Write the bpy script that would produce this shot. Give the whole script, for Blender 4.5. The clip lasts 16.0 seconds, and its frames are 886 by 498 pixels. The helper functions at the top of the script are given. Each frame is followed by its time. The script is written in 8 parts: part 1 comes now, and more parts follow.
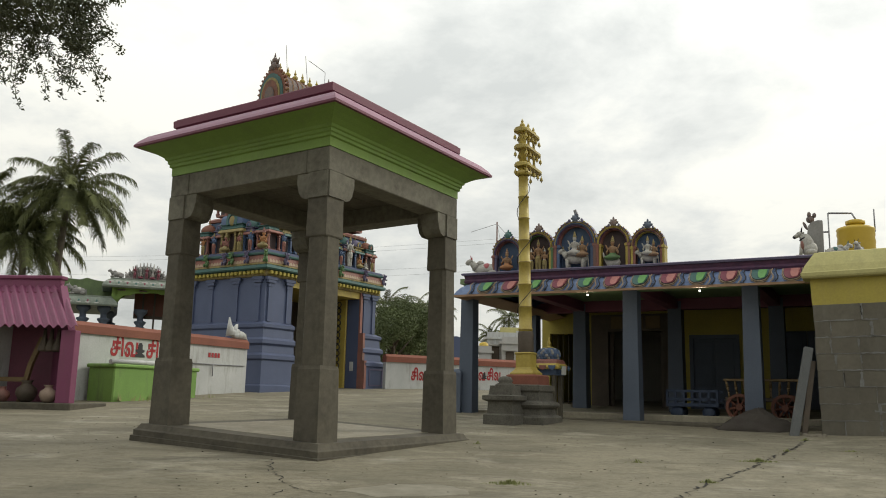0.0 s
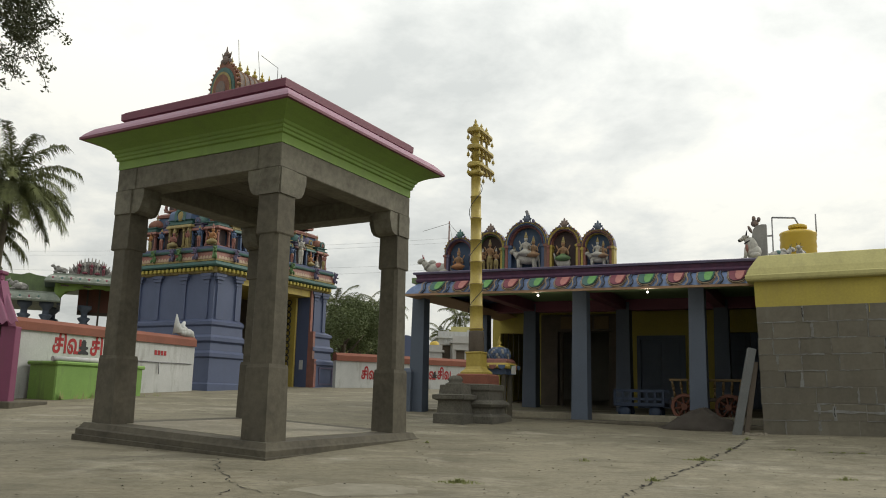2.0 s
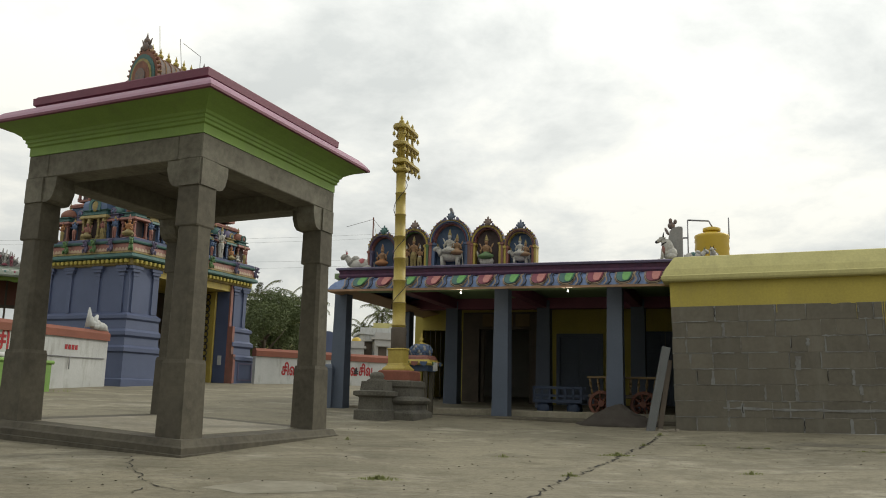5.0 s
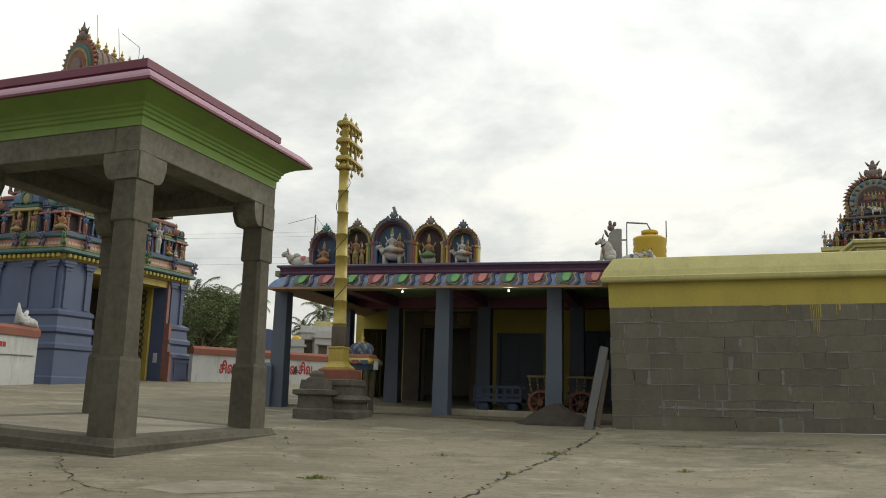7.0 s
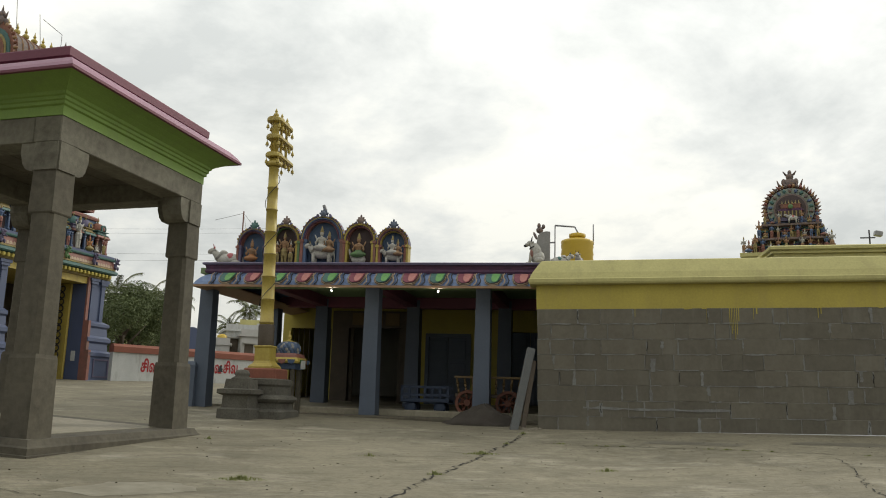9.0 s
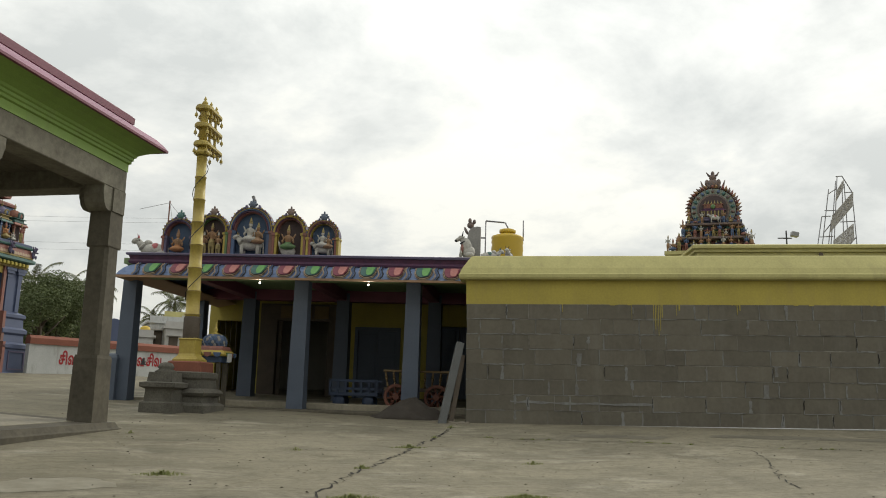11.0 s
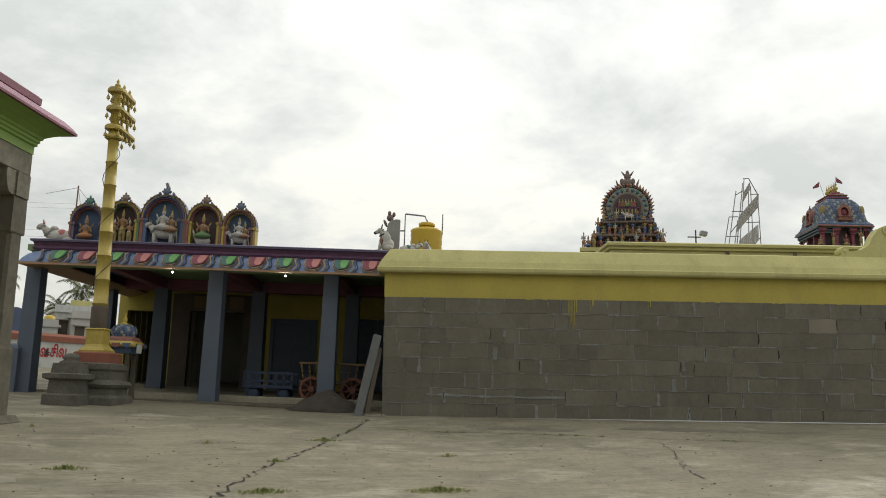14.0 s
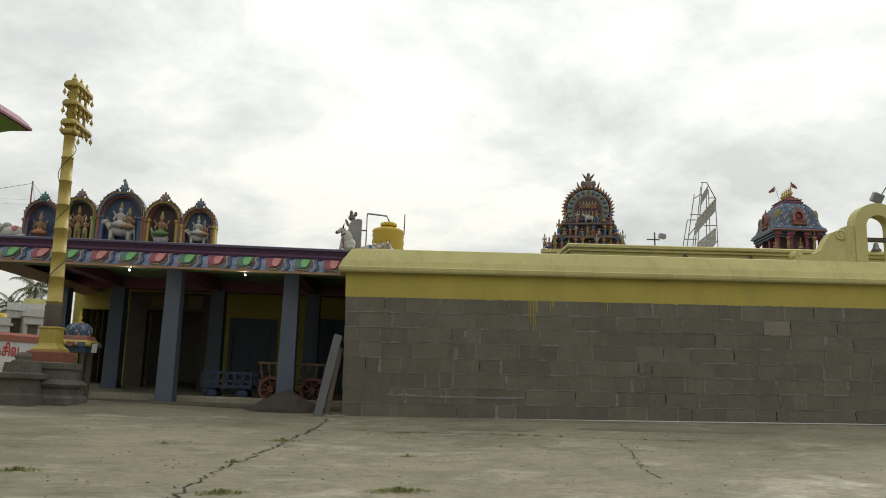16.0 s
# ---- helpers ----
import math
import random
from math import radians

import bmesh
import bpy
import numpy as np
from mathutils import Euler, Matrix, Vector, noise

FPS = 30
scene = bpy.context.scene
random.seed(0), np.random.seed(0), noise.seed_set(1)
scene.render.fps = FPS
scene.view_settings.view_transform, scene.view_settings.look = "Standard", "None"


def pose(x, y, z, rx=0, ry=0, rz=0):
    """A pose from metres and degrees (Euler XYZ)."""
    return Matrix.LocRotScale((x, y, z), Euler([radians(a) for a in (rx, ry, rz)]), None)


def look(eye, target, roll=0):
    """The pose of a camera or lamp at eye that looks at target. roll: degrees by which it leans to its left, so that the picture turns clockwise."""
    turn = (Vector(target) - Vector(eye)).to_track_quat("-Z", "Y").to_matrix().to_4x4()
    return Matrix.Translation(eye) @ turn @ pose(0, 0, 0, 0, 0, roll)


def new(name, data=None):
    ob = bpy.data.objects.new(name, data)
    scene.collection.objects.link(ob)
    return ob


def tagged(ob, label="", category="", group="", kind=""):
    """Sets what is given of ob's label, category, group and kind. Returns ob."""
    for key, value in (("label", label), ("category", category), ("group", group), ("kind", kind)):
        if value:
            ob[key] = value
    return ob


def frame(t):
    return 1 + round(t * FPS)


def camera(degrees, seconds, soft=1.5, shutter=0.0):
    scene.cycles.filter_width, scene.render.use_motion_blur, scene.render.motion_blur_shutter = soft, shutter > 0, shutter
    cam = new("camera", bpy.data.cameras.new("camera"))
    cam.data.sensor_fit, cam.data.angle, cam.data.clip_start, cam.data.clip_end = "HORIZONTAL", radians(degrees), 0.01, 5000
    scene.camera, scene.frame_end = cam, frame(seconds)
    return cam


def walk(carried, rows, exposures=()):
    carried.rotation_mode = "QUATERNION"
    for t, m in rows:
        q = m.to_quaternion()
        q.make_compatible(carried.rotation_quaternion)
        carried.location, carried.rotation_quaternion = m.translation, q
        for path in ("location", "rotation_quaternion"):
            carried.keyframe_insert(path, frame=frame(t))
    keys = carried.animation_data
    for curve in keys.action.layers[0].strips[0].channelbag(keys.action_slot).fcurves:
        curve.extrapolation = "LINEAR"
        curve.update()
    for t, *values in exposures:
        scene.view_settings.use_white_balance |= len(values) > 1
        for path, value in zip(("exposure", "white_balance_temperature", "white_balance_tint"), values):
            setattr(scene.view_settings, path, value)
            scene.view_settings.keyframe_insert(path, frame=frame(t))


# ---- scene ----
cam = camera(55.19, 16.0, soft=1.0)
PATH = [
    (0.0, pose(0, 0, 1.34, 100.003, -1.280, -0.226)),
    (0.5, pose(0, 0, 1.34, 99.994, -1.337, -1.027)),
    (1.0, pose(0, 0, 1.34, 100.004, -1.327, -1.759)),
    (1.5, pose(0, 0, 1.34, 100.009, -1.366, -2.607)),
    (2.0, pose(0, 0, 1.34, 100.017, -1.421, -3.547)),
    (2.5, pose(0, 0, 1.34, 100.037, -1.432, -4.441)),
    (3.0, pose(0, 0, 1.34, 100.036, -1.467, -5.478)),
    (3.5, pose(0, 0, 1.34, 99.997, -1.498, -6.325)),
    (4.0, pose(0, 0, 1.34, 99.956, -1.499, -7.202)),
    (6.5, pose(0, 0, 1.34, 99.946, -1.649, -11.559)),
    (7.0, pose(0, 0, 1.34, 99.963, -1.657, -12.766)),
    (7.5, pose(0, 0, 1.34, 100.004, -1.670, -13.802)),
    (8.0, pose(0, 0, 1.34, 100.036, -1.702, -14.865)),
    (8.5, pose(0, 0, 1.34, 100.070, -1.769, -16.061)),
    (9.0, pose(0, 0, 1.34, 100.111, -1.806, -17.585)),
    (9.5, pose(0, 0, 1.34, 100.130, -1.835, -18.886)),
    (10.0, pose(0, 0, 1.34, 100.120, -1.837, -20.117)),
    (12.5, pose(0, 0, 1.34, 99.460, -1.976, -25.257)),
    (13.0, pose(0, 0, 1.34, 99.491, -1.980, -26.183)),
    (13.5, pose(0, 0, 1.34, 99.533, -2.006, -27.025)),
    (14.0, pose(0, 0, 1.34, 99.574, -2.019, -27.913)),
    (14.5, pose(0, 0, 1.34, 99.601, -2.055, -28.686)),
    (15.0, pose(0, 0, 1.34, 99.635, -2.059, -29.433)),
    (15.5, pose(0, 0, 1.34, 99.665, -2.084, -30.071)),
    (16.0, pose(0, 0, 1.34, 99.687, -2.087, -30.550)),
]
walk(cam, PATH, [(0, 0.0, 6730, 6.0), (16, 0.0, 6730, 6.0)])

# ---- world and light: bright broken cloud, the sun veiled ahead and to the right ----
SUN_AZ, SUN_EL = 68.0, 34.0      # degrees clockwise from +y, and above the horizon
sdir = Vector((math.sin(radians(SUN_AZ)) * math.cos(radians(SUN_EL)), math.cos(radians(SUN_AZ)) * math.cos(radians(SUN_EL)), math.sin(radians(SUN_EL))))
world = bpy.data.worlds.new("world")
scene.world = world
world.use_nodes = True
wn, wl = world.node_tree.nodes, world.node_tree.links
wn.clear()


def wnode(kind, **inputs):
    n = wn.new(kind)
    for k, v in inputs.items():
        n.inputs[k].default_value = v
    return n


coord = wn.new("ShaderNodeTexCoord")
sky = wn.new("ShaderNodeTexSky")
sky.sky_type, sky.sun_disc = "NISHITA", False
sky.sun_elevation, sky.sun_rotation = radians(SUN_EL), radians(SUN_AZ)
# clouds lie on a flat layer: the direction is divided by its height
sep = wn.new("ShaderNodeSeparateXYZ")
wl.new(coord.outputs["Generated"], sep.inputs[0])
hz = wn.new("ShaderNodeMath")
hz.operation = "MAXIMUM"
hz.inputs[1].default_value = 0.0
wl.new(sep.outputs[2], hz.inputs[0])
hz2 = wn.new("ShaderNodeMath")
hz2.operation = "ADD"
hz2.inputs[1].default_value = 0.3
wl.new(hz.outputs[0], hz2.inputs[0])
flat = wn.new("ShaderNodeVectorMath")
flat.operation = "DIVIDE"
comb = wn.new("ShaderNodeCombineXYZ")
for i in range(2):
    wl.new(hz2.outputs[0], comb.inputs[i])
comb.inputs[2].default_value = 1.0
wl.new(coord.outputs["Generated"], flat.inputs[0])
wl.new(comb.outputs[0], flat.inputs[1])
big = wnode("ShaderNodeTexNoise", Scale=1.9, Detail=12.0, Roughness=0.6, Distortion=0.15)
wl.new(flat.outputs[0], big.inputs["Vector"])
ramp = wn.new("ShaderNodeValToRGB")
ramp.color_ramp.elements[0].position, ramp.color_ramp.elements[0].color = 0.37, (0.66, 0.68, 0.69, 1)
ramp.color_ramp.elements[1].position, ramp.color_ramp.elements[1].color = 0.60, (1.06, 1.045, 1.0, 1)
mid = ramp.color_ramp.elements.new(0.49)
mid.color = (0.85, 0.86, 0.86, 1)
wl.new(big.outputs[0], ramp.inputs[0])
glow = wn.new("ShaderNodeVectorMath")
glow.operation = "DOT_PRODUCT"
glow.inputs[1].default_value = sdir
wl.new(coord.outputs["Generated"], glow.inputs[0])
gr = wn.new("ShaderNodeMapRange")
gr.inputs[1].default_value, gr.inputs[2].default_value, gr.inputs[3].default_value, gr.inputs[4].default_value = -0.6, 1.0, 0.9, 1.1
wl.new(glow.outputs["Value"], gr.inputs[0])
cl = wn.new("ShaderNodeVectorMath")
cl.operation = "SCALE"
wl.new(ramp.outputs[0], cl.inputs[0])
# an overcast sky is a little darker towards the horizon
hg = wn.new("ShaderNodeMapRange")
hg.inputs[1].default_value, hg.inputs[2].default_value, hg.inputs[3].default_value, hg.inputs[4].default_value = 0.08, 0.55, 0.68, 1.14
wl.new(hz.outputs[0], hg.inputs[0])
gm = wn.new("ShaderNodeMath")
gm.operation = "MULTIPLY"
wl.new(gr.outputs[0], gm.inputs[0])
wl.new(hg.outputs[0], gm.inputs[1])
wl.new(gm.outputs[0], cl.inputs["Scale"])
b1 = wnode("ShaderNodeBackground", Strength=1.22)
wl.new(cl.outputs[0], b1.inputs[0])
b2 = wnode("ShaderNodeBackground", Strength=0.05)
wl.new(sky.outputs[0], b2.inputs[0])
mx = wn.new("ShaderNodeMixShader")
mx.inputs[0].default_value = 0.88
wl.new(b2.outputs[0], mx.inputs[1])
wl.new(b1.outputs[0], mx.inputs[2])
wo = wn.new("ShaderNodeOutputWorld")
wl.new(mx.outputs[0], wo.inputs[0])
sun = new("sun", bpy.data.lights.new("sun", "SUN"))
sun.data.energy, sun.data.angle, sun.data.color = 1.35, radians(16), (1, 0.95, 0.86)
sun.matrix_world = look(tuple(sdir * 50), (0, 0, 0))


# ---- materials ----
def mat(name, c, rough=0.8, c2=None, fine=30.0, coarse=1.6, amount=0.35, bump=0.25, metal=0.0, stain=None, piece=0.0):
    """Painted, stony or earthy surface: base colour varied coarsely and finely, with fine relief, wear stains and a shift from piece to piece."""
    m = bpy.data.materials.new(name)
    m.use_nodes = True
    n, l = m.node_tree.nodes, m.node_tree.links
    b = n["Principled BSDF"]
    c2 = c2 or tuple(x * 0.62 for x in c)
    tc = n.new("ShaderNodeTexCoord")
    t1, t2 = n.new("ShaderNodeTexNoise"), n.new("ShaderNodeTexNoise")
    for t, s, d in ((t1, coarse, 6.0), (t2, fine, 5.0)):
        t.inputs["Scale"].default_value, t.inputs["Detail"].default_value, t.inputs["Roughness"].default_value = s, d, 0.62
        l.new(tc.outputs["Object"], t.inputs["Vector"])
    mixf = n.new("ShaderNodeMix")
    mixf.inputs[0].default_value = 0.45
    l.new(t1.outputs[0], mixf.inputs[2])
    l.new(t2.outputs[0], mixf.inputs[3])
    r = n.new("ShaderNodeMapRange")
    r.inputs[1].default_value, r.inputs[2].default_value, r.inputs[4].default_value = 0.38, 0.66, amount * 2.2
    l.new(mixf.outputs[0], r.inputs[0])
    col = n.new("ShaderNodeMix")
    col.data_type = "RGBA"
    col.inputs[6].default_value, col.inputs[7].default_value = (*c, 1), (*c2, 1)
    l.new(r.outputs[0], col.inputs[0])
    out = col.outputs[2]
    if stain:
        mp = n.new("ShaderNodeMapping")
        mp.inputs["Scale"].default_value = (1.0, 1.0, 0.22)
        l.new(tc.outputs["Object"], mp.inputs[0])
        t3 = n.new("ShaderNodeTexNoise")
        t3.inputs["Scale"].default_value, t3.inputs["Detail"].default_value, t3.inputs["Roughness"].default_value = 3.2, 7.0, 0.68
        l.new(mp.outputs[0], t3.inputs["Vector"])
        r3 = n.new("ShaderNodeMapRange")
        r3.inputs[1].default_value, r3.inputs[2].default_value, r3.inputs[4].default_value = 0.52, 0.72, 0.75
        l.new(t3.outputs[0], r3.inputs[0])
        c3 = n.new("ShaderNodeMix")
        c3.data_type = "RGBA"
        c3.inputs[7].default_value = (*stain, 1)
        l.new(out, c3.inputs[6])
        l.new(r3.outputs[0], c3.inputs[0])
        out = c3.outputs[2]
    if piece:
        oi = n.new("ShaderNodeObjectInfo")
        rp = n.new("ShaderNodeMapRange")
        rp.inputs[3].default_value, rp.inputs[4].default_value = 1 - piece, 1 + piece
        l.new(oi.outputs["Random"], rp.inputs[0])
        sc = n.new("ShaderNodeVectorMath")
        sc.operation = "SCALE"
        l.new(out, sc.inputs[0])
        l.new(rp.outputs[0], sc.inputs["Scale"])
        out = sc.outputs[0]
    l.new(out, b.inputs["Base Color"])
    b.inputs["Roughness"].default_value, b.inputs["Metallic"].default_value = rough, metal
    if bump:
        bp = n.new("ShaderNodeBump")
        bp.inputs["Strength"].default_value, bp.inputs["Distance"].default_value = bump, 0.02
        l.new(mixf.outputs[0], bp.inputs["Height"])
        l.new(bp.outputs[0], b.inputs["Normal"])
    return m


def yard_material(name, base, dark, pale):
    """Old trowelled concrete: broad blotches, streaks of moss and dirt, pale worn film, grit; damp-smooth in places."""
    m = bpy.data.materials.new(name)
    m.use_nodes = True
    n, l = m.node_tree.nodes, m.node_tree.links
    b = n["Principled BSDF"]
    tc = n.new("ShaderNodeTexCoord")

    def tex(scale, detail, stretch, lo, hi, distort=0.0):
        mp = n.new("ShaderNodeMapping")
        mp.inputs["Scale"].default_value = stretch
        mp.inputs["Rotation"].default_value = (0, 0, radians(27))
        t = n.new("ShaderNodeTexNoise")
        t.inputs["Scale"].default_value, t.inputs["Detail"].default_value = scale, detail
        t.inputs["Roughness"].default_value, t.inputs["Distortion"].default_value = 0.66, distort
        r = n.new("ShaderNodeMapRange")
        r.inputs[1].default_value, r.inputs[2].default_value = lo, hi
        l.new(tc.outputs["Object"], mp.inputs[0])
        l.new(mp.outputs[0], t.inputs["Vector"])
        l.new(t.outputs[0], r.inputs[0])
        return r.outputs[0], t.outputs[0]

    def mix(fac, a, c, amount):
        k = n.new("ShaderNodeMath")
        k.operation = "MULTIPLY"
        k.inputs[1].default_value = amount
        l.new(fac, k.inputs[0])
        x = n.new("ShaderNodeMix")
        x.data_type = "RGBA"
        l.new(k.outputs[0], x.inputs[0])
        if isinstance(a, tuple):
            x.inputs[6].default_value = (*a, 1)
        else:
            l.new(a, x.inputs[6])
        x.inputs[7].default_value = (*c, 1)
        return x.outputs[2]

    blot, _ = tex(0.4, 10, (1, 1, 1), 0.42, 0.6, 0.3)
    streak, _ = tex(0.8, 11, (0.8, 1.4, 1), 0.5, 0.64, 0.3)
    worn, _ = tex(0.7, 10, (1, 1.2, 1), 0.53, 0.68, 0.3)
    grit, graw = tex(14, 8, (1, 1, 1), 0.46, 0.66)
    moss, _ = tex(2.4, 11, (1, 1.1, 1), 0.53, 0.68, 0.2)
    scratch, sraw = tex(5.0, 9, (0.22, 2.6, 1), 0.5, 0.68)
    speck, _ = tex(26, 2, (1, 1, 1), 0.66, 0.72)
    c = mix(blot, base, tuple(x * 0.72 for x in base), 0.7)
    c = mix(worn, c, pale, 0.8)
    c = mix(streak, c, dark, 0.5)
    c = mix(moss, c, tuple(x * y for x, y in zip(dark, (1.05, 1.02, 0.85))), 0.55)
    c = mix(scratch, c, dark, 0.4)
    c = mix(grit, c, dark, 0.4)
    c = mix(speck, c, tuple(x * 0.5 for x in dark), 0.7)
    l.new(c, b.inputs["Base Color"])
    rr = n.new("ShaderNodeMapRange")
    rr.inputs[3].default_value, rr.inputs[4].default_value = 0.88, 0.55
    l.new(worn, rr.inputs[0])
    l.new(rr.outputs[0], b.inputs["Roughness"])
    hm = n.new("ShaderNodeMix")
    hm.inputs[0].default_value = 0.5
    l.new(graw, hm.inputs[2])
    l.new(sraw, hm.inputs[3])
    bp = n.new("ShaderNodeBump")
    bp.inputs["Strength"].default_value, bp.inputs["Distance"].default_value = 0.6, 0.03
    l.new(hm.outputs[0], bp.inputs["Height"])
    l.new(bp.outputs[0], b.inputs["Normal"])
    return m


M_CONCRETE = yard_material("yard_concrete", (0.215, 0.192, 0.134), (0.078, 0.07, 0.046), (0.31, 0.282, 0.21))
M_CEMENT = mat("smooth_cement", (0.27, 0.245, 0.185), 0.7, (0.17, 0.15, 0.105), 14, 1.1, 0.5, 0.4, stain=(0.34, 0.31, 0.245))
M_GRANITE = mat("granite", (0.1, 0.089, 0.064), 0.85, (0.05, 0.043, 0.031), 11, 1.7, 0.5, 0.6, stain=(0.085, 0.075, 0.056))
M_GRANITE_L = mat("pale_granite", (0.17, 0.16, 0.124), 0.85, (0.085, 0.077, 0.058), 11, 1.6, 0.55, 0.8, stain=(0.13, 0.12, 0.095))
M_GRANITE_D = mat("dark_granite", (0.14, 0.132, 0.108), 0.85, (0.066, 0.061, 0.05), 30, 2.4, 0.55, 0.8)
M_BLOCK = mat("wall_stone", (0.125, 0.114, 0.088), 0.92, (0.088, 0.079, 0.062), 12, 1.6, 0.45, 0.5, stain=(0.145, 0.135, 0.11), piece=0.12)
M_BLOCK_P = mat("pale_patch_stone", (0.2, 0.18, 0.14), 0.9, (0.14, 0.12, 0.09), 40, 2, 0.4, 0.5)
M_MORTAR = mat("mortar", (0.23, 0.22, 0.195), 0.95, (0.085, 0.075, 0.06), 7, 1.1, 0.5, 0.5)
M_GREEN = mat("green_paint", (0.2, 0.31, 0.065), 0.65, (0.145, 0.235, 0.05), 40, 1.2, 0.4, 0.15, stain=(0.16, 0.22, 0.065))
M_PURPLE = mat("mauve_paint", (0.3, 0.15, 0.215), 0.6, (0.21, 0.105, 0.155), 35, 1.5, 0.35, 0.12)
M_MAROON = mat("maroon_paint", (0.17, 0.045, 0.075), 0.6, (0.11, 0.03, 0.055), 35, 1.5, 0.35, 0.12)
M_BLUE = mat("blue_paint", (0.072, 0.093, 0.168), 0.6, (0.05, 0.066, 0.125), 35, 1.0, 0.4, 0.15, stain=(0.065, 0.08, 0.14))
M_PILLAR = mat("blue_grey_pillar_paint", (0.08, 0.102, 0.142), 0.65, (0.054, 0.069, 0.097), 35, 1.2, 0.35, 0.12)
M_YELLOW = mat("yellow_limewash", (0.4, 0.33, 0.068), 0.85, (0.29, 0.24, 0.055), 24, 0.9, 0.45, 0.25, stain=(0.31, 0.25, 0.075))
M_CREAM = mat("pale_yellow_limewash", (0.48, 0.445, 0.195), 0.85, (0.36, 0.33, 0.14), 24, 0.9, 0.45, 0.25, stain=(0.31, 0.28, 0.13))
M_GOLD = mat("gold_paint", (0.42, 0.33, 0.07), 0.5, (0.3, 0.22, 0.045), 25, 3, 0.45, 0.15, stain=(0.2, 0.15, 0.05))
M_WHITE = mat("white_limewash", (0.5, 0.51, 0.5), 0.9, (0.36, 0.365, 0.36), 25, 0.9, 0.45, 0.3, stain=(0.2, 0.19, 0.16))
M_RED = mat("red_oxide_paint", (0.23, 0.08, 0.05), 0.8, (0.15, 0.052, 0.035), 30, 1.4, 0.4, 0.2)
M_REDTEXT = mat("red_lettering", (0.35, 0.02, 0.025), 0.7, bump=0)
M_BLACK = mat("black_paint", (0.02, 0.02, 0.024), 0.6, bump=0.05)
M_PINK = mat("pink_shed_paint", (0.185, 0.044, 0.1), 0.6, (0.15, 0.034, 0.08), 30, 1.2, 0.4, 0.1, stain=(0.14, 0.05, 0.075))
M_DARK = mat("dark_interior", (0.24, 0.23, 0.2), 0.9)
M_WOOD = mat("dark_old_wood", (0.085, 0.065, 0.045), 0.7, (0.045, 0.034, 0.024), 40, 3, 0.4, 0.3)
M_CEIL = mat("green_ceiling_paint", (0.2, 0.28, 0.14), 0.8, (0.15, 0.21, 0.1))
M_SALMON = mat("salmon_paint", (0.27, 0.11, 0.085), 0.65, (0.16, 0.07, 0.06), 30, 4, 0.5, stain=(0.11, 0.09, 0.07))
M_P_GREEN = mat("bright_green_paint", (0.1, 0.19, 0.07), 0.6, stain=(0.07, 0.1, 0.06))
M_P_TEAL = mat("teal_paint", (0.05, 0.13, 0.12), 0.6, stain=(0.06, 0.07, 0.06))
M_P_PINK = mat("petal_pink_paint", (0.4, 0.11, 0.12), 0.6)
M_PET_GREEN = mat("petal_green_paint", (0.14, 0.34, 0.1), 0.6, stain=(0.1, 0.2, 0.08))
M_PET_PINK = mat("petal_salmon_paint", (0.45, 0.18, 0.16), 0.6, stain=(0.33, 0.14, 0.12))
M_EAVE = mat("pale_blue_eave_paint", (0.17, 0.24, 0.4), 0.6, (0.1, 0.15, 0.28), 20, 6, 0.5)
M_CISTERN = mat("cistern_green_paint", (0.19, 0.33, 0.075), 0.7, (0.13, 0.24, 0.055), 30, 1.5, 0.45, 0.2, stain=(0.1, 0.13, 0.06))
M_P_ROSE = mat("dark_rose_paint", (0.2, 0.045, 0.07), 0.6)
M_P_BLUE = mat("bright_blue_paint", (0.075, 0.12, 0.22), 0.6, stain=(0.07, 0.085, 0.13))
M_LILAC = mat("lilac_paint", (0.12, 0.105, 0.18), 0.6, stain=(0.09, 0.075, 0.1))
M_PLUM = mat("plum_scroll_paint", (0.1, 0.035, 0.075), 0.65, (0.055, 0.025, 0.06), 60, 9, 0.6, 0.3)
M_OFFWHITE = mat("offwhite_statue_paint", (0.46, 0.45, 0.41), 0.7, (0.2, 0.19, 0.17), 30, 5, 0.4, 0.3)
M_SKIN = mat("ochre_statue_paint", (0.33, 0.2, 0.1), 0.6, (0.2, 0.11, 0.06), 40, 9, 0.5, stain=(0.12, 0.09, 0.06))
M_ORANGE = mat("orange_statue_paint", (0.33, 0.15, 0.055), 0.6)
M_NICHE = mat("blue_niche_paint", (0.06, 0.1, 0.175), 0.7, (0.04, 0.068, 0.12))
M_NICHE_D = mat("brown_niche_and_shade", (0.06, 0.04, 0.04), 0.7)
M_STEEL = mat("grey_steel", (0.25, 0.25, 0.26), 0.45, metal=0.6, bump=0.05)
M_SAND = mat("dark_sand", (0.055, 0.048, 0.04), 0.95, (0.035, 0.028, 0.023), 60, 5, 0.5, 0.8)
M_CARTBLUE = mat("cart_blue_paint", (0.017, 0.032, 0.068), 0.6)
M_CARTRED = mat("cart_red_brown_paint", (0.14, 0.048, 0.027), 0.65)
M_SMEAR = mat("smeared_mortar", (0.195, 0.2, 0.195), 0.95, (0.12, 0.117, 0.108), 18, 2.5, 0.5, 0.6)
M_SLAB = mat("cut_slab_stone", (0.125, 0.13, 0.13), 0.8, (0.08, 0.085, 0.085), 40, 3, 0.5, 0.4)
M_STUCCO = mat("grey_stucco", (0.27, 0.265, 0.255), 0.9, (0.19, 0.185, 0.175), 20, 2, 0.5, 0.4)
M_OCHRE_D = mat("dull_ochre_wood", (0.15, 0.1, 0.04), 0.7, (0.09, 0.055, 0.025))
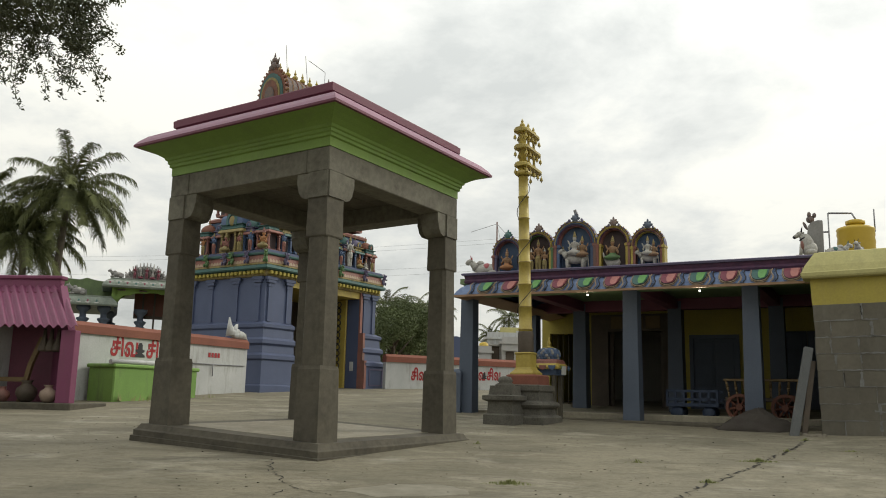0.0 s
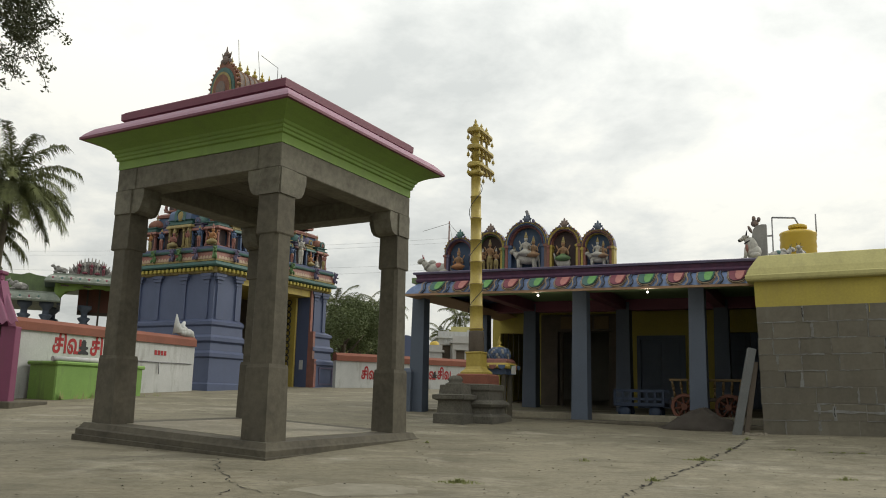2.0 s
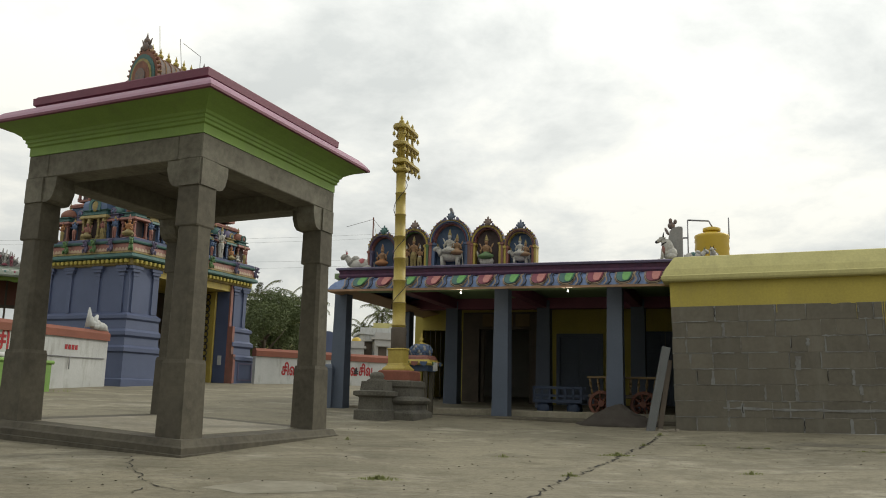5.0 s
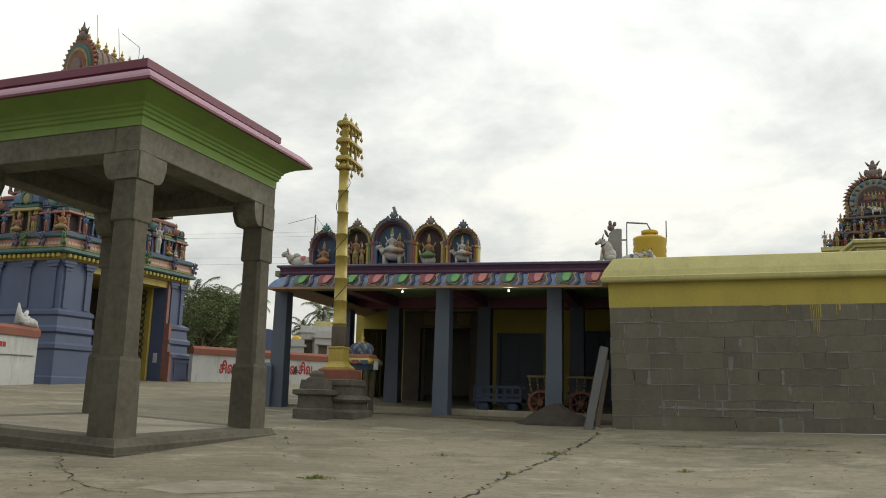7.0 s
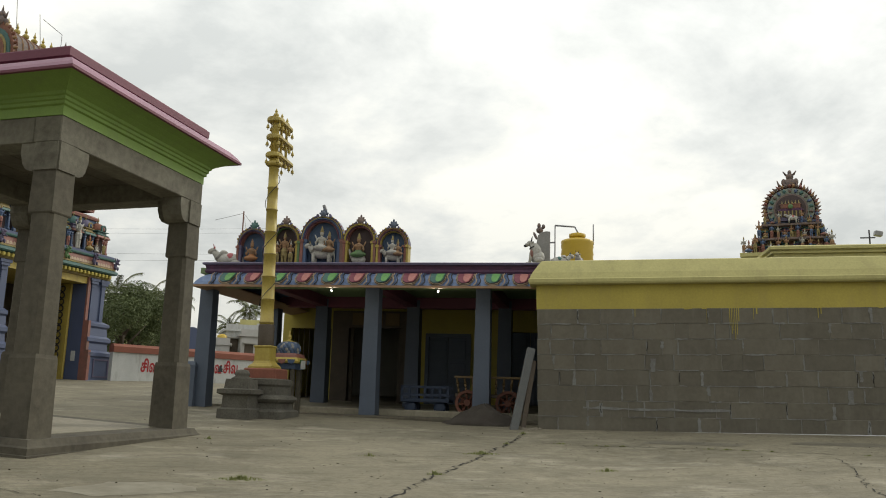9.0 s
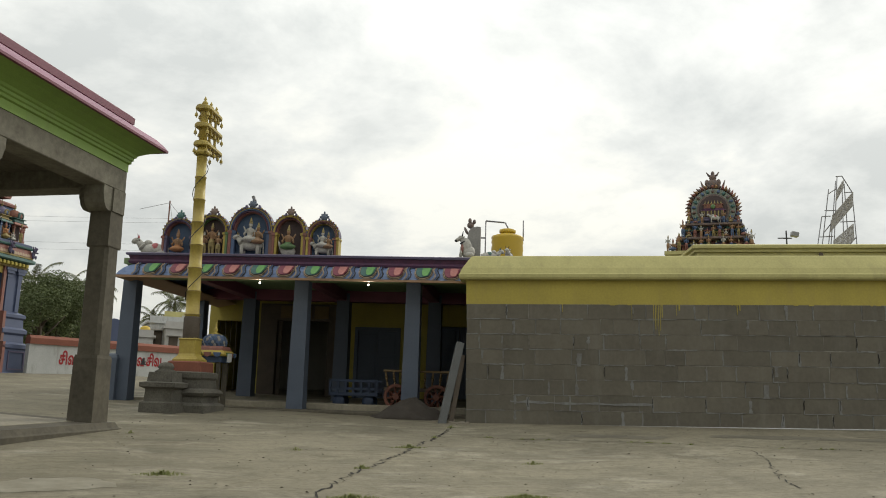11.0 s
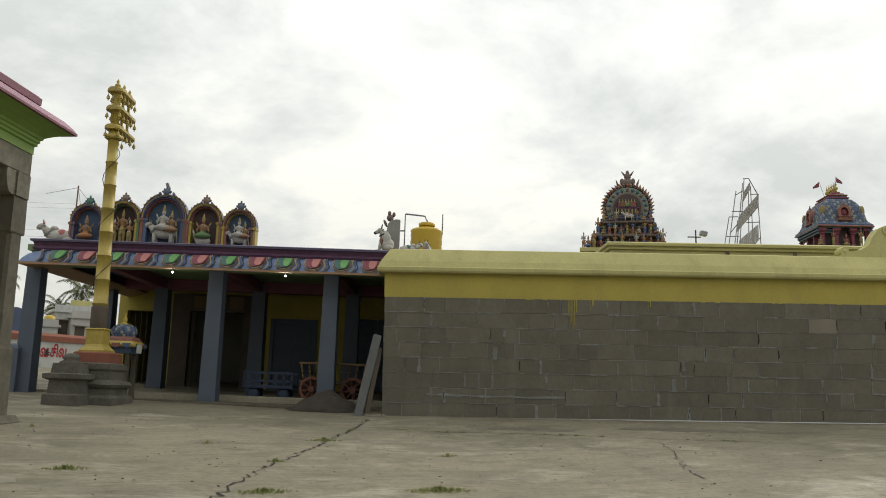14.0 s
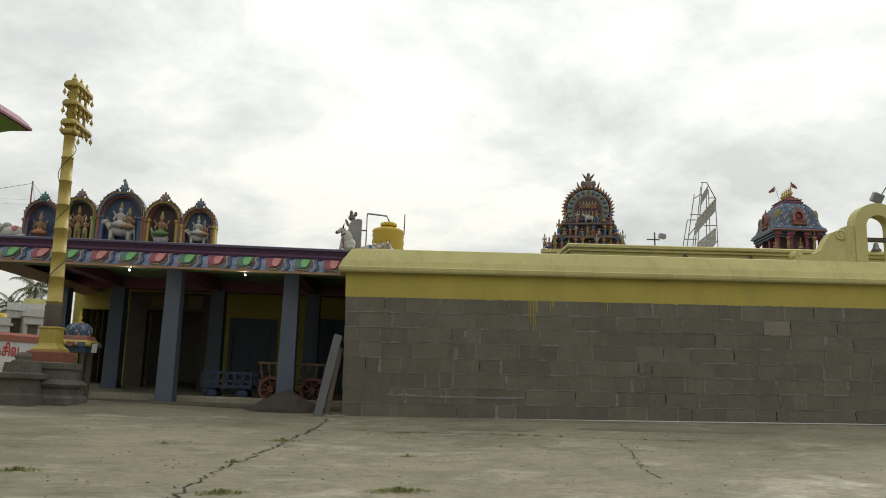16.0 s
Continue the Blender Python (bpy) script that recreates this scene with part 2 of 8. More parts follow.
M_TAN = mat("tan_line_paint", (0.36, 0.27, 0.18), 0.65, (0.26, 0.19, 0.13))
M_LIP = mat("eave_lip_paint", (0.33, 0.2, 0.12), 0.7, (0.23, 0.15, 0.09), 20, 1.5, 0.4)
M_CREST = mat("weathered_crest_paint", (0.2, 0.13, 0.09), 0.7, (0.1, 0.09, 0.1), 40, 12, 0.6, 0.4)
M_TRUNK = mat("palm_trunk", (0.12, 0.1, 0.075), 0.9, (0.07, 0.058, 0.042), 30, 4, 0.5, 0.6)
M_BARK = mat("bark", (0.09, 0.07, 0.05), 0.9)
M_FROND = mat("palm_frond", (0.125, 0.138, 0.045), 0.85, (0.055, 0.064, 0.022), 5, 0.8, 0.5, 0)
M_LEAF = mat("leaf", (0.125, 0.155, 0.06), 0.85, (0.065, 0.085, 0.033), 5, 0.6, 0.5, 0)
M_LEAF_D = mat("dark_leaf", (0.075, 0.085, 0.032), 0.6, (0.04, 0.048, 0.02), 5, 0.6, 0.5, 0)
M_SHRINE = mat("grey_green_stucco", (0.24, 0.27, 0.23), 0.7, (0.14, 0.17, 0.14), 18, 4, 0.5, 0.3, stain=(0.12, 0.14, 0.12))
M_GRASS = mat("grass", (0.27, 0.29, 0.11), 0.8, (0.18, 0.2, 0.07), 10, 2, 0.5, 0)
M_CRACK = mat("crack_soil", (0.014, 0.012, 0.009), 0.95)
M_TANK = mat("yellow_plastic_tank", (0.5, 0.34, 0.03), 0.4, (0.43, 0.29, 0.03), 20, 2, 0.3, 0.03)
M_CLAY = mat("clay_pot", (0.3, 0.22, 0.17), 0.8)
M_TERRA = mat("brick_red_dome_paint", (0.22, 0.085, 0.05), 0.7, (0.12, 0.05, 0.035), 30, 5, 0.5, 0.3, stain=(0.07, 0.055, 0.045))
M_OLIVE = mat("ochre_stucco_paint", (0.3, 0.24, 0.09), 0.7, (0.18, 0.14, 0.06), 30, 6, 0.5, 0.3, stain=(0.1, 0.085, 0.06))
M_MOSS = mat("mossy_green_paint", (0.13, 0.18, 0.075), 0.8, (0.08, 0.11, 0.055), 20, 3, 0.5, 0.3, stain=(0.08, 0.09, 0.06))
M_LITTER = mat("dry_leaf_litter", (0.07, 0.055, 0.035), 0.9, (0.03, 0.024, 0.016), 20, 2, 0.5, 0)
M_DAMP = mat("damp_concrete", (0.1, 0.09, 0.066), 0.7, (0.15, 0.136, 0.1), 9, 1.6, 0.6, 0.4)
M_PALE = mat("pale_sheen_tint", (0.25, 0.23, 0.175), 0.6, (0.17, 0.152, 0.108), 7, 2.4, 0.6, 0.4)
M_HOUSE = mat("house_wall", (0.42, 0.41, 0.39), 0.85, (0.33, 0.32, 0.3))


# ---- mesh helpers ----
def part(name, bm, material, parent, label=""):
    me = bpy.data.meshes.new(name)
    bm.to_mesh(me)
    bm.free()
    for m in (material if isinstance(material, (list, tuple)) else [material]):
        me.materials.append(m)
    ob = new(name, me)
    ob.parent = parent
    return tagged(ob, label) if label else ob


def thing(name, m, label, category, group="", kind=""):
    ob = new(name)
    ob.empty_display_size = 0.2
    ob.matrix_world = m
    return tagged(ob, label, category, group, kind)


def solo(name, bm, material, m, label, category, group="", kind=""):
    ob = part(name, bm, material, None)
    ob.matrix_world = m
    return tagged(ob, label, category, group, kind)


def B():
    return bmesh.new()


def box(bm, x0, x1, y0, y1, z0, z1, m=None, slot=0, bev=0.0):
    t = Matrix.Translation(((x0 + x1) / 2, (y0 + y1) / 2, (z0 + z1) / 2)) @ Matrix.Diagonal((x1 - x0, y1 - y0, z1 - z0, 1))
    r = bmesh.ops.create_cube(bm, size=1, matrix=(m @ t) if m else t)
    fs = {f for v in r["verts"] for f in v.link_faces}
    for f in fs:
        f.material_index = slot
    if bev:
        bmesh.ops.bevel(bm, geom=list({e for v in r["verts"] for e in v.link_edges}), offset=bev, segments=1, affect="EDGES")
    return bm


def rings(bm, rows, closed_top=True, slot=0, m=None, closed_foot=True):
    """Skin through rings of equal point count, each a list of points; caps at both ends."""
    vs = [[bm.verts.new((m @ Vector(p)) if m else p) for p in row] for row in rows]
    n = len(rows[0])
    fs = []
    for a, b in zip(vs, vs[1:]):
        for i in range(n):
            fs.append(bm.faces.new((a[i], a[(i + 1) % n], b[(i + 1) % n], b[i])))
    if closed_foot:
        fs.append(bm.faces.new(vs[0][::-1]))
    if closed_top:
        fs.append(bm.faces.new(vs[-1]))
    for f in fs:
        f.material_index = slot
    return fs


def rect(x0, x1, y0, y1, o, z):
    return [(x0 - o, y0 - o, z), (x1 + o, y0 - o, z), (x1 + o, y1 + o, z), (x0 - o, y1 + o, z)]


def loft(bm, x0, x1, y0, y1, prof, slot=0, m=None, foot=True, top=True):
    return rings(bm, [rect(x0, x1, y0, y1, o, z) for o, z in prof], slot=slot, m=m, closed_foot=foot, closed_top=top)


def lathe(bm, prof, seg=16, slot=0, m=None, sq=None):
    fs = rings(bm, [[(r * math.cos(2 * math.pi * (i + .5) / seg), r * math.sin(2 * math.pi * (i + .5) / seg), z) for i in range(seg)] for r, z in prof], slot=slot, m=m)
    if seg > 8:
        for f in fs[:-2]:
            f.smooth = True
    return bm


def ball(bm, c, r, slot=0, seg=10, m=None, rot=(0, 0, 0)):
    t = Matrix.LocRotScale(c, Euler([radians(a) for a in rot]), r if isinstance(r, (tuple, list)) else (r, r, r))
    q = bmesh.ops.create_uvsphere(bm, u_segments=seg, v_segments=max(5, seg * 2 // 3), radius=1, matrix=(m @ t) if m else t)
    for f in {f for v in q["verts"] for f in v.link_faces}:
        f.material_index, f.smooth = slot, True
    return bm


def rod(bm, a, b, r, r2=None, seg=8, slot=0):
    a, b = Vector(a), Vector(b)
    d = b - a
    t = Matrix.Translation((a + b) / 2) @ d.to_track_quat("Z", "Y").to_matrix().to_4x4()
    q = bmesh.ops.create_cone(bm, cap_ends=True, segments=seg, radius1=r, radius2=r if r2 is None else r2, depth=d.length, matrix=t)
    for f in {f for v in q["verts"] for f in v.link_faces}:
        f.material_index, f.smooth = slot, len(f.verts) == 4 and seg > 5
    return bm


def extrude_outline(bm, pts, y0, y1, slot=0, m=None):
    """A closed outline in the xz plane, given thickness from y0 to y1."""
    rings(bm, [[(x, y, z) for x, z in pts] for y in (y1, y0)], slot=slot, m=m)
    return bm


def arc(cx, cz, rx, rz, a0, a1, n):
    return [(cx + rx * math.cos(radians(a0 + (a1 - a0) * i / n)), cz + rz * math.sin(radians(a0 + (a1 - a0) * i / n))) for i in range(n + 1)]


def bow(bm, outer, inner, y0, y1):
    """A band between two outlines of the xz plane, one joined ring of sections."""
    rings(bm, [[(a[0], y0, a[1]), (a[0], y1, a[1]), (b[0], y1, b[1]), (b[0], y0, b[1])] for a, b in zip(outer, inner)])
    bmesh.ops.recalc_face_normals(bm, faces=bm.faces)
    return bm


# ---- ground: a concrete yard that rises gently away from the eye ----
def gz(x, y):
    z = 0.05 * min(y, 34.0)
    if x > 5:
        z += 0.044 * min(x - 6, 14) if x > 7 else 0.011 * (x - 5) ** 2
    return z


def ground_sheet():
    bm = B()
    xs = [-1500, -400, -120, -60, -30, -20, -14, -10, -7, -4, -2, 0, 2, 4, 5, 5.5, 6, 6.5, 7, 8, 10, 12, 14, 16, 18, 20, 26, 40, 80, 200, 600, 1500]
    ys = [-1500, -300, -60, -20, -8, -3, 0, 3, 6, 8, 10, 12, 14, 16, 18, 20, 24, 28, 34, 40, 60, 120, 400, 1500, 3500]
    grid = [[bm.verts.new((x, y, gz(x, max(y, -20)))) for x in xs] for y in ys]
    for a, b in zip(grid, grid[1:]):
        for i in range(len(xs) - 1):
            bm.faces.new((a[i], a[i + 1], b[i + 1], b[i]))
    return solo("ground", bm, M_CONCRETE, Matrix(), "stained weathered concrete yard with cracks", "ground", kind="structure")


ground_sheet()

# ---- stone pavilion with painted cornice ----
PAV = pose(-1.505, 10.833, 0.537, -0.89, 0.86, 57.35)
PA, PB = 3.64, 3.50
pav = thing("stone_pavilion", PAV, "open four-column granite pavilion with green cornice and mauve roof edge", "pavilion")


def pavilion():
    tilt = pose(0, 0, 0, 3.3, -1.75, 0)      # the base follows the slope of the yard
    bm = B()
    loft(bm, 0, PA, 0, PB, [(0.05, -0.25), (0.05, 0.03), (0.02, 0.035), (0.02, 0.11), (-0.01, 0.13), (-0.05, 0.20)], m=tilt)
    part("base_kerb", bm, M_GRANITE, pav, "worn granite base kerb")
    bm = B()
    box(bm, 0.42, PA - 0.42, 0.42, PB - 0.42, 0.1, 0.205, m=tilt)
    part("base_floor", bm, M_CEMENT, pav, "smooth cement floor of the base")
    c = 0.33
    for cx, cy in ((c, c), (PA - c, c), (c, PB - c), (PA - c, PB - c)):
        zb = (tilt @ Vector((cx, cy, 0.15))).z
        bm = B()
        loft(bm, cx, cx, cy, cy, [(0.203, zb), (0.192, zb + 0.97), (0.188, zb + 0.985), (0.181, zb + 1.02)])
        part("column_base_block", bm, M_GRANITE, pav)
        bm = B()
        rows = []
        for o, k, z in ((0.182, 0.05, zb + 1.02), (0.164, 0.045, 2.93), (0.164, 0.045, 2.95)):
            rows.append([(cx + a * o - (a * k if u else 0), cy + b * o - (0 if u else b * k), z) for a, b, u in ((-1, -1, 1), (1, -1, 1), (1, -1, 0), (1, 1, 0), (1, 1, 1), (-1, 1, 1), (-1, 1, 0), (-1, -1, 0))])
        rings(bm, rows)
        part("column_shaft", bm, M_GRANITE, pav)
        bm = B()
        loft(bm, cx, cx, cy, cy, [(0.168, 2.92), (0.178, 2.94), (0.17, 3.47)])
        part("column_head_block", bm, M_GRANITE, pav)
        # bracket with arms along both beams, rounded below
        sx, sy = (1 if cx < 1 else -1), (1 if cy < 1 else -1)
        bm = B()
        prof = [(-0.19, 3.83), (-0.19, 3.47), (0.24, 3.47), (0.31, 3.50), (0.36, 3.57), (0.385, 3.66), (0.40, 3.70), (0.40, 3.83)]
        for turn in (0, 1):
            rows = []
            for w in (-0.165, 0.165) if not turn else (-0.16, 0.16):
                rows.append([((cx + p * sx, cy + w, z) if not turn else (cx + w, cy + p * sy, z)) for p, z in prof])
            rings(bm, rows)
        bmesh.ops.recalc_face_normals(bm, faces=bm.faces)
        part("bracket", bm, M_GRANITE_L, pav, "granite corbel bracket with rounded underside")
    i = 0.156
    for x0, x1, y0, y1 in ((i, PA - i, i, i + 0.4), (i, PA - i, PB - i - 0.4, PB - i), (i + 0.002, i + 0.4, i + 0.402, PB - i - 0.402), (PA - i - 0.4, PA - i - 0.002, i + 0.402, PB - i - 0.402)):
        bm = B()
        box(bm, x0, x1, y0, y1, 3.832, 4.173, bev=0.012)
        part("beam", bm, M_GRANITE_L, pav)
    for k in range(5):
        y0 = i + 0.42 + k * 0.47
        bm = B()
        box(bm, i + 0.3, PA - i - 0.3, y0, y0 + 0.46, 4.12, 4.2, bev=0.01)
        part("ceiling_stone", bm, M_GRANITE, pav)
    bm = B()
    loft(bm, 0, PA, 0, PB, [(-0.152, 4.176), (-0.152, 4.30), (-0.122, 4.315), (-0.122, 4.355), (-0.1, 4.37), (-0.1, 4.41), (-0.075, 4.425), (-0.06, 4.46), (0.02, 4.51), (0.12, 4.56), (0.245, 4.607)])
    part("cornice", bm, M_GREEN, pav, "bright green moulded cornice")
    # eave: the corners sweep a little lower and farther out than the sides
    bm = B()
    loft(bm, 0, PA, 0, PB, [(0.235, 4.605), (0.265, 4.61), (0.268, 4.64), (0.225, 4.70), (0.13, 4.79), (0.0, 4.86), (-0.1, 4.885)])
    part("eave_moulding", bm, M_PURPLE, pav, "faded mauve sloping eave")
    bm = B()
    loft(bm, 0, PA, 0, PB, [(0.25, 4.60), (0.272, 4.602), (0.274, 4.636), (0.25, 4.644)])
    part("eave_lip", bm, M_MAROON, pav, "dark maroon eave lip")
    bm = B()
    loft(bm, 0, PA, 0, PB, [(-0.2, 4.85), (-0.19, 4.905), (-0.165, 4.91), (-0.16, 4.95), (-0.13, 4.965), (-0.125, 5.07), (-0.15, 5.075), (-0.16, 5.1), (-0.3, 5.11)])
    part("roof_slab", bm, M_MAROON, pav, "dark maroon moulded roof slab")


pavilion()

# ---- pillared hall with painted eave ----
MD = pose(4.22, 18.74, 0, 0, 0, -28)
hall = thing("pillared_hall", MD, "low pillared temple hall with blue pillars and petal-painted eave", "temple hall")
XL, XR, YB = -4.25, 7.6, 5.5      # left side, right end and back wall of the hall
EAVE_X = -3.38                    # the eave and roof stop short on the open side


def hall_body():
    bm = B()
    box(bm, XL - 0.1, XR, 0.25, YB + 4, 0.6, 1.10, bev=0.02)
    part("floor_plinth", bm, M_CEMENT, hall, "worn cement floor with a low step")
    bm = B()
    box(bm, XL - 0.3, XR, -0.45, 0.248, 0.6, 0.965, bev=0.03)
    part("front_step", bm, M_GRANITE, hall, "dark worn front step")
    # pillars: tapered shafts with a plain foot and head
    for x, y, z0 in ((-4.0, 0, 0.9), (0, 0, 0.9), (2.52, 0, 0.9), (5.2, 0, 0.9), (-4.0, 4.1, 1.05), (-2.55, 4.1, 1.05), (0.05, 4.1, 1.05), (2.55, 4.1, 1.05), (5.2, 4.1, 1.05)):
        w = 0.165 if y == 0 else 0.18
        bm = B()
        loft(bm, x, x, y, y, [(w + 0.02, z0), (w + 0.015, z0 + 0.3), (w - 0.006, 3.6), (w - 0.006, 3.9 if y == 0 else 4.0)])
        part("pillar", bm, M_PILLAR, hall)
    # roof slab, ceiling beams
    bm = B()
    box(bm, -4.1, XR, -0.35, YB + 4, 4.07, 4.2)
    part("ceiling_slab", bm, M_CEIL, hall, "dull green painted ceiling")
    for y in (-0.16, 3.94):
        bm = B()
        box(bm, -4.1, XR, y, y + 0.32, 3.78, 4.072, bev=0.01)
        part("ceiling_beam", bm, M_MAROON if y > 1 else M_CEIL, hall)
    for x in (-4.0, -2.55, 0.0, 2.52, 5.2):
        bm = B()
        box(bm, x - 0.14, x + 0.14, 0.17, 3.935, 3.8, 4.068, bev=0.01)
        part("ceiling_beam", bm, M_MAROON, hall)
    # eave slab: sloping underside and curved front
    X0, X1, Y0, Y1 = EAVE_X, XR, -0.2, YB + 4
    bm = B()
    loft(bm, X0, X1, Y0, Y1, [(0.1, 3.80), (0.62, 3.695), (0.66, 3.70), (0.66, 3.745), (0.63, 3.75), (0.2, 3.86)], foot=False, top=False)
    part("eave_soffit", bm, M_LIP, hall, "ochre painted eave underside")
    bm = B()
    loft(bm, X0, X1, Y0, Y1, [(0.64, 3.752), (0.60, 3.83), (0.52, 3.93), (0.42, 4.0), (0.30, 4.05), (0.1, 4.06)], foot=False, top=False)
    part("eave_curve", bm, M_EAVE, hall, "blue curved eave")
    bm = B()
    loft(bm, X0 - 0.16, X1, Y0, Y1, [(0.2, 4.052), (0.34, 4.055), (0.36, 4.10), (0.33, 4.15), (0.35, 4.21), (0.36, 4.235), (0.2, 4.24)], foot=False, top=False)
    part("roof_band", bm, M_PLUM, hall, "plum band with scroll relief")
    bm = B()
    loft(bm, X0 - 0.16, X1, Y0, Y1, [(0.3, 4.235), (0.40, 4.24), (0.41, 4.28), (0.38, 4.297), (0.2, 4.30)])
    part("roof_edge", bm, M_LILAC, hall, "lilac roof edge moulding")


hall_body()


def petal_mesh():
    """A drooping petal lying on the curved eave: nested outlines, each proud of the last."""
    bm = B()
    a = [(-0.235, 0.3), (0.235, 0.3), (0.225, 0.12), (0.16, 0.03), (0.06, 0.0), (-0.08, 0.0), (-0.18, 0.05), (-0.23, 0.15)]
    for k, (s, lift) in enumerate(((1.0, 0.008), (0.95, 0.013), (0.91, 0.018), (0.84, 0.023), (0.79, 0.03), (0.7, 0.042))):
        pts = [(x * (s if k < 5 else s * 0.58) * 0.86 + 0.05 * (z - 0.15) + (0.045 if k == 5 else 0), 0.3 - (0.3 - z) * (s if k else 1)) for x, z in a]
        rows = []
        for l in (0.0, lift):
            row = []
            for x, z in pts:
                u = z / 0.3
                y = -0.655 + 0.23 * u * u + 0.02 * u
                row.append((x, y - l, 3.752 + z * 0.98 - 0.1 * u * l))
            rows.append(row)
        rings(bm, rows, slot=k)
    bmesh.ops.recalc_face_normals(bm, faces=bm.faces)
    return bm


def petals():
    kinds = []
    for mats, nm in (((M_TAN, M_BLACK, M_TAN, M_BLACK, M_P_TEAL, M_PET_GREEN), "green"), ((M_TAN, M_BLACK, M_TAN, M_BLACK, M_P_ROSE, M_PET_PINK), "pink")):
        bm = petal_mesh()
        me = bpy.data.meshes.new("petal_" + nm)
        bm.to_mesh(me)
        bm.free()
        for m in mats:
            me.materials.append(m)
        kinds.append(me)
    n = 0
    x = -3.24
    while x < 5.4:
        ob = new("petal", kinds[n % 2])
        ob.parent = hall
        ob.matrix_local = pose(x, -0.2, 0)
        x += 0.605
        n += 1
    y = 0.2
    for k in range(9):
        ob = new("petal", kinds[k % 2])
        ob.parent = hall
        ob.matrix_local = Matrix.Translation((EAVE_X, y, 0)) @ pose(0, 0, 0, 0, 0, -90)
        y += 0.605
    # wavy stems in blue, salmon and pale tones between the petals
    for c, mt in enumerate((M_TAN, M_P_BLUE, M_BLACK)):
        for k in range(15):
            bm = B()
            x0 = -3.24 + 0.605 * (k - 0.5) + (c - 1) * 0.044
            prev = None
            for j in range(6):
                u = j / 5
                p = Vector((x0 + 0.045 * math.sin(u * 5.5) - 0.06 * (1 - u), -0.2 - 0.655 + 0.23 * u * u + 0.02 * u - 0.012, 3.758 + 0.29 * u))
                if prev is not None:
                    rod(bm, prev, p, 0.013, seg=5)
                prev = p
            part("scroll_stem", bm, mt, hall)


petals()


def hall_back():
    # back wall with its openings: posts, lintels and reveals
    y0, y1 = YB, YB + 0.3
    for x0, x1, z0, z1 in ((XL, -4.0, 1.1, 4.06), (-4.0, -2.75, 3.32, 4.06), (-2.75, -2.45, 1.1, 4.06), (-2.45, -0.35, 3.85, 4.06), (-0.35, 0.1, 1.1, 4.06), (0.1, 1.42, 3.22, 4.06), (1.42, 2.3, 1.1, 4.06), (2.3, 3.9, 3.3, 4.06), (3.9, XR, 1.1, 4.06)):
        bm = B()
        box(bm, x0, x1, y0, y1, z0, z1)
        part("back_wall", bm, M_YELLOW, hall, "yellow limewashed back wall")
    bm = B()
    box(bm, XL, XL + 0.25, YB + 0.302, YB + 3.4, 1.1, 4.06)
    part("side_wall", bm, M_YELLOW, hall, "yellow limewashed side wall")
    bm = B()
    box(bm, XL, XR, YB + 3.4, YB + 3.6, 1.1, 4.06)
    box(bm, XR - 0.2, XR, 0.4, YB + 3.4, 1.1, 4.06)
    part("inner_wall", bm, M_DARK, hall, "plain grey-brown inner wall")
    # panelled double door beside the end pillar
    for x0, x1 in ((2.31, 3.09), (3.11, 3.89)):
        bm = B()
        box(bm, x0, x1, YB + 0.1, YB + 0.15, 1.1, 3.29)
        for z0, z1 in ((1.25, 1.95), (2.1, 2.7), (2.8, 3.2)):
            box(bm, x0 + 0.1, x1 - 0.1, YB + 0.085, YB + 0.12, z0, z1, bev=0.01)
        part("door_leaf", bm, M_PILLAR, hall, "faded blue-grey door leaf")
    # doorway frame and panel
    bm = B()
    box(bm, -2.7, -2.2, YB - 0.06, YB + 0.2, 1.1, 3.84)
    box(bm, -0.6, -0.35, YB - 0.06, YB + 0.2, 1.1, 3.84)
    box(bm, -2.2, -0.6, YB - 0.06, YB + 0.2, 3.35, 3.84)
    part("door_frame", bm, M_WOOD, hall, "dark carved doorway frame")
    bm = B()
    for k in range(3):
        box(bm, -2.1 + k * 0.5, -1.68 + k * 0.5, YB - 0.09, YB - 0.062, 3.42, 3.78, bev=0.01)
    part("door_panel", bm, M_OCHRE_D, hall)
    for x0 in (-2.18, -0.72):
        bm = B()
        for k in range(5):
            box(bm, x0 + 0.02, x0 + 0.1, YB + 0.02, YB + 0.06, 1.15 + k * 0.44, 1.5 + k * 0.44)
        box(bm, x0, x0 + 0.12, YB + 0.06, YB + 0.1, 1.1, 3.34)
        part("door_leaf", bm, M_WOOD, hall, "folded dark wooden door leaf")
    # blue shuttered opening
    bm = B()
    for x0, x1, z0, z1 in ((0.1, 0.2, 1.1, 3.22), (1.32, 1.42, 1.1, 3.22), (0.2, 1.32, 3.12, 3.22)):
        box(bm, x0, x1, YB - 0.05, YB + 0.1, z0, z1)
    part("shutter_frame", bm, M_PILLAR, hall)
    for k in range(2):
        bm = B()
        box(bm, 0.205 + k * 0.56, 0.755 + k * 0.56, YB, YB + 0.05, 1.1, 3.115)
        for j in range(3):
            box(bm, 0.25 + k * 0.56, 0.71 + k * 0.56, YB - 0.02, YB - 0.002, 1.2 + j * 0.64, 1.74 + j * 0.64, bev=0.008)
        part("shutter", bm, M_PILLAR, hall, "closed dull blue shutter leaf")
    # left low shelf with things behind the bars
    bm = B()
    for k in range(8):
        rod(bm, (-3.95 + k * 0.165, YB + 0.1, 1.1), (-3.95 + k * 0.165, YB + 0.1, 3.32), 0.012, seg=5)
    part("grille", bm, M_WOOD, hall, "thin dark window bars")


hall_back()

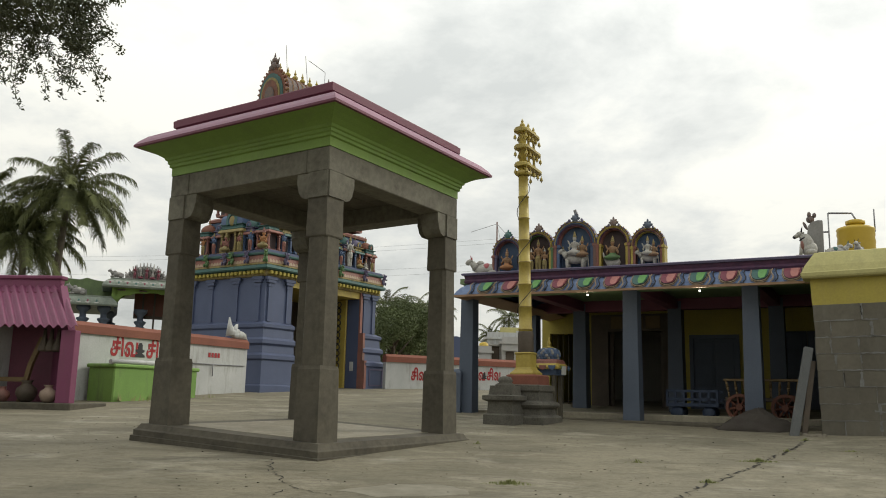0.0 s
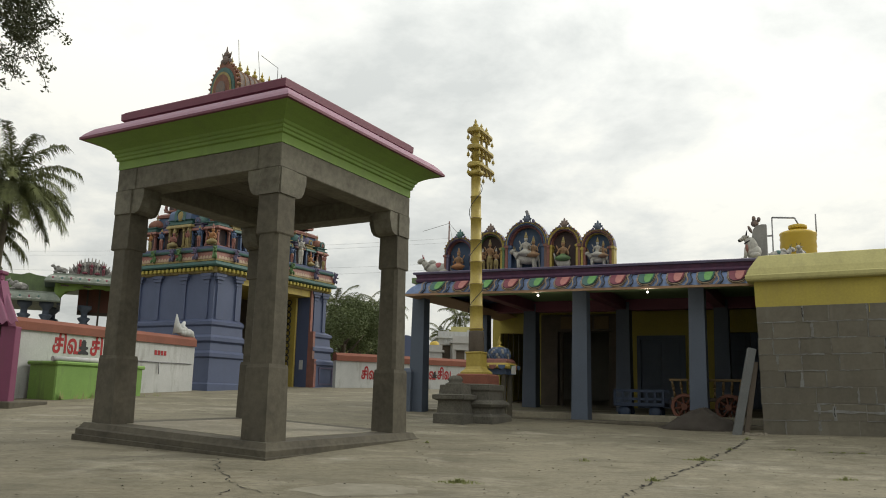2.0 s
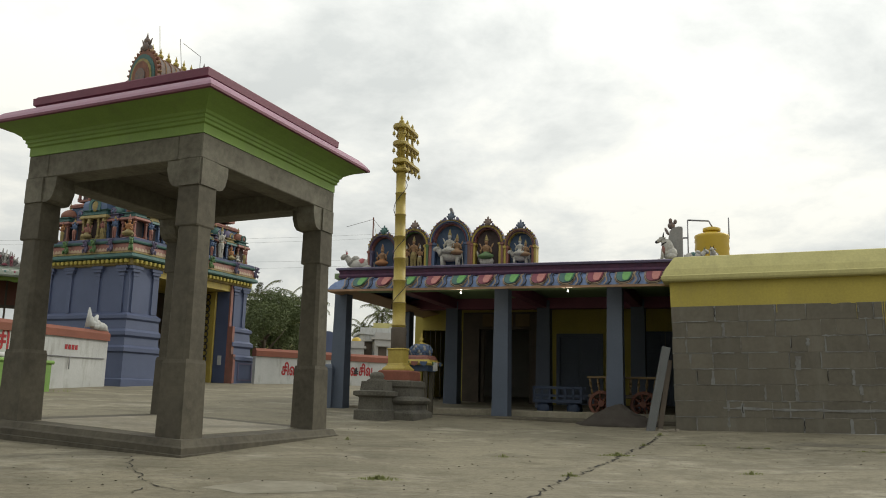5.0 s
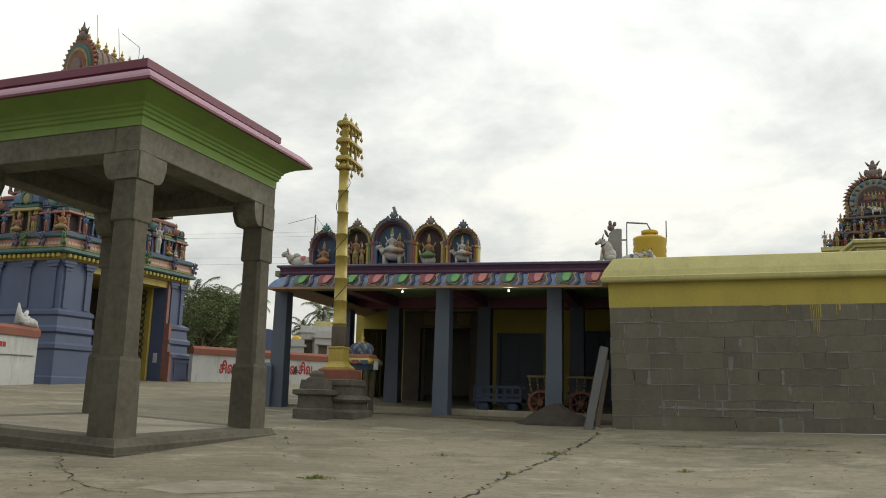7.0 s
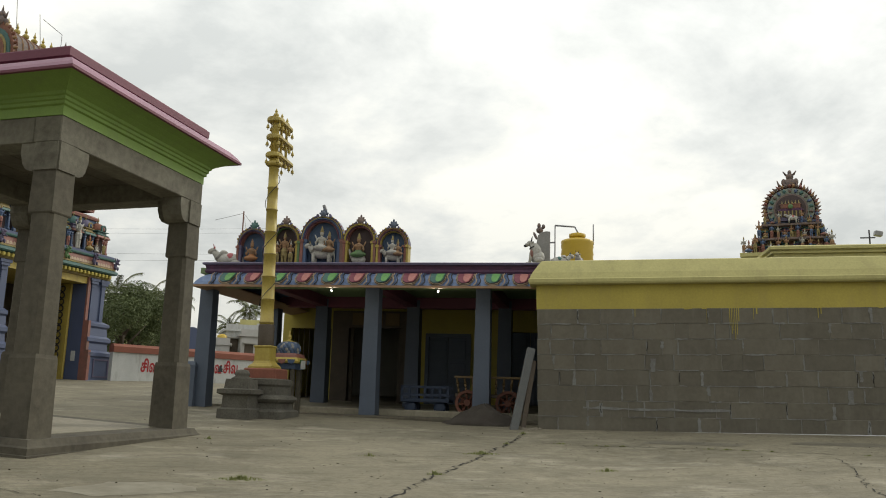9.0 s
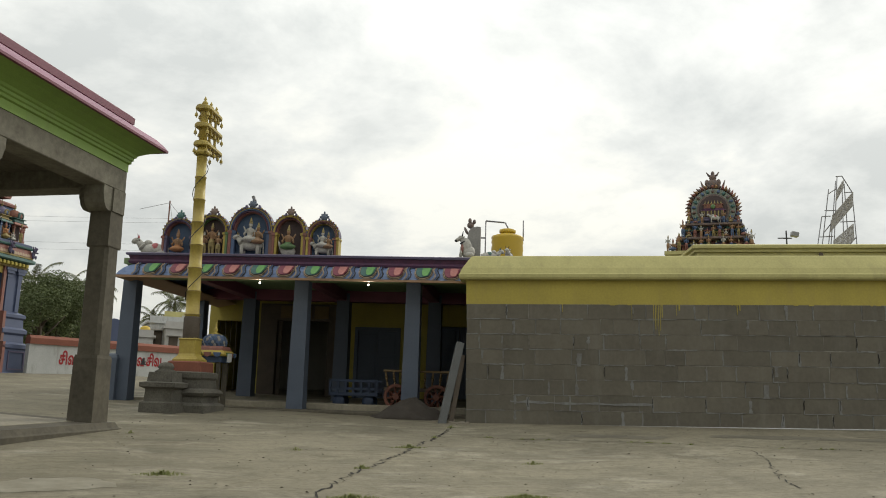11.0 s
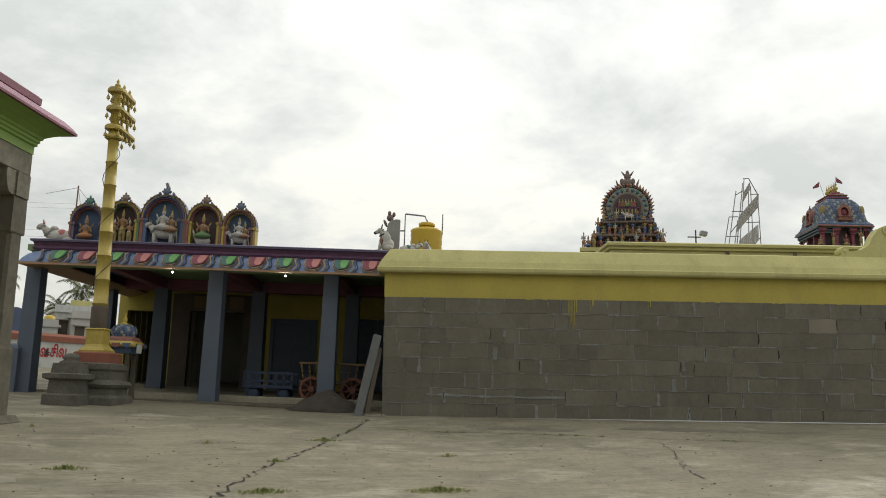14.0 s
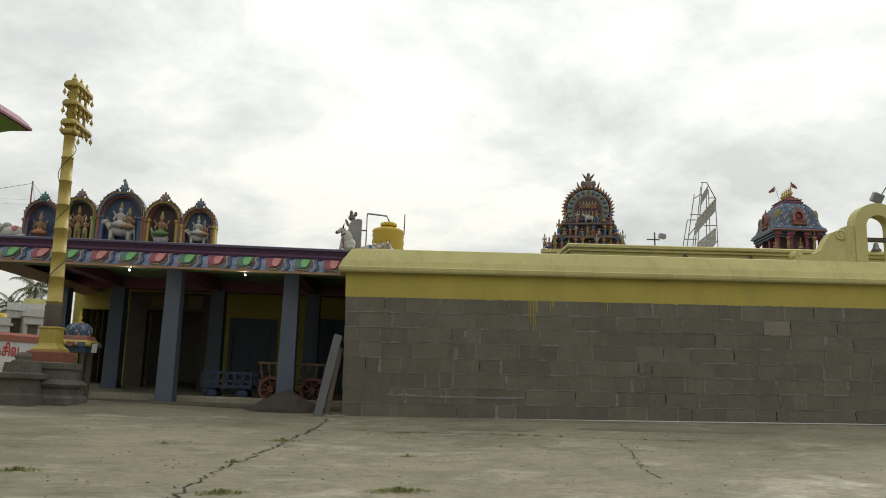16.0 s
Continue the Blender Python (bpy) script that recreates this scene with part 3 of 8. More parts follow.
lamp_mat = bpy.data.materials.new("lit_bulb")
lamp_mat.use_nodes = True
lamp_mat.node_tree.nodes["Principled BSDF"].inputs["Emission Color"].default_value = (1, 0.95, 0.85, 1)
lamp_mat.node_tree.nodes["Principled BSDF"].inputs["Emission Strength"].default_value = 6.0
for x in (-0.78, 1.62):
    bulb = thing("eave_bulb", MD @ pose(x, -0.72, 3.70), "small lit bulb under the painted eave", "bulb", "bulbs under the eave")
    bm = B()
    ball(bm, (0, 0, -0.055), 0.02)
    part("globe", bm, lamp_mat, bulb, "glowing white globe")
    glow_ = new("bulb_light", bpy.data.lights.new("bulb_light", "POINT"))
    glow_.data.energy, glow_.data.shadow_soft_size, glow_.data.color = 5.0, 0.03, (1, 0.95, 0.85)
    glow_.matrix_world = MD @ pose(x, -0.72, 3.60)
    bm = B()
    rod(bm, (0, 0, -0.035), (0, 0, 0.01), 0.018)
    part("socket", bm, M_STEEL, bulb)


# ---- statues: each one plain mesh ----
def figure(bm, x, y, z, h, slots=(0, 1, 2), lean=0.0, seated=False, m=None):
    """A draped human-like figure facing -y: skirt, torso, head, tiered crown and bent arms."""
    mm = (m or Matrix()) @ Matrix.Translation((x, y, z))
    s = h
    w = 0.34 * s if seated else 0.0          # how far the seated body sinks
    if seated:
        ball(bm, (0, -0.04 * s, 0.09 * s), (0.21 * s, 0.13 * s, 0.08 * s), slots[1], 8, mm)
        lathe(bm, [(0.12 * s, 0.02 * s), (0.1 * s, 0.16 * s), (0.075 * s, 0.2 * s)], 8, slots[1], mm)
    else:
        for k in (-1, 1):
            lathe(bm, [(0.035 * s, 0), (0.04 * s, 0.12 * s), (0.055 * s, 0.3 * s), (0.05 * s, 0.42 * s)], 6, slots[1], mm @ Matrix.Translation((k * 0.05 * s, 0, 0)))
        lathe(bm, [(0.085 * s, 0.26 * s), (0.1 * s, 0.4 * s), (0.07 * s, 0.47 * s)], 8, slots[1], mm)
    lathe(bm, [(0.062 * s, 0.45 * s - w), (0.06 * s, 0.52 * s - w), (0.1 * s, 0.64 * s - w), (0.095 * s, 0.69 * s - w), (0.03 * s, 0.72 * s - w), (0.03 * s, 0.75 * s - w)], 8, slots[0], mm)
    ball(bm, (lean, 0, 0.79 * s - w), (0.05 * s, 0.055 * s, 0.062 * s), slots[0], 7, mm)
    lathe(bm, [(0.05 * s, 0.825 * s - w), (0.054 * s, 0.84 * s - w), (0.038 * s, 0.87 * s - w), (0.04 * s, 0.885 * s - w), (0.024 * s, 0.925 * s - w), (0.026 * s, 0.935 * s - w), (0.006 * s, 0.98 * s - w)], 7, slots[2], mm @ Matrix.Translation((lean, 0, 0)))
    for k in (-1, 1):
        ball(bm, (k * 0.12 * s, -0.01 * s, 0.6 * s - w), (0.026 * s, 0.03 * s, 0.085 * s), slots[0], 6, mm, (0, -k * 18, 0))
        ball(bm, (k * 0.13 * s, -0.06 * s, 0.54 * s - w), (0.022 * s, 0.075 * s, 0.024 * s), slots[0], 6, mm, (-35, 0, 0))
        ball(bm, (k * 0.15 * s, 0.0, 0.7 * s - w), (0.02 * s, 0.02 * s, 0.075 * s), slots[0], 6, mm, (0, k * 25, 0))
    lathe(bm, [(0.066 * s, 0.445 * s - w), (0.075 * s, 0.46 * s - w), (0.066 * s, 0.48 * s - w)], 8, slots[2], mm)
    return bm


def bull(bm, L=1.0, sitting=True, slots=(0, 1)):
    """A bull facing -x, length L."""
    zb = 0.22 if sitting else 0.42
    ball(bm, (0.05 * L, 0, zb * L), (0.4 * L, 0.19 * L, 0.2 * L), slots[0], 12)
    ball(bm, (-0.14 * L, 0, (zb + 0.2) * L), (0.13 * L, 0.1 * L, 0.1 * L), slots[0], 8)
    rod(bm, (-0.25 * L, 0, (zb + 0.05) * L), (-0.43 * L, 0, (zb + 0.24) * L), 0.14 * L, 0.085 * L, 8, slots[0])
    ball(bm, (-0.5 * L, 0, (zb + 0.26) * L), (0.14 * L, 0.085 * L, 0.09 * L), slots[0], 8, rot=(0, -25, 0))
    for k in (-1, 1):
        rod(bm, (-0.42 * L, 0.05 * k * L, (zb + 0.33) * L), (-0.45 * L, 0.09 * k * L, (zb + 0.46) * L), 0.022 * L, 0.006 * L, 5, slots[1])
        ball(bm, (-0.38 * L, 0.11 * k * L, (zb + 0.28) * L), (0.03 * L, 0.06 * L, 0.03 * L), slots[0], 6)
        if sitting:
            ball(bm, (-0.28 * L, 0.16 * k * L, 0.07 * L), (0.18 * L, 0.05 * L, 0.06 * L), slots[0], 6)
            ball(bm, (0.28 * L, 0.17 * k * L, 0.1 * L), (0.17 * L, 0.07 * L, 0.1 * L), slots[0], 6)
        else:
            for xx in (-0.24, 0.3):
                rod(bm, (xx * L, 0.11 * k * L, 0), (xx * L, 0.11 * k * L, 0.4 * L), 0.05 * L, 0.07 * L, 6, slots[0])
    bmesh.ops.create_cone(bm, cap_ends=False, segments=10, radius1=0.15 * L, radius2=0.13 * L, depth=0.03 * L, matrix=Matrix.Translation((-0.3 * L, 0, (zb + 0.1) * L)) @ pose(0, 0, 0, 0, -45, 0))
    rod(bm, (0.44 * L, 0, (zb + 0.1) * L), (0.47 * L, 0.05 * L, 0.05 * L), 0.02 * L, 0.03 * L, 5, slots[0])
    # saddle cloth
    ball(bm, (0.08 * L, 0, (zb + 0.06) * L), (0.16 * L, 0.197 * L, 0.16 * L), slots[1], 10)
    return bm


# niches on the hall's roof
def niche(xa, xb, ztop, col, band, back, kind, cap):
    c, w = (xa + xb) / 2, xb - xa
    z0 = 4.30
    r = w / 2
    zs = ztop - r * 1.05                     # spring line
    ob = thing("roof_niche", MD @ pose(c, 0.12, z0), "painted stucco arched niche with flame finial on the hall roof", "niche", "niches on the hall roof")
    sp = zs - z0
    bm = B()
    inner = [(-r * 0.75, 0.0), *[(x, z) for x, z in arc(0, sp, r * 0.75, r * 0.82, 180, 0, 12)], (r * 0.75, 0.0)]
    extrude_outline(bm, inner, 0.1, 0.22)
    part("niche_back", bm, back, ob)
    for k, (ro, ri, y, mt) in enumerate(((1.0, 0.955, -0.05, M_LILAC), (0.958, 0.925, -0.07, M_GOLD), (0.93, 0.895, -0.04, M_PLUM), (0.90, 0.855, -0.09, col), (0.858, 0.82, -0.05, M_GOLD if k_gold(col) else M_PILLAR), (0.823, 0.785, -0.08, M_PLUM), (0.788, 0.74, -0.03, band))):
        bm = B()
        o, i = arc(0, sp, r * ro, r * ro * 1.06, 180, 0, 16), arc(0, sp, r * ri, r * ri * 1.08, 0, 180, 16)
        bow(bm, o, i[::-1], y, 0.2)
        part("arch_band", bm, mt, ob)
    for s in (-1, 1):
        for k, (xx, ww, mt) in enumerate(((0.93, 0.07, band), (0.79, 0.08, col))):
            bm = B()
            box(bm, s * r * xx - r * ww, s * r * xx + r * ww, -0.08 + k * 0.02, 0.2, 0, sp, bev=0.008)
            box(bm, s * r * xx - r * ww * 1.5, s * r * xx + r * ww * 1.5, -0.1 + k * 0.02, 0.18, sp - 0.07, sp - 0.02)
            box(bm, s * r * xx - r * ww * 1.4, s * r * xx + r * ww * 1.4, -0.095 + k * 0.02, 0.18, 0, 0.06)
            part("pilaster", bm, mt, ob)
        bm = B()
        o, i = [], []
        for q in range(11):
            u = q / 10
            a = radians(8 + 66 * u)
            k = 1.0 + 0.055 * u
            o.append((s * r * k * math.cos(a), sp + r * 1.06 * k * math.sin(a)))
            i.append((s * r * 0.985 * math.cos(a), sp + r * 1.045 * math.sin(a)))
        bow(bm, o, i, -0.07, 0.16)
        ball(bm, (s * r * 0.3, 0.02, sp + r * 1.1), (r * 0.06, 0.08, r * 0.09), 0, 7, rot=(0, -s * 15, 0))
        part("scroll_horn", bm, M_LILAC, ob)
        for q in range(5):
            a = radians(20 + 11 * q)
            bm = B()
            ball(bm, (s * r * 1.03 * math.cos(a), -0.07, sp + r * 1.09 * math.sin(a)), (0.022, 0.02, 0.022), 0, 6)
            part("bead", bm, (M_GOLD, M_SALMON)[q % 2], ob)
    bm = B()
    for k in range(5):
        a = radians(90 + (k - 2) * 34)
        ball(bm, (math.cos(a) * 0.065, 0.0, sp + r * 1.06 + 0.03 + math.sin(a) * 0.085), (0.034, 0.035, 0.06), 0, 7, rot=(0, 90 - math.degrees(a), 0))
    ball(bm, (0, -0.02, sp + r * 1.06 + 0.04), (0.075, 0.06, 0.09), 0, 8)
    ball(bm, (0, 0, sp + r * 1.06 + 0.16), (0.025, 0.025, 0.05), 0, 6)
    part("finial", bm, cap, ob, "dark flame-shaped stucco finial")
    # the statue in it
    bm = B()
    h = (ztop - z0) * 0.78
    if kind == "bull":
        bull(bm, w * 0.66, False, (0, 1))
        figure(bm, 0.02, -0.09, w * 0.3, h * 1.0, (0, 0, 1), seated=True)
        figure(bm, 0.2 * w, -0.1, w * 0.27, h * 0.86, (2, 2, 1), seated=True)
    elif kind == "pair":
        figure(bm, 0.0, 0, 0.02, h, (2, 1, 1))
        for s in (-1, 1):
            figure(bm, s * 0.22 * w, -0.03, 0.02, h * 0.72, (2, 1, 0))
    elif kind == "swan":
        ball(bm, (0, -0.03, 0.14), (0.22 * w, 0.09, 0.13), 0, 10)
        ball(bm, (-0.24 * w, -0.03, 0.24), (0.03, 0.04, 0.16), 0, 7, rot=(0, -18, 0))
        figure(bm, 0, -0.07, 0.16, h * 1.15, (2, 3, 1), seated=True)
    else:
        figure(bm, 0, -0.04, 0.08, h * 1.2, (2, 4, 2), seated=True)
    solo("niche_statue", bm, [M_OFFWHITE, M_OLIVE, M_SKIN, M_P_GREEN, M_ORANGE], MD @ pose(c, 0.09, z0 + 0.03), "painted stucco deity statue standing in a roof niche", "statue", "statues in the roof niches")


def k_gold(m):
    return m in (M_YELLOW, M_GOLD, M_SALMON)


niche(-3.44, -2.66, 5.22, M_LILAC, M_SALMON, M_NICHE, "sit", M_P_TEAL)
niche(-2.64, -1.87, 5.32, M_GOLD, M_P_GREEN, M_NICHE_D, "pair", M_CREST)
niche(-1.86, -0.82, 5.50, M_P_BLUE, M_SALMON, M_NICHE, "bull", M_PILLAR)
niche(-0.82, -0.03, 5.33, M_GOLD, M_SALMON, M_NICHE_D, "swan", M_CREST)
niche(-0.02, 0.74, 5.22, M_SALMON, M_GOLD, M_NICHE, "bull", M_PILLAR)

# end gable seen from its side, beyond the first niche
gab = thing("end_gable", MD @ pose(-3.5, 0.75, 4.3), "grey stucco gable fin on the hall roof", "gable")
bm = B()
extrude_outline(bm, [(-0.02, 0), *arc(0.25, 0.45, 0.3, 0.5, 170, 60, 8), (0.5, 0.0)], 0, 0.14)
part("fin", bm, M_HOUSE, gab)
bm = B()
for k in range(3):
    ball(bm, (-0.1 + k * 0.04, 0.05, 0.35 + k * 0.1), (0.07, 0.05, 0.05), 0, 7)
ball(bm, (0.2, 0.06, 0.98), (0.05, 0.04, 0.1), 0, 7, rot=(0, -30, 0))
part("crest", bm, M_LILAC, gab)

bm = B()
bull(bm, 0.78, True)
solo("bull_statue", bm, [M_OFFWHITE, M_P_PINK], MD @ pose(-3.66, 0.1, 4.29, 0, 0, 12), "white recumbent bull statue with painted pink cloth", "statue", "bulls on the roof")
bm = B()
box(bm, -0.26, 0.26, -0.18, 0.18, 0.0, 0.05)
ball(bm, (0.08, 0, 0.22), (0.2, 0.15, 0.2), 0, 10)
ball(bm, (0.03, 0, 0.36), (0.16, 0.13, 0.27), 0, 12, rot=(0, -10, 0))
rod(bm, (-0.02, 0, 0.44), (-0.1, 0, 0.6), 0.1, 0.075, 8, 0)
ball(bm, (-0.13, 0, 0.61), (0.09, 0.075, 0.08), 0, 8)
rod(bm, (-0.16, 0, 0.6), (-0.26, 0, 0.54), 0.06, 0.048, 8, 0)
ball(bm, (-0.265, 0, 0.535), (0.05, 0.05, 0.042), 2, 7)
for s in (-1, 1):
    rod(bm, (-0.1, s * 0.05, 0.67), (-0.08, s * 0.09, 0.8), 0.022, 0.005, 6, 2)
    ball(bm, (-0.06, s * 0.1, 0.63), (0.025, 0.06, 0.022), 0, 6)
    rod(bm, (-0.1, s * 0.07, 0.36), (-0.14, s * 0.08, 0.05), 0.045, 0.035, 7, 0)
    ball(bm, (0.1, s * 0.14, 0.12), (0.14, 0.06, 0.09), 0, 7)
ball(bm, (-0.1, -0.04, 0.3), (0.05, 0.1, 0.14), 1, 8)
lathe(bm, [(0.1, -0.015), (0.115, 0.0), (0.1, 0.015)], 10, 2, pose(-0.06, 0, 0.5, 0, -28, 0))
solo("seated_bull_statue", bm, [M_OFFWHITE, M_SALMON, M_BLACK], MD @ pose(3.63, 0.0, 4.335, 0, 0, 10) @ Matrix.Scale(0.8, 4), "white seated bull statue on a yellow roof pad", "statue", "bulls on the roof")
bm = B()
extrude_outline(bm, [(-0.16, 0), (-0.17, 0.6), (-0.13, 0.85), (-0.05, 0.95), (0.1, 0.98), (0.2, 0.97), (0.2, 0)], 0, 0.22)
ball(bm, (-0.08, 0.05, 1.02), (0.1, 0.07, 0.1), 1, 8)
ball(bm, (-0.1, 0.03, 1.14), (0.05, 0.05, 0.08), 1, 8)
ball(bm, (0.02, 0.06, 1.12), (0.05, 0.05, 0.07), 1, 7)
ball(bm, (-0.2, 0.03, 0.86), (0.04, 0.05, 0.12), 1, 7, rot=(0, -25, 0))
solo("stucco_back_slab", bm, [M_STUCCO, M_CREST], MD @ pose(3.78, 0.2, 4.335) @ Matrix.Scale(0.82, 4), "grey unpainted stucco slab behind the seated bull", "gable")
bm = B()
box(bm, -0.34, 0.36, -0.34, 0.4, 0, 0.05, bev=0.01)
solo("roof_pad", bm, M_YELLOW, MD @ pose(3.62, 0.06, 4.29), "yellow painted cement pad on the roof", "pad")
bm = B()
bull(bm, 0.5, True)
solo("calf_statue", bm, [M_OFFWHITE, M_P_TEAL], MD @ pose(4.2, -0.05, 4.30, 0, 0, 200), "small white calf statue with a green cloth", "statue", "bulls on the roof")
bm = B()
bull(bm, 0.46, True)
solo("calf_statue", bm, [M_OFFWHITE, M_BLACK], MD @ pose(4.6, -0.1, 4.30, 0, 0, 80), "small white calf statue with black spots", "statue", "bulls on the roof")

# water tank on the roof
tank = thing("water_tank", MD @ pose(4.52, 1.3, 4.30) @ Matrix.Diagonal((1.03, 1.03, 1.24, 1)), "yellow plastic water tank with pipes on the roof", "water tank")
bm = B()
lathe(bm, [(0.36, 0.0), (0.37, 0.05), (0.355, 0.08), (0.37, 0.12), (0.355, 0.22), (0.37, 0.26), (0.355, 0.36), (0.37, 0.40), (0.355, 0.5), (0.37, 0.54), (0.362, 0.6), (0.375, 0.63), (0.36, 0.66), (0.3, 0.68), (0.17, 0.7), (0.16, 0.74)], 28)
tank_body = part("tank_body", bm, M_TANK, tank)
bm = B()
lathe(bm, [(0.18, 0.73), (0.19, 0.74), (0.19, 0.79), (0.12, 0.81)], 20)
part("lid", bm, M_TANK, tank_body)
for a, b in (((-0.5, -0.1, 0), (-0.5, -0.1, 0.95)), ((-0.5, -0.1, 0.95), (-0.05, -0.1, 0.92)), ((-0.05, -0.1, 0.92), (0.02, -0.1, 0.8)), ((-0.85, -0.1, 0), (-0.85, -0.1, 0.62)), ((-0.85, -0.1, 0.62), (-0.5, -0.1, 0.62)), ((0.36, 0.1, 0.6), (0.36, 0.1, 1.0))):
    bm = B()
    rod(bm, a, b, 0.016, seg=6)
    part("pipe", bm, M_STEEL, tank)

# ---- long stone wall with yellow band and coping ----
BW = pose(7.02, 15.82, 0, 0, -1.15, -27)       # its courses climb a little with the yard
W0, W1, WT = 0.79, 3.22, 14.5                  # foot, top of the bare stone, length
wall = thing("wall_stone", BW, "long dressed-stone temple wall with a yellow painted top", "wall", kind="structure")
bm = B()
box(bm, 0.02, WT, -0.0095, 0.6, 0.3, W1)
part("mortar_core", bm, M_MORTAR, wall, "rough grey mortar joints")
bm = B()
loft(bm, 0, WT, 0.0, 0.62, [(0.0, W1), (0.004, 3.70), (0.0, 3.72)])
part("yellow_band", bm, M_YELLOW, wall, "yellow limewashed upper band")
# yellow paint that ran down the stones
bm = B()
for dx, l, w in ((-0.09, 0.34, 0.012), (-0.055, 0.5, 0.014), (-0.025, 0.44, 0.008), (0.005, 0.62, 0.012), (0.04, 0.52, 0.014), (0.075, 0.26, 0.02), (-0.52, 0.3, 0.006), (0.36, 0.22, 0.01), (0.41, 0.12, 0.03), (1.55, 0.2, 0.012), (1.6, 0.12, 0.02), (-1.9, 0.16, 0.01)):
    x = 3.85 + dx
    rings(bm, [[(x + d * k, -0.0265, z), (x + w - d * k, -0.0265, z), (x + w, -0.019, z), (x, -0.019, z)] for k, d, z in ((0, 0, W1), (1, w * 0.1, W1 - l * 0.6), (1, w * 0.3, W1 - l))])
for k in range(14):
    x = random.uniform(0.2, 11)
    box(bm, x, x + random.uniform(0.02, 0.1), -0.025, -0.019, W1 - random.uniform(0.005, 0.02), W1)
part("paint_run", bm, M_YELLOW, wall, "yellow paint drips")
bm = B()
loft(bm, 0, WT, 0.0, 0.62, [(0.05, 3.71), (0.13, 3.725), (0.15, 3.76), (0.155, 3.82), (0.13, 3.84), (0.08, 3.96), (-0.02, 4.11), (-0.10, 4.225), (-0.2, 4.25)])
part("coping", bm, M_CREAM, wall, "pale yellow rounded coping")
# white pipe along the foot
bm = B()
rod(bm, (0.3, -0.06, W0 + 0.02), (WT, -0.06, W0 + 0.03), 0.012, seg=6)
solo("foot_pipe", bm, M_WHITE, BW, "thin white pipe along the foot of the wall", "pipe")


# inner roof parapet behind the wall, with water spouts
inner = thing("inner_parapet", BW, "pale yellow roof parapet behind the long wall", "parapet")
bm = B()
loft(bm, 5.2, WT, 2.5, 8.0, [(0, 2.5), (0, 4.70), (0.06, 4.72), (0.06, 4.78), (0.1, 4.80), (0.1, 4.86), (-0.1, 4.88)])
part("parapet_body", bm, M_CREAM, inner)
bm = B()
loft(bm, 5.2, WT, 2.5, 8.0, [(0.08, 4.78), (0.115, 4.805), (0.115, 4.865), (0.05, 4.895), (-0.1, 4.90)])
part("parapet_edge", bm, M_CREAM, inner)
bm = B()
box(bm, 3.0, 4.99, 3.0, 8, 2.5, 4.45)
part("side_roof", bm, M_CREAM, inner)
for x in (8.0, 9.6):
    bm = B()
    lathe(bm, [(0.03, 0.0), (0.045, 0.0), (0.045, 0.2), (0.03, 0.2)], 12, m=pose(x, 2.5, 4.64, 90, 0, -25))
    part("spout", bm, M_WOOD, inner, "short clay roof spout")

# bell gable with scrolls on the coping
bg_ = thing("bell_gable", BW @ pose(11.44, 0.3, 4.19) @ Matrix.Diagonal((0.97, 1, 0.87, 1)), "pale yellow scrolled bell gable on the wall coping", "gable")
prof = [(-1.95, 0.0), (-1.93, 0.12), *arc(-1.86, 0.2, 0.1, 0.1, 230, -20, 7), (-1.72, 0.2), (-1.5, 0.24), (-1.32, 0.36), (-1.22, 0.58), (-1.1, 0.76), (-0.9, 0.86), (-0.74, 0.9), (-0.74, 0.95), (-0.55, 0.95)]
prof += [(x, z) for x, z in arc(0, 1.0, 0.55, 0.56, 175, 90, 6)]
left = prof
full = left + [(-x, z) for x, z in left[::-1][1:]]
bm = B()
hole = [(-0.28, 0.02), *arc(0, 0.95, 0.28, 0.3, 180, 0, 10), (0.28, 0.02)]
# solid built as side pieces and an arch so that the opening goes through
lp = [p for p in left if p[0] <= -0.55]
extrude_outline(bm, lp + [(-0.55, 0.0)], -0.14, 0.14)
extrude_outline(bm, [(-x, z) for x, z in (lp + [(-0.55, 0.0)])][::-1], -0.14, 0.14)
o = [(-0.552, 0.0), *arc(0, 1.0, 0.552, 0.56, 180, 0, 14), (0.552, 0.0)]
i_ = [(-0.28, 0.0), *arc(0, 0.95, 0.28, 0.3, 180, 0, 14), (0.28, 0.0)]
bmesh.ops.recalc_face_normals(bm, faces=bm.faces)
bow(bm, o, i_, -0.16, 0.16)
part("gable_body", bm, M_CREAM, bg_)
for s in (-1, 1):
    bm = B()
    lathe(bm, [(0.13, 0), (0.13, 0.02), (0.09, 0.03), (0.09, 0.02), (0.05, 0.02), (0.05, 0.035)], 16, m=pose(s * 0.88, -0.14, 0.72, 90, 0, 0))
    part("rosette", bm, M_CREAM, bg_)
    bm = B()
    ball(bm, (s * 1.86, 0, 0.2), (0.12, 0.16, 0.12), 0, 12)
    part("scroll_end", bm, M_CREAM, bg_)
bm = B()
box(bm, -0.3, 0.3, -0.05, 0.05, 0.6, 0.7)
part("bell_bar", bm, M_WOOD, bg_)
bm = B()
lathe(bm, [(0.02, 0.58), (0.05, 0.55), (0.07, 0.45), (0.12, 0.36), (0.1, 0.36)], 14)
part("bell", bm, M_STEEL, bg_, "small dark bell")
fl = thing("floodlight", BW @ pose(11.55, 0.3, 5.54), "grey floodlight on a bent arm over the gable", "floodlight", "floodlights")
bm = B()
rod(bm, (0, 0, 0), (0.03, 0, 0.1), 0.015)
rod(bm, (0.05, 0, 0.16), (0.6, 0.1, 0.9), 0.014)
part("arm", bm, M_STEEL, fl)
bm = B()
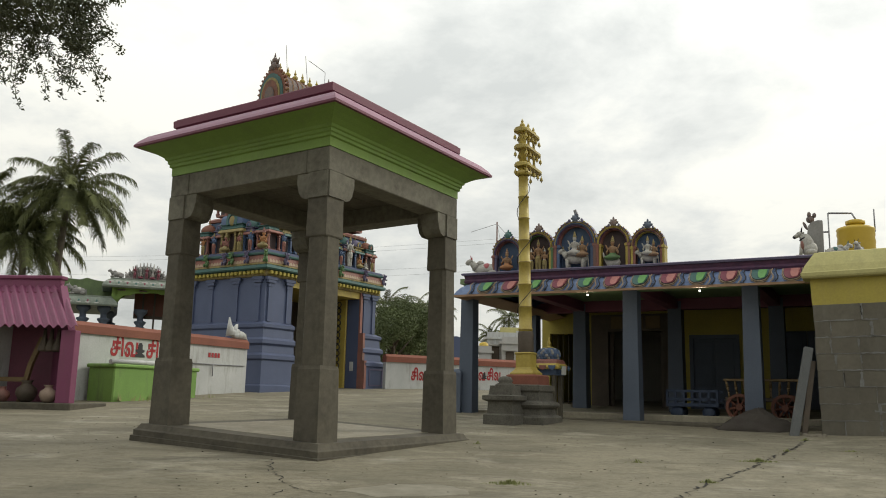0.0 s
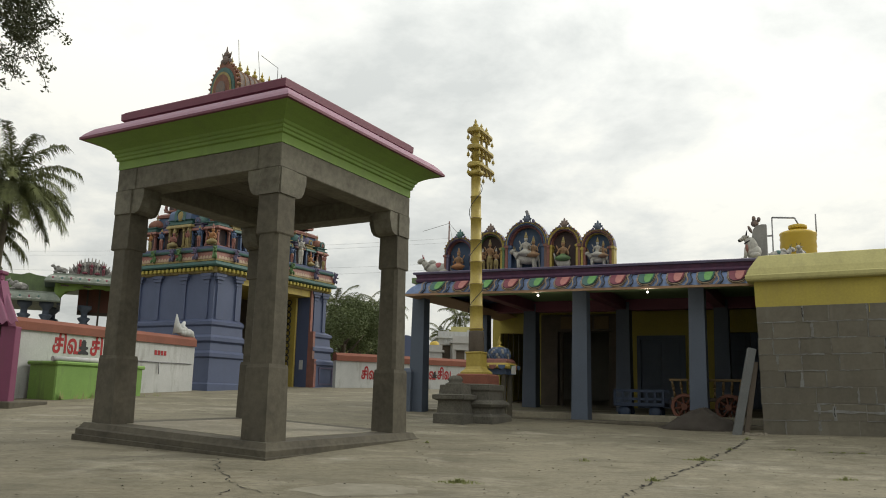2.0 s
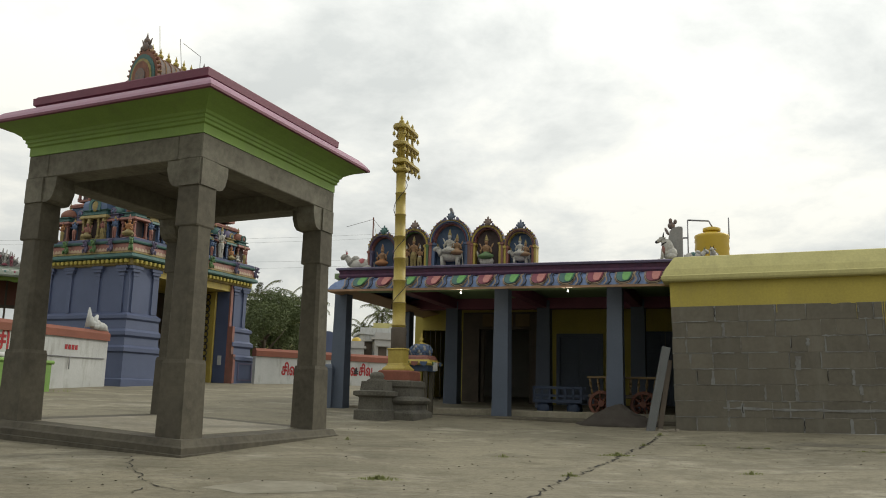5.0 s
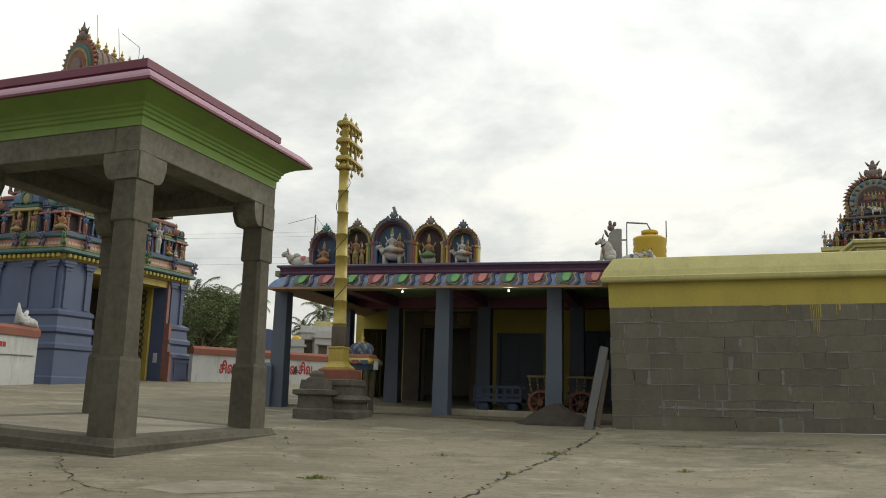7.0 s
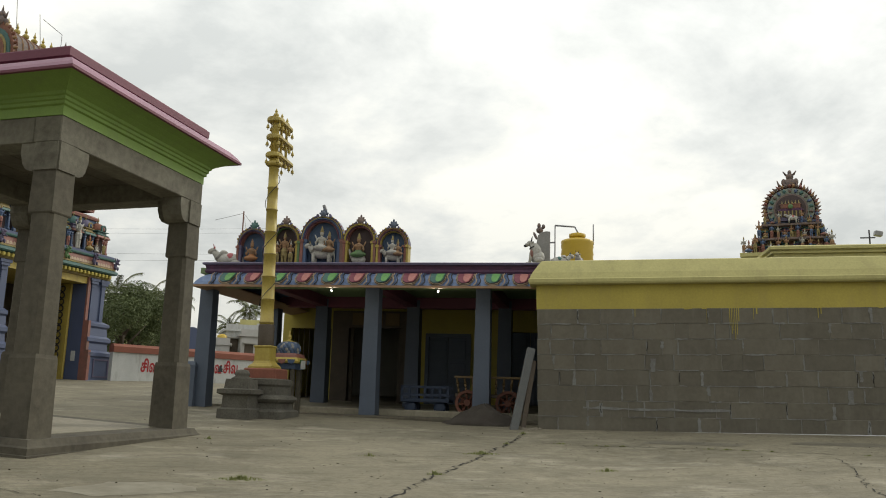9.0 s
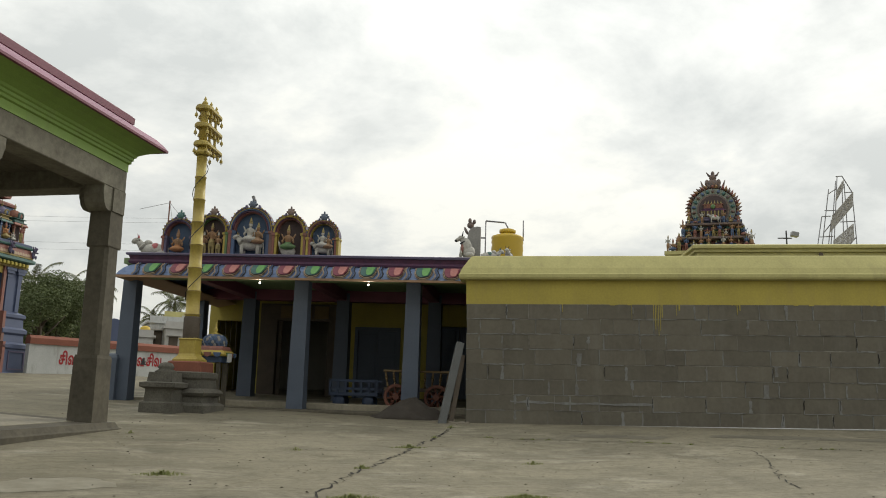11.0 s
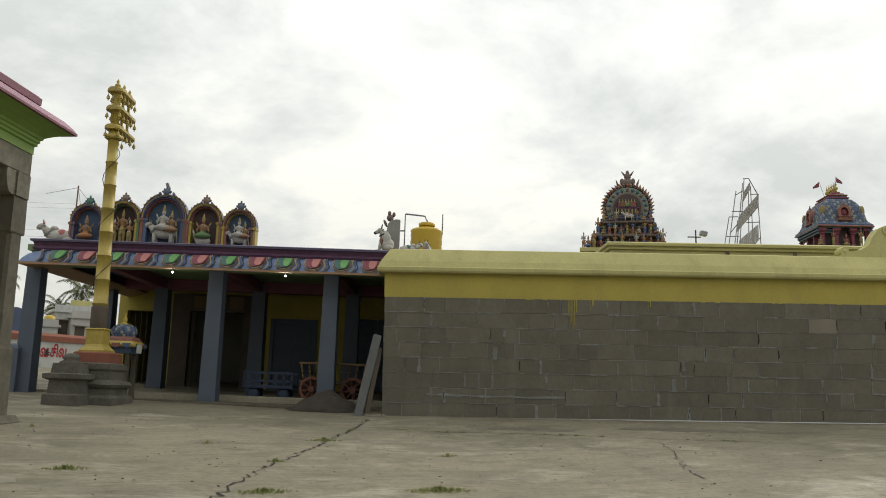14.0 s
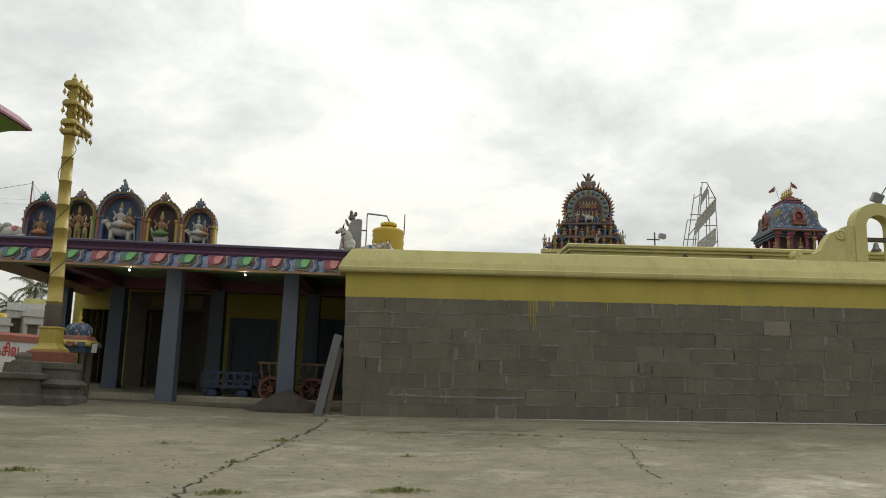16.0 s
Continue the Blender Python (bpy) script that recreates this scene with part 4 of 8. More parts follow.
box(bm, -0.12, 0.12, -0.07, 0.07, -0.12, 0.1, m=pose(0, 0, 0.17, 20, 20, 0), bev=0.02)
part("lamp_head", bm, M_STEEL, fl)


# ---- flagstaff ----
FS = pose(1.84, 17.9, 0, 0, -1.3, -28)
staff = thing("flagstaff", FS, "tall gold-painted temple flagstaff with three tiers of hanging bells", "flagstaff")


def flagstaff():
    bm = B()
    prof = [(0.15, 2.35)]
    z = 2.35
    while z < 6.0:
        r = 0.145 - (z - 2.35) * 0.012
        prof += [(r, z), (r - 0.002, z + 0.445), (r + 0.009, z + 0.45), (r + 0.009, z + 0.475)]
        z += 0.48
    prof += [(0.1, 6.15), (0.16, 6.19), (0.17, 6.25), (0.11, 6.29), (0.1, 6.37)]
    lathe(bm, prof, 20)
    part("mast", bm, M_GOLD, staff)
    bm = B()
    lathe(bm, [(0.16, 2.3), (0.168, 2.34), (0.165, 2.74), (0.15, 2.77)], 14)
    part("wrap", bm, M_WOOD, staff, "brown cloth wrap at the foot")
    bm = B()
    loft(bm, 0, 0, 0, 0, [(0.26, 1.86), (0.26, 1.9), (0.19, 1.97), (0.165, 2.02), (0.165, 2.28), (0.185, 2.31), (0.17, 2.33)])
    part("gold_foot", bm, M_GOLD, staff)
    # three rounded boards reach out towards the hall, joined by spindles and hung with bells
    for k, z in enumerate((6.38, 6.78, 7.17)):
        bm = B()
        y1 = (0.86, 0.82, 0.76)[k]
        out = [(0.17 * math.cos(a), -0.06 + 0.15 * math.sin(a)) for a in [math.pi + math.pi * q / 8 for q in range(9)]]
        out += [(0.15 * math.cos(a), y1 - 0.14 + 0.14 * math.sin(a)) for a in [math.pi * q / 8 for q in range(9)]]
        rings(bm, [[(x * f, y, z + dz) for x, y in out] for f, dz in ((0.8, -0.02), (1.0, 0.0), (1.0, 0.05), (0.85, 0.075))])
        part("bell_board", bm, M_GOLD, staff)
        for q in range(5):
            for x in (-0.13, 0.13):
                bm = B()
                lathe(bm, [(0.005, 0.0), (0.008, -0.07), (0.03, -0.11), (0.037, -0.16), (0.012, -0.165), (0.01, -0.2)], 8, m=pose(x, -0.12 + (y1 + 0.02) * q / 4, z))
                part("hanging_bell", bm, M_GOLD, staff)
        for y in (0.0, 0.34, 0.65):
            bm = B()
            zt = 0.39
            lathe(bm, [(0.045, 0.07), (0.03, 0.11), (0.045, 0.15), (0.03, 0.2), (0.03, zt - 0.08), (0.05, zt - 0.03), (0.045, zt)] if k < 2 else [(0.04, 0.07), (0.03, 0.11), (0.065, 0.15), (0.05, 0.19), (0.02, 0.21), (0.035, 0.24), (0.004, 0.31)], 10, m=pose(0, y, z))
            part("spindle" if k < 2 else "finial", bm, M_GOLD, staff)
    bm = B()
    lathe(bm, [(0.085, 6.36), (0.08, 7.14), (0.09, 7.18), (0.04, 7.24)], 12)
    part("upper_mast", bm, M_GOLD, staff)
    # dark straps at the joints
    for k in range(1, 8):
        z = 2.35 + 0.48 * k - 0.018
        r = 0.145 - (z - 2.35) * 0.012 + 0.013
        bm = B()
        lathe(bm, [(r, z - 0.009), (r + 0.003, z), (r, z + 0.009)], 20)
        part("strap", bm, M_OCHRE_D, staff)
    # wire down the mast
    bm = B()
    prev = None
    for j in range(40):
        z = 2.6 + j * 0.094
        a = j * 0.55
        p = (0.15 * math.cos(a) * (1.15 - j * 0.006), 0.15 * math.sin(a) * (1.15 - j * 0.006), z)
        if prev:
            rod(bm, prev, p, 0.008, seg=4)
        prev = p
    part("wire", bm, M_BLACK, staff)


flagstaff()
pl = thing("flagstaff_plinth", pose(1.83, 17.9, 0, 0, 0, -28), "tiered dark granite plinth with a red painted top", "plinth")
bm = B()
loft(bm, 0, 0, 0, 0, [(0.56, 0.7), (0.56, 1.0), (0.53, 1.03), (0.46, 1.06), (0.44, 1.17), (0.5, 1.2), (0.53, 1.25), (0.5, 1.3), (0.42, 1.34), (0.4, 1.5), (0.43, 1.54), (0.43, 1.64), (0.36, 1.66)])
part("tier", bm, M_GRANITE_D, pl)
bm = B()
loft(bm, 0, 0, 0, 0, [(0.35, 1.655), (0.34, 1.84), (0.31, 1.865)])
part("red_top", bm, M_RED, pl, "dull red painted block")
al = thing("offering_altar", pose(1.32, 17.35, 0, 0, 0, -28), "low weathered granite offering altar with a lotus cap", "altar")
bm = B()
loft(bm, 0, 0, 0, 0, [(0.33, 0.7), (0.33, 1.04), (0.27, 1.07), (0.26, 1.3), (0.35, 1.34), (0.35, 1.42), (0.25, 1.44), (0.23, 1.62)])
part("pedestal", bm, M_GRANITE_D, al)
bm = B()
lathe(bm, [(0.2, 1.6), (0.21, 1.64), (0.13, 1.68), (0.16, 1.72), (0.12, 1.79), (0.05, 1.81)], 14)
part("lotus_cap", bm, M_GRANITE_D, al)

# small domed shrine on four posts, behind the flagstaff
sh = thing("small_shrine", pose(2.4, 18.9, 0, 0, 0, -28) @ Matrix.Diagonal((0.88, 0.88, 1, 1)), "tiny domed shrine on posts with painted eave", "shrine")
for x in (-0.22, 0.22):
    for y in (-0.22, 0.22):
        bm = B()
        loft(bm, x, x, y, y, [(0.06, 0.8), (0.05, 1.2), (0.045, 1.95)])
        part("post", bm, M_GRANITE, sh)
bm = B()
loft(bm, 0, 0, 0, 0, [(0.3, 1.9), (0.31, 2.02), (0.28, 2.03)])
part("lintel", bm, M_P_BLUE, sh)
bm = B()
loft(bm, 0, 0, 0, 0, [(0.3, 2.02), (0.42, 2.03), (0.43, 2.07), (0.38, 2.1), (0.3, 2.17), (0.26, 2.2)])
part("eave", bm, [M_GOLD], sh)
bm = B()
loft(bm, 0, 0, 0, 0, [(0.34, 2.105), (0.31, 2.2), (0.27, 2.24)])
part("red_slope", bm, M_SALMON, sh)
bm = B()
lathe(bm, [(0.25, 2.22), (0.285, 2.3), (0.28, 2.38), (0.22, 2.46), (0.12, 2.5)], 12)
part("dome", bm, M_P_BLUE, sh, "blue scaled dome")
scale_kinds = []
for mt in (M_NICHE, M_STUCCO, M_P_BLUE):
    bm = B()
    lathe(bm, [(0.042, 0.0), (0.03, 0.012), (0.006, 0.016)], 6)
    me = bpy.data.meshes.new("scale")
    bm.to_mesh(me)
    bm.free()
    me.materials.append(mt)
    scale_kinds.append(me)
for q, (r, z, tl) in enumerate(((0.268, 2.26, 100), (0.286, 2.32, 90), (0.283, 2.375, 80), (0.25, 2.425, 58), (0.19, 2.465, 42))):
    n = 18 if q < 3 else 14
    for k in range(n):
        a = 360 * (k + 0.5 * (q % 2)) / n
        ob = new("scale", scale_kinds[(k + q) % 3])
        ob.parent = sh
        ob.matrix_local = pose(0, 0, z, 0, 0, a) @ pose(0, -r, 0, tl, 0, 0)
for k in range(12):
    bm = B()
    s_, t_ = k // 3, (k % 3 - 1) * 0.24
    extrude_outline(bm, [(t_ - 0.1, 2.1), (t_ + 0.1, 2.1), (t_ + 0.07, 2.03), (t_, 2.0), (t_ - 0.07, 2.03)], -0.45, -0.425, m=pose(0, 0, 0, 0, 0, -90 * s_))
    part("eave_petal", bm, (M_P_GREEN, M_SALMON, M_P_BLUE)[k % 3], sh)
bm = B()
lathe(bm, [(0.13, 2.49), (0.14, 2.51), (0.05, 2.53), (0.03, 2.55), (0.06, 2.59), (0.045, 2.63), (0.015, 2.66), (0.025, 2.69), (0.004, 2.76)], 10)
part("finial", bm, M_GOLD, sh)
bm = B()
box(bm, 0.44, 0.56, -0.3, -0.29, 1.9, 2.08)
part("sign_plate", bm, M_WHITE, sh)

# ---- things in and before the hall ----
bm = B()
rows = []
for k in range(14):
    u = 1 - k / 13.5
    row = []
    for a in range(40):
        t = a * math.pi / 20
        rim = 1 + 0.12 * math.sin(2 * t + 1) + 0.07 * math.sin(5 * t) + random.uniform(-0.03, 0.03)
        row.append((0.05 * (1 - u) + 0.82 * u * rim * math.cos(t), 0.48 * u * rim * math.sin(t), 0.43 * (1 - u) ** 0.85 + (random.uniform(-0.02, 0.02) + 0.03 * math.sin(3 * t + k * 0.5) if k else -0.06)))
    rows.append(row)
for f in rings(bm, rows):
    f.smooth = True
solo("sandpile", bm, M_SAND, MD @ pose(2.62, -0.62, 0.85), "heap of dark damp sand beside a pillar", "sand heap")


def wheel(parent, x, y, z, r, mt):
    bm = B()
    n = 20
    for a in range(n):
        a0, a1 = 2 * math.pi * a / n, 2 * math.pi * (a + 1) / n
        q = [(r * math.cos(a0), r * math.sin(a0)), (r * math.cos(a1), r * math.sin(a1)), (0.78 * r * math.cos(a1), 0.78 * r * math.sin(a1)), (0.78 * r * math.cos(a0), 0.78 * r * math.sin(a0))]
        extrude_outline(bm, q[::-1], y - 0.04, y + 0.04, m=pose(x, 0, z))
    for a in range(8):
        t = a * math.pi / 4 + 0.2
        rod(bm, (x, y, z), (x + 0.8 * r * math.cos(t), y, z + 0.8 * r * math.sin(t)), 0.022, seg=5)
    rod(bm, (x, y - 0.08, z), (x, y + 0.08, z), 0.07, seg=10)
    bmesh.ops.recalc_face_normals(bm, faces=bm.faces)
    part("wheel", bm, mt, parent, "red-brown spoked wooden wheel")


cart = thing("wooden_cart", MD @ pose(2.6, 0.75, 1.02), "old temple cart with red-brown spoked wheels", "cart")
for x, y in ((-0.45, -0.35), (0.45, -0.35), (-0.45, 0.4), (0.45, 0.4)):
    wheel(cart, x, y, 0.28, 0.28, M_CARTRED)
bm = B()
box(bm, -0.75, 0.75, -0.28, 0.34, 0.4, 0.48, bev=0.01)
part("bed", bm, M_WOOD, cart)
bm = B()
box(bm, -0.76, 0.76, -0.36, -0.31, 0.82, 0.87, bev=0.008)
part("top_rail", bm, M_OCHRE_D, cart)
for k in range(9):
    bm = B()
    x = -0.66 + k * 0.165
    for (a, b, r0, r1) in ((0.0, 0.35, 0.03, 0.018), (0.35, 0.6, 0.018, 0.034), (0.6, 1.0, 0.034, 0.018)):
        rod(bm, (x * (1 + 0.08 * a), -0.27 - 0.06 * a, 0.48 + 0.35 * a), (x * (1 + 0.08 * b), -0.27 - 0.06 * b, 0.48 + 0.35 * b), r0, r1, 6)
    part("baluster", bm, M_OCHRE_D, cart, "dull ochre turned baluster")
bc = thing("blue_cart", MD @ pose(1.13, 0.9, 1.02), "small blue painted processional cart", "cart")
bm = B()
box(bm, -0.56, 0.56, -0.3, 0.3, 0.26, 0.34, bev=0.01)
for z in (0.4, 0.58):
    box(bm, -0.56, 0.56, -0.31, -0.27, z, z + 0.05)
for k in range(7):
    box(bm, -0.56 + k * 0.178, -0.51 + k * 0.178, -0.31, -0.27, 0.3, 0.62)
for z in (0.4, 0.58):
    box(bm, -0.56, 0.56, 0.27, 0.31, z, z + 0.05)
part("body", bm, M_CARTBLUE, bc, "blue slatted cart body")
for x in (-0.34, 0.34):
    for y in (-0.22, 0.22):
        bm = B()
        lathe(bm, [(0.14, -0.03), (0.14, 0.03), (0.05, 0.035)], 14, m=pose(x, y, 0.14, 90, 0, 0))
        part("wheel", bm, M_CARTBLUE, bc)

# leaning stone slab at the wall's end
bm = B()
box(bm, -0.085, 0.075, -0.045, 0.045, 0, 1.72, bev=0.012)
solo("leaning_slab", bm, M_SLAB, BW @ pose(-0.46, -0.25, 0.76, -3, 13.5, 18), "long grey granite slab leaning at the wall end", "slab")
bm = B()
box(bm, -0.05, 0.05, -0.02, 0.02, 0, 1.45, bev=0.006)
solo("leaning_plank", bm, M_WOOD, BW @ pose(-0.3, -0.12, 0.76, -3, 11, 18), "dark weathered plank leaning behind the stone slab", "plank")
bm = B()
for k in range(7):
    ball(bm, (random.uniform(-0.16, 0.22), random.uniform(-0.15, 0.1), 0.04), (random.uniform(0.05, 0.1), random.uniform(0.04, 0.08), random.uniform(0.03, 0.06)), 0, 6)
solo("rubble", bm, M_BLOCK_P, BW @ pose(-0.13, -0.2, 0.78), "few broken stones at the foot of the wall", "rubble", kind="stuff")

# ---- gate tower ----
GP = pose(-5.96, 28.28, 0, 0, 0, 57)
GX, GY = 6.3, 3.8
tower = thing("gate_tower", GP, "blue gate tower with crowded painted stucco storeys", "gate tower")


def tower_piers():
    prof = [(0.38, 1.2), (0.38, 1.62), (0.3, 1.66), (0.28, 2.45), (0.34, 2.5), (0.34, 2.62), (0.2, 2.7), (0.18, 2.95), (0.26, 3.02), (0.26, 3.14), (0.16, 3.22), (0.14, 3.5), (0.2, 3.56), (0.2, 3.66), (0.04, 3.74), (0.0, 3.76), (0.0, 5.3)]
    for x0, x1 in ((0.1, 1.42), (5.2, GX - 0.1)):
        bm = B()
        rows = []
        for o, z in prof:
            a, b = (o, 0.0) if x0 < 1 else (0.0, o)     # no mouldings inside the passage
            rows.append([(x0 - a, 0.05 - o, z), (x1 + b, 0.05 - o, z), (x1 + b, GY + o, z), (x0 - a, GY + o, z)])
        rings(bm, rows)
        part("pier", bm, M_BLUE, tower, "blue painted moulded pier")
    bm = B()
    box(bm, 1.42, 5.2, 0.06, GY, 5.05, 5.3)
    part("lintel", bm, M_GOLD, tower)
    # pilasters of the side and front
    for x, y, ax in ((0.1, 0.35, "y"), (0.1, 1.4, "y"), (0.1, 2.65, "y"), (0.1, 3.6, "y"), (0.3, 0.05, "x"), (1.2, 0.05, "x"), (5.5, 0.05, "x"), (6.05, 0.05, "x")):
        bm = B()
        for w, d, z0, z1 in ((0.09, 0.05, 3.76, 4.95), (0.12, 0.07, 4.95, 5.02), (0.1, 0.05, 5.02, 5.08), (0.18, 0.1, 5.08, 5.18), (0.24, 0.12, 5.18, 5.28)):
            if ax == "y":
                box(bm, x - d, x + 0.02, y - w, y + w, z0, z1)
            else:
                box(bm, x - w, x + w, y - d, y + 0.02, z0, z1)
        part("pilaster", bm, M_BLUE, tower)
    # inset panels low on the front
    for x0, x1 in ((5.55, 6.4),):
        bm = B()
        for a, b, c, d in ((x0, x1, 1.75, 1.8), (x0, x1, 2.35, 2.4), (x0, x0 + 0.05, 1.8, 2.35), (x1 - 0.05, x1, 1.8, 2.35)):
            box(bm, a, b, -0.27, -0.245, c, d)
        part("panel_moulding", bm, M_LILAC, tower)
    # salmon strip, yellow door leaf with rings, on the jamb
    bm = B()
    for z0, z1, o in ((1.3, 2.7, 0.33), (2.7, 3.74, 0.22), (3.74, 5.3, 0.05)):
        box(bm, 5.19, 5.32, -o + 0.04, 0.06, z0, z1)
    part("edge_strip", bm, M_SALMON, tower, "salmon painted pier edge")
    bm = B()
    box(bm, 5.08, 5.18, 0.62, 2.7, 1.6, 5.04, bev=0.02)
    part("gate_leaf", bm, M_GOLD, tower, "open yellow gate leaf with iron rings")
    for k in range(14):
        bm = B()
        n = 12
        z = 1.8 + k * 0.235
        for a in range(n):
            a0, a1 = 2 * math.pi * a / n, 2 * math.pi * (a + 1) / n
            rod(bm, (5.05, 0.95 + 0.1 * math.cos(a0), z + 0.1 * math.sin(a0)), (5.05, 0.95 + 0.1 * math.cos(a1), z + 0.1 * math.sin(a1)), 0.022, seg=5)
        part("ring", bm, M_BLACK, tower)
    bm = B()
    box(bm, 5.17, 5.185, 0.25, 0.42, 2.3, 2.65)
    part("notice", bm, M_WHITE, tower)
    bm = B()
    box(bm, 1.43, 5.19, GY - 0.6, GY - 0.5, 1.3, 5.05)
    part("passage_door", bm, M_WOOD, tower, "dark closed doors in the passage")


tower_piers()


def tower_cornice():
    for nm, prof, mt in (("dentil_bed", [(0.02, 5.28), (0.08, 5.3), (0.1, 5.34), (0.1, 5.5)], M_OLIVE), ("teal_moulding", [(0.1, 5.49), (0.24, 5.51), (0.28, 5.55), (0.27, 5.63), (0.2, 5.665), (0.1, 5.67)], M_P_TEAL), ("ochre_fillet", [(0.12, 5.665), (0.21, 5.675), (0.21, 5.735), (0.14, 5.74)], M_OLIVE), ("salmon_frieze", [(0.1, 5.735), (0.2, 5.74), (0.14, 6.0), (0.1, 6.01)], M_SALMON), ("teal_shelf", [(0.1, 6.0), (0.19, 6.01), (0.21, 6.05), (0.21, 6.09), (0.1, 6.1)], M_P_TEAL), ("blue_shelf", [(0.1, 6.095), (0.16, 6.1), (0.16, 6.17), (0.1, 6.2), (-0.3, 6.205)], M_BLUE)):
        bm = B()
        loft(bm, 0.1, GX - 0.1, 0.05, GY, prof)
        part(nm, bm, mt, tower)
    me = None
    for side in (0, 1):
        L = (GX if side == 0 else GY)
        n = int(L / 0.2)
        for k in range(n):
            if me is None:
                bm = B()
                box(bm, -0.06, 0.06, -0.13, 0.06, 5.35, 5.475, bev=0.02)
                me = bpy.data.meshes.new("dentil")
                bm.to_mesh(me)
                bm.free()
                me.materials.append(M_YELLOW)
            ob = new("dentil", me)
            ob.parent = tower
            ob.matrix_local = pose(0.05 + 0.1 + k * 0.2, -0.05, 0) if side == 0 else Matrix.Translation((0.0, 0.1 + k * 0.2, 0)) @ pose(0, 0, 0, 0, 0, -90)
    # scalloped white teeth along the frieze, one mesh shared by all
    bm = B()
    extrude_outline(bm, [(-0.065, 0.0), (0.065, 0.0), (0.06, 0.06), (0.03, 0.105), (0.0, 0.12), (-0.03, 0.105), (-0.06, 0.06)], -0.012, 0.03)
    tooth = bpy.data.meshes.new("frieze_tooth")
    bm.to_mesh(tooth)
    bm.free()
    tooth.materials.append(M_TAN)
    for k in range(44):
        ob = new("frieze_tooth", tooth)
        ob.parent = tower
        ob.matrix_local = pose(0.08 + k * 0.142, -0.14, 5.75, -14, 0, 0)
    for k in range(27):
        ob = new("frieze_tooth", tooth)
        ob.parent = tower
        ob.matrix_local = Matrix.Translation((-0.09, 0.0 + k * 0.142, 5.75)) @ pose(0, 0, 0, -14, 0, -90)
    # rampant beast brackets over the frieze
    for k, (x, y, mt) in enumerate(((-0.14, -0.1, M_P_GREEN), (-0.16, 0.75, M_LILAC), (-0.16, 1.5, M_P_GREEN), (-0.16, 1.85, M_LILAC), (-0.16, 2.75, M_P_GREEN), (-0.16, 3.7, M_P_GREEN), (0.75, -0.2, M_LILAC), (1.6, -0.2, M_P_GREEN), (2.7, -0.2, M_LILAC), (3.7, -0.2, M_P_GREEN), (5.15, -0.2, M_LILAC), (6.4, -0.16, M_LILAC))):
        bm = B()
        r = pose(x, y, 5.72, 0, 0, -90 if x < 0 and y > 0 else (-45 if x < 0 else 0))
        ball(bm, (0, 0.02, 0.14), (0.075, 0.07, 0.14), 0, 8, r)
        ball(bm, (0, -0.04, 0.3), (0.06, 0.08, 0.09), 0, 8, r)
        ball(bm, (0, -0.1, 0.36), (0.045, 0.06, 0.05), 0, 7, r)
        for q in (-1, 1):
            ball(bm, (q * 0.06, -0.05, 0.06), (0.03, 0.05, 0.07), 0, 6, r)
            ball(bm, (q * 0.05, -0.1, 0.22), (0.022, 0.06, 0.03), 0, 6, r)
            ball(bm, (q * 0.05, 0.0, 0.41), (0.025, 0.03, 0.05), 0, 6, r)
        part("beast_bracket", bm, mt, tower)


tower_cornice()


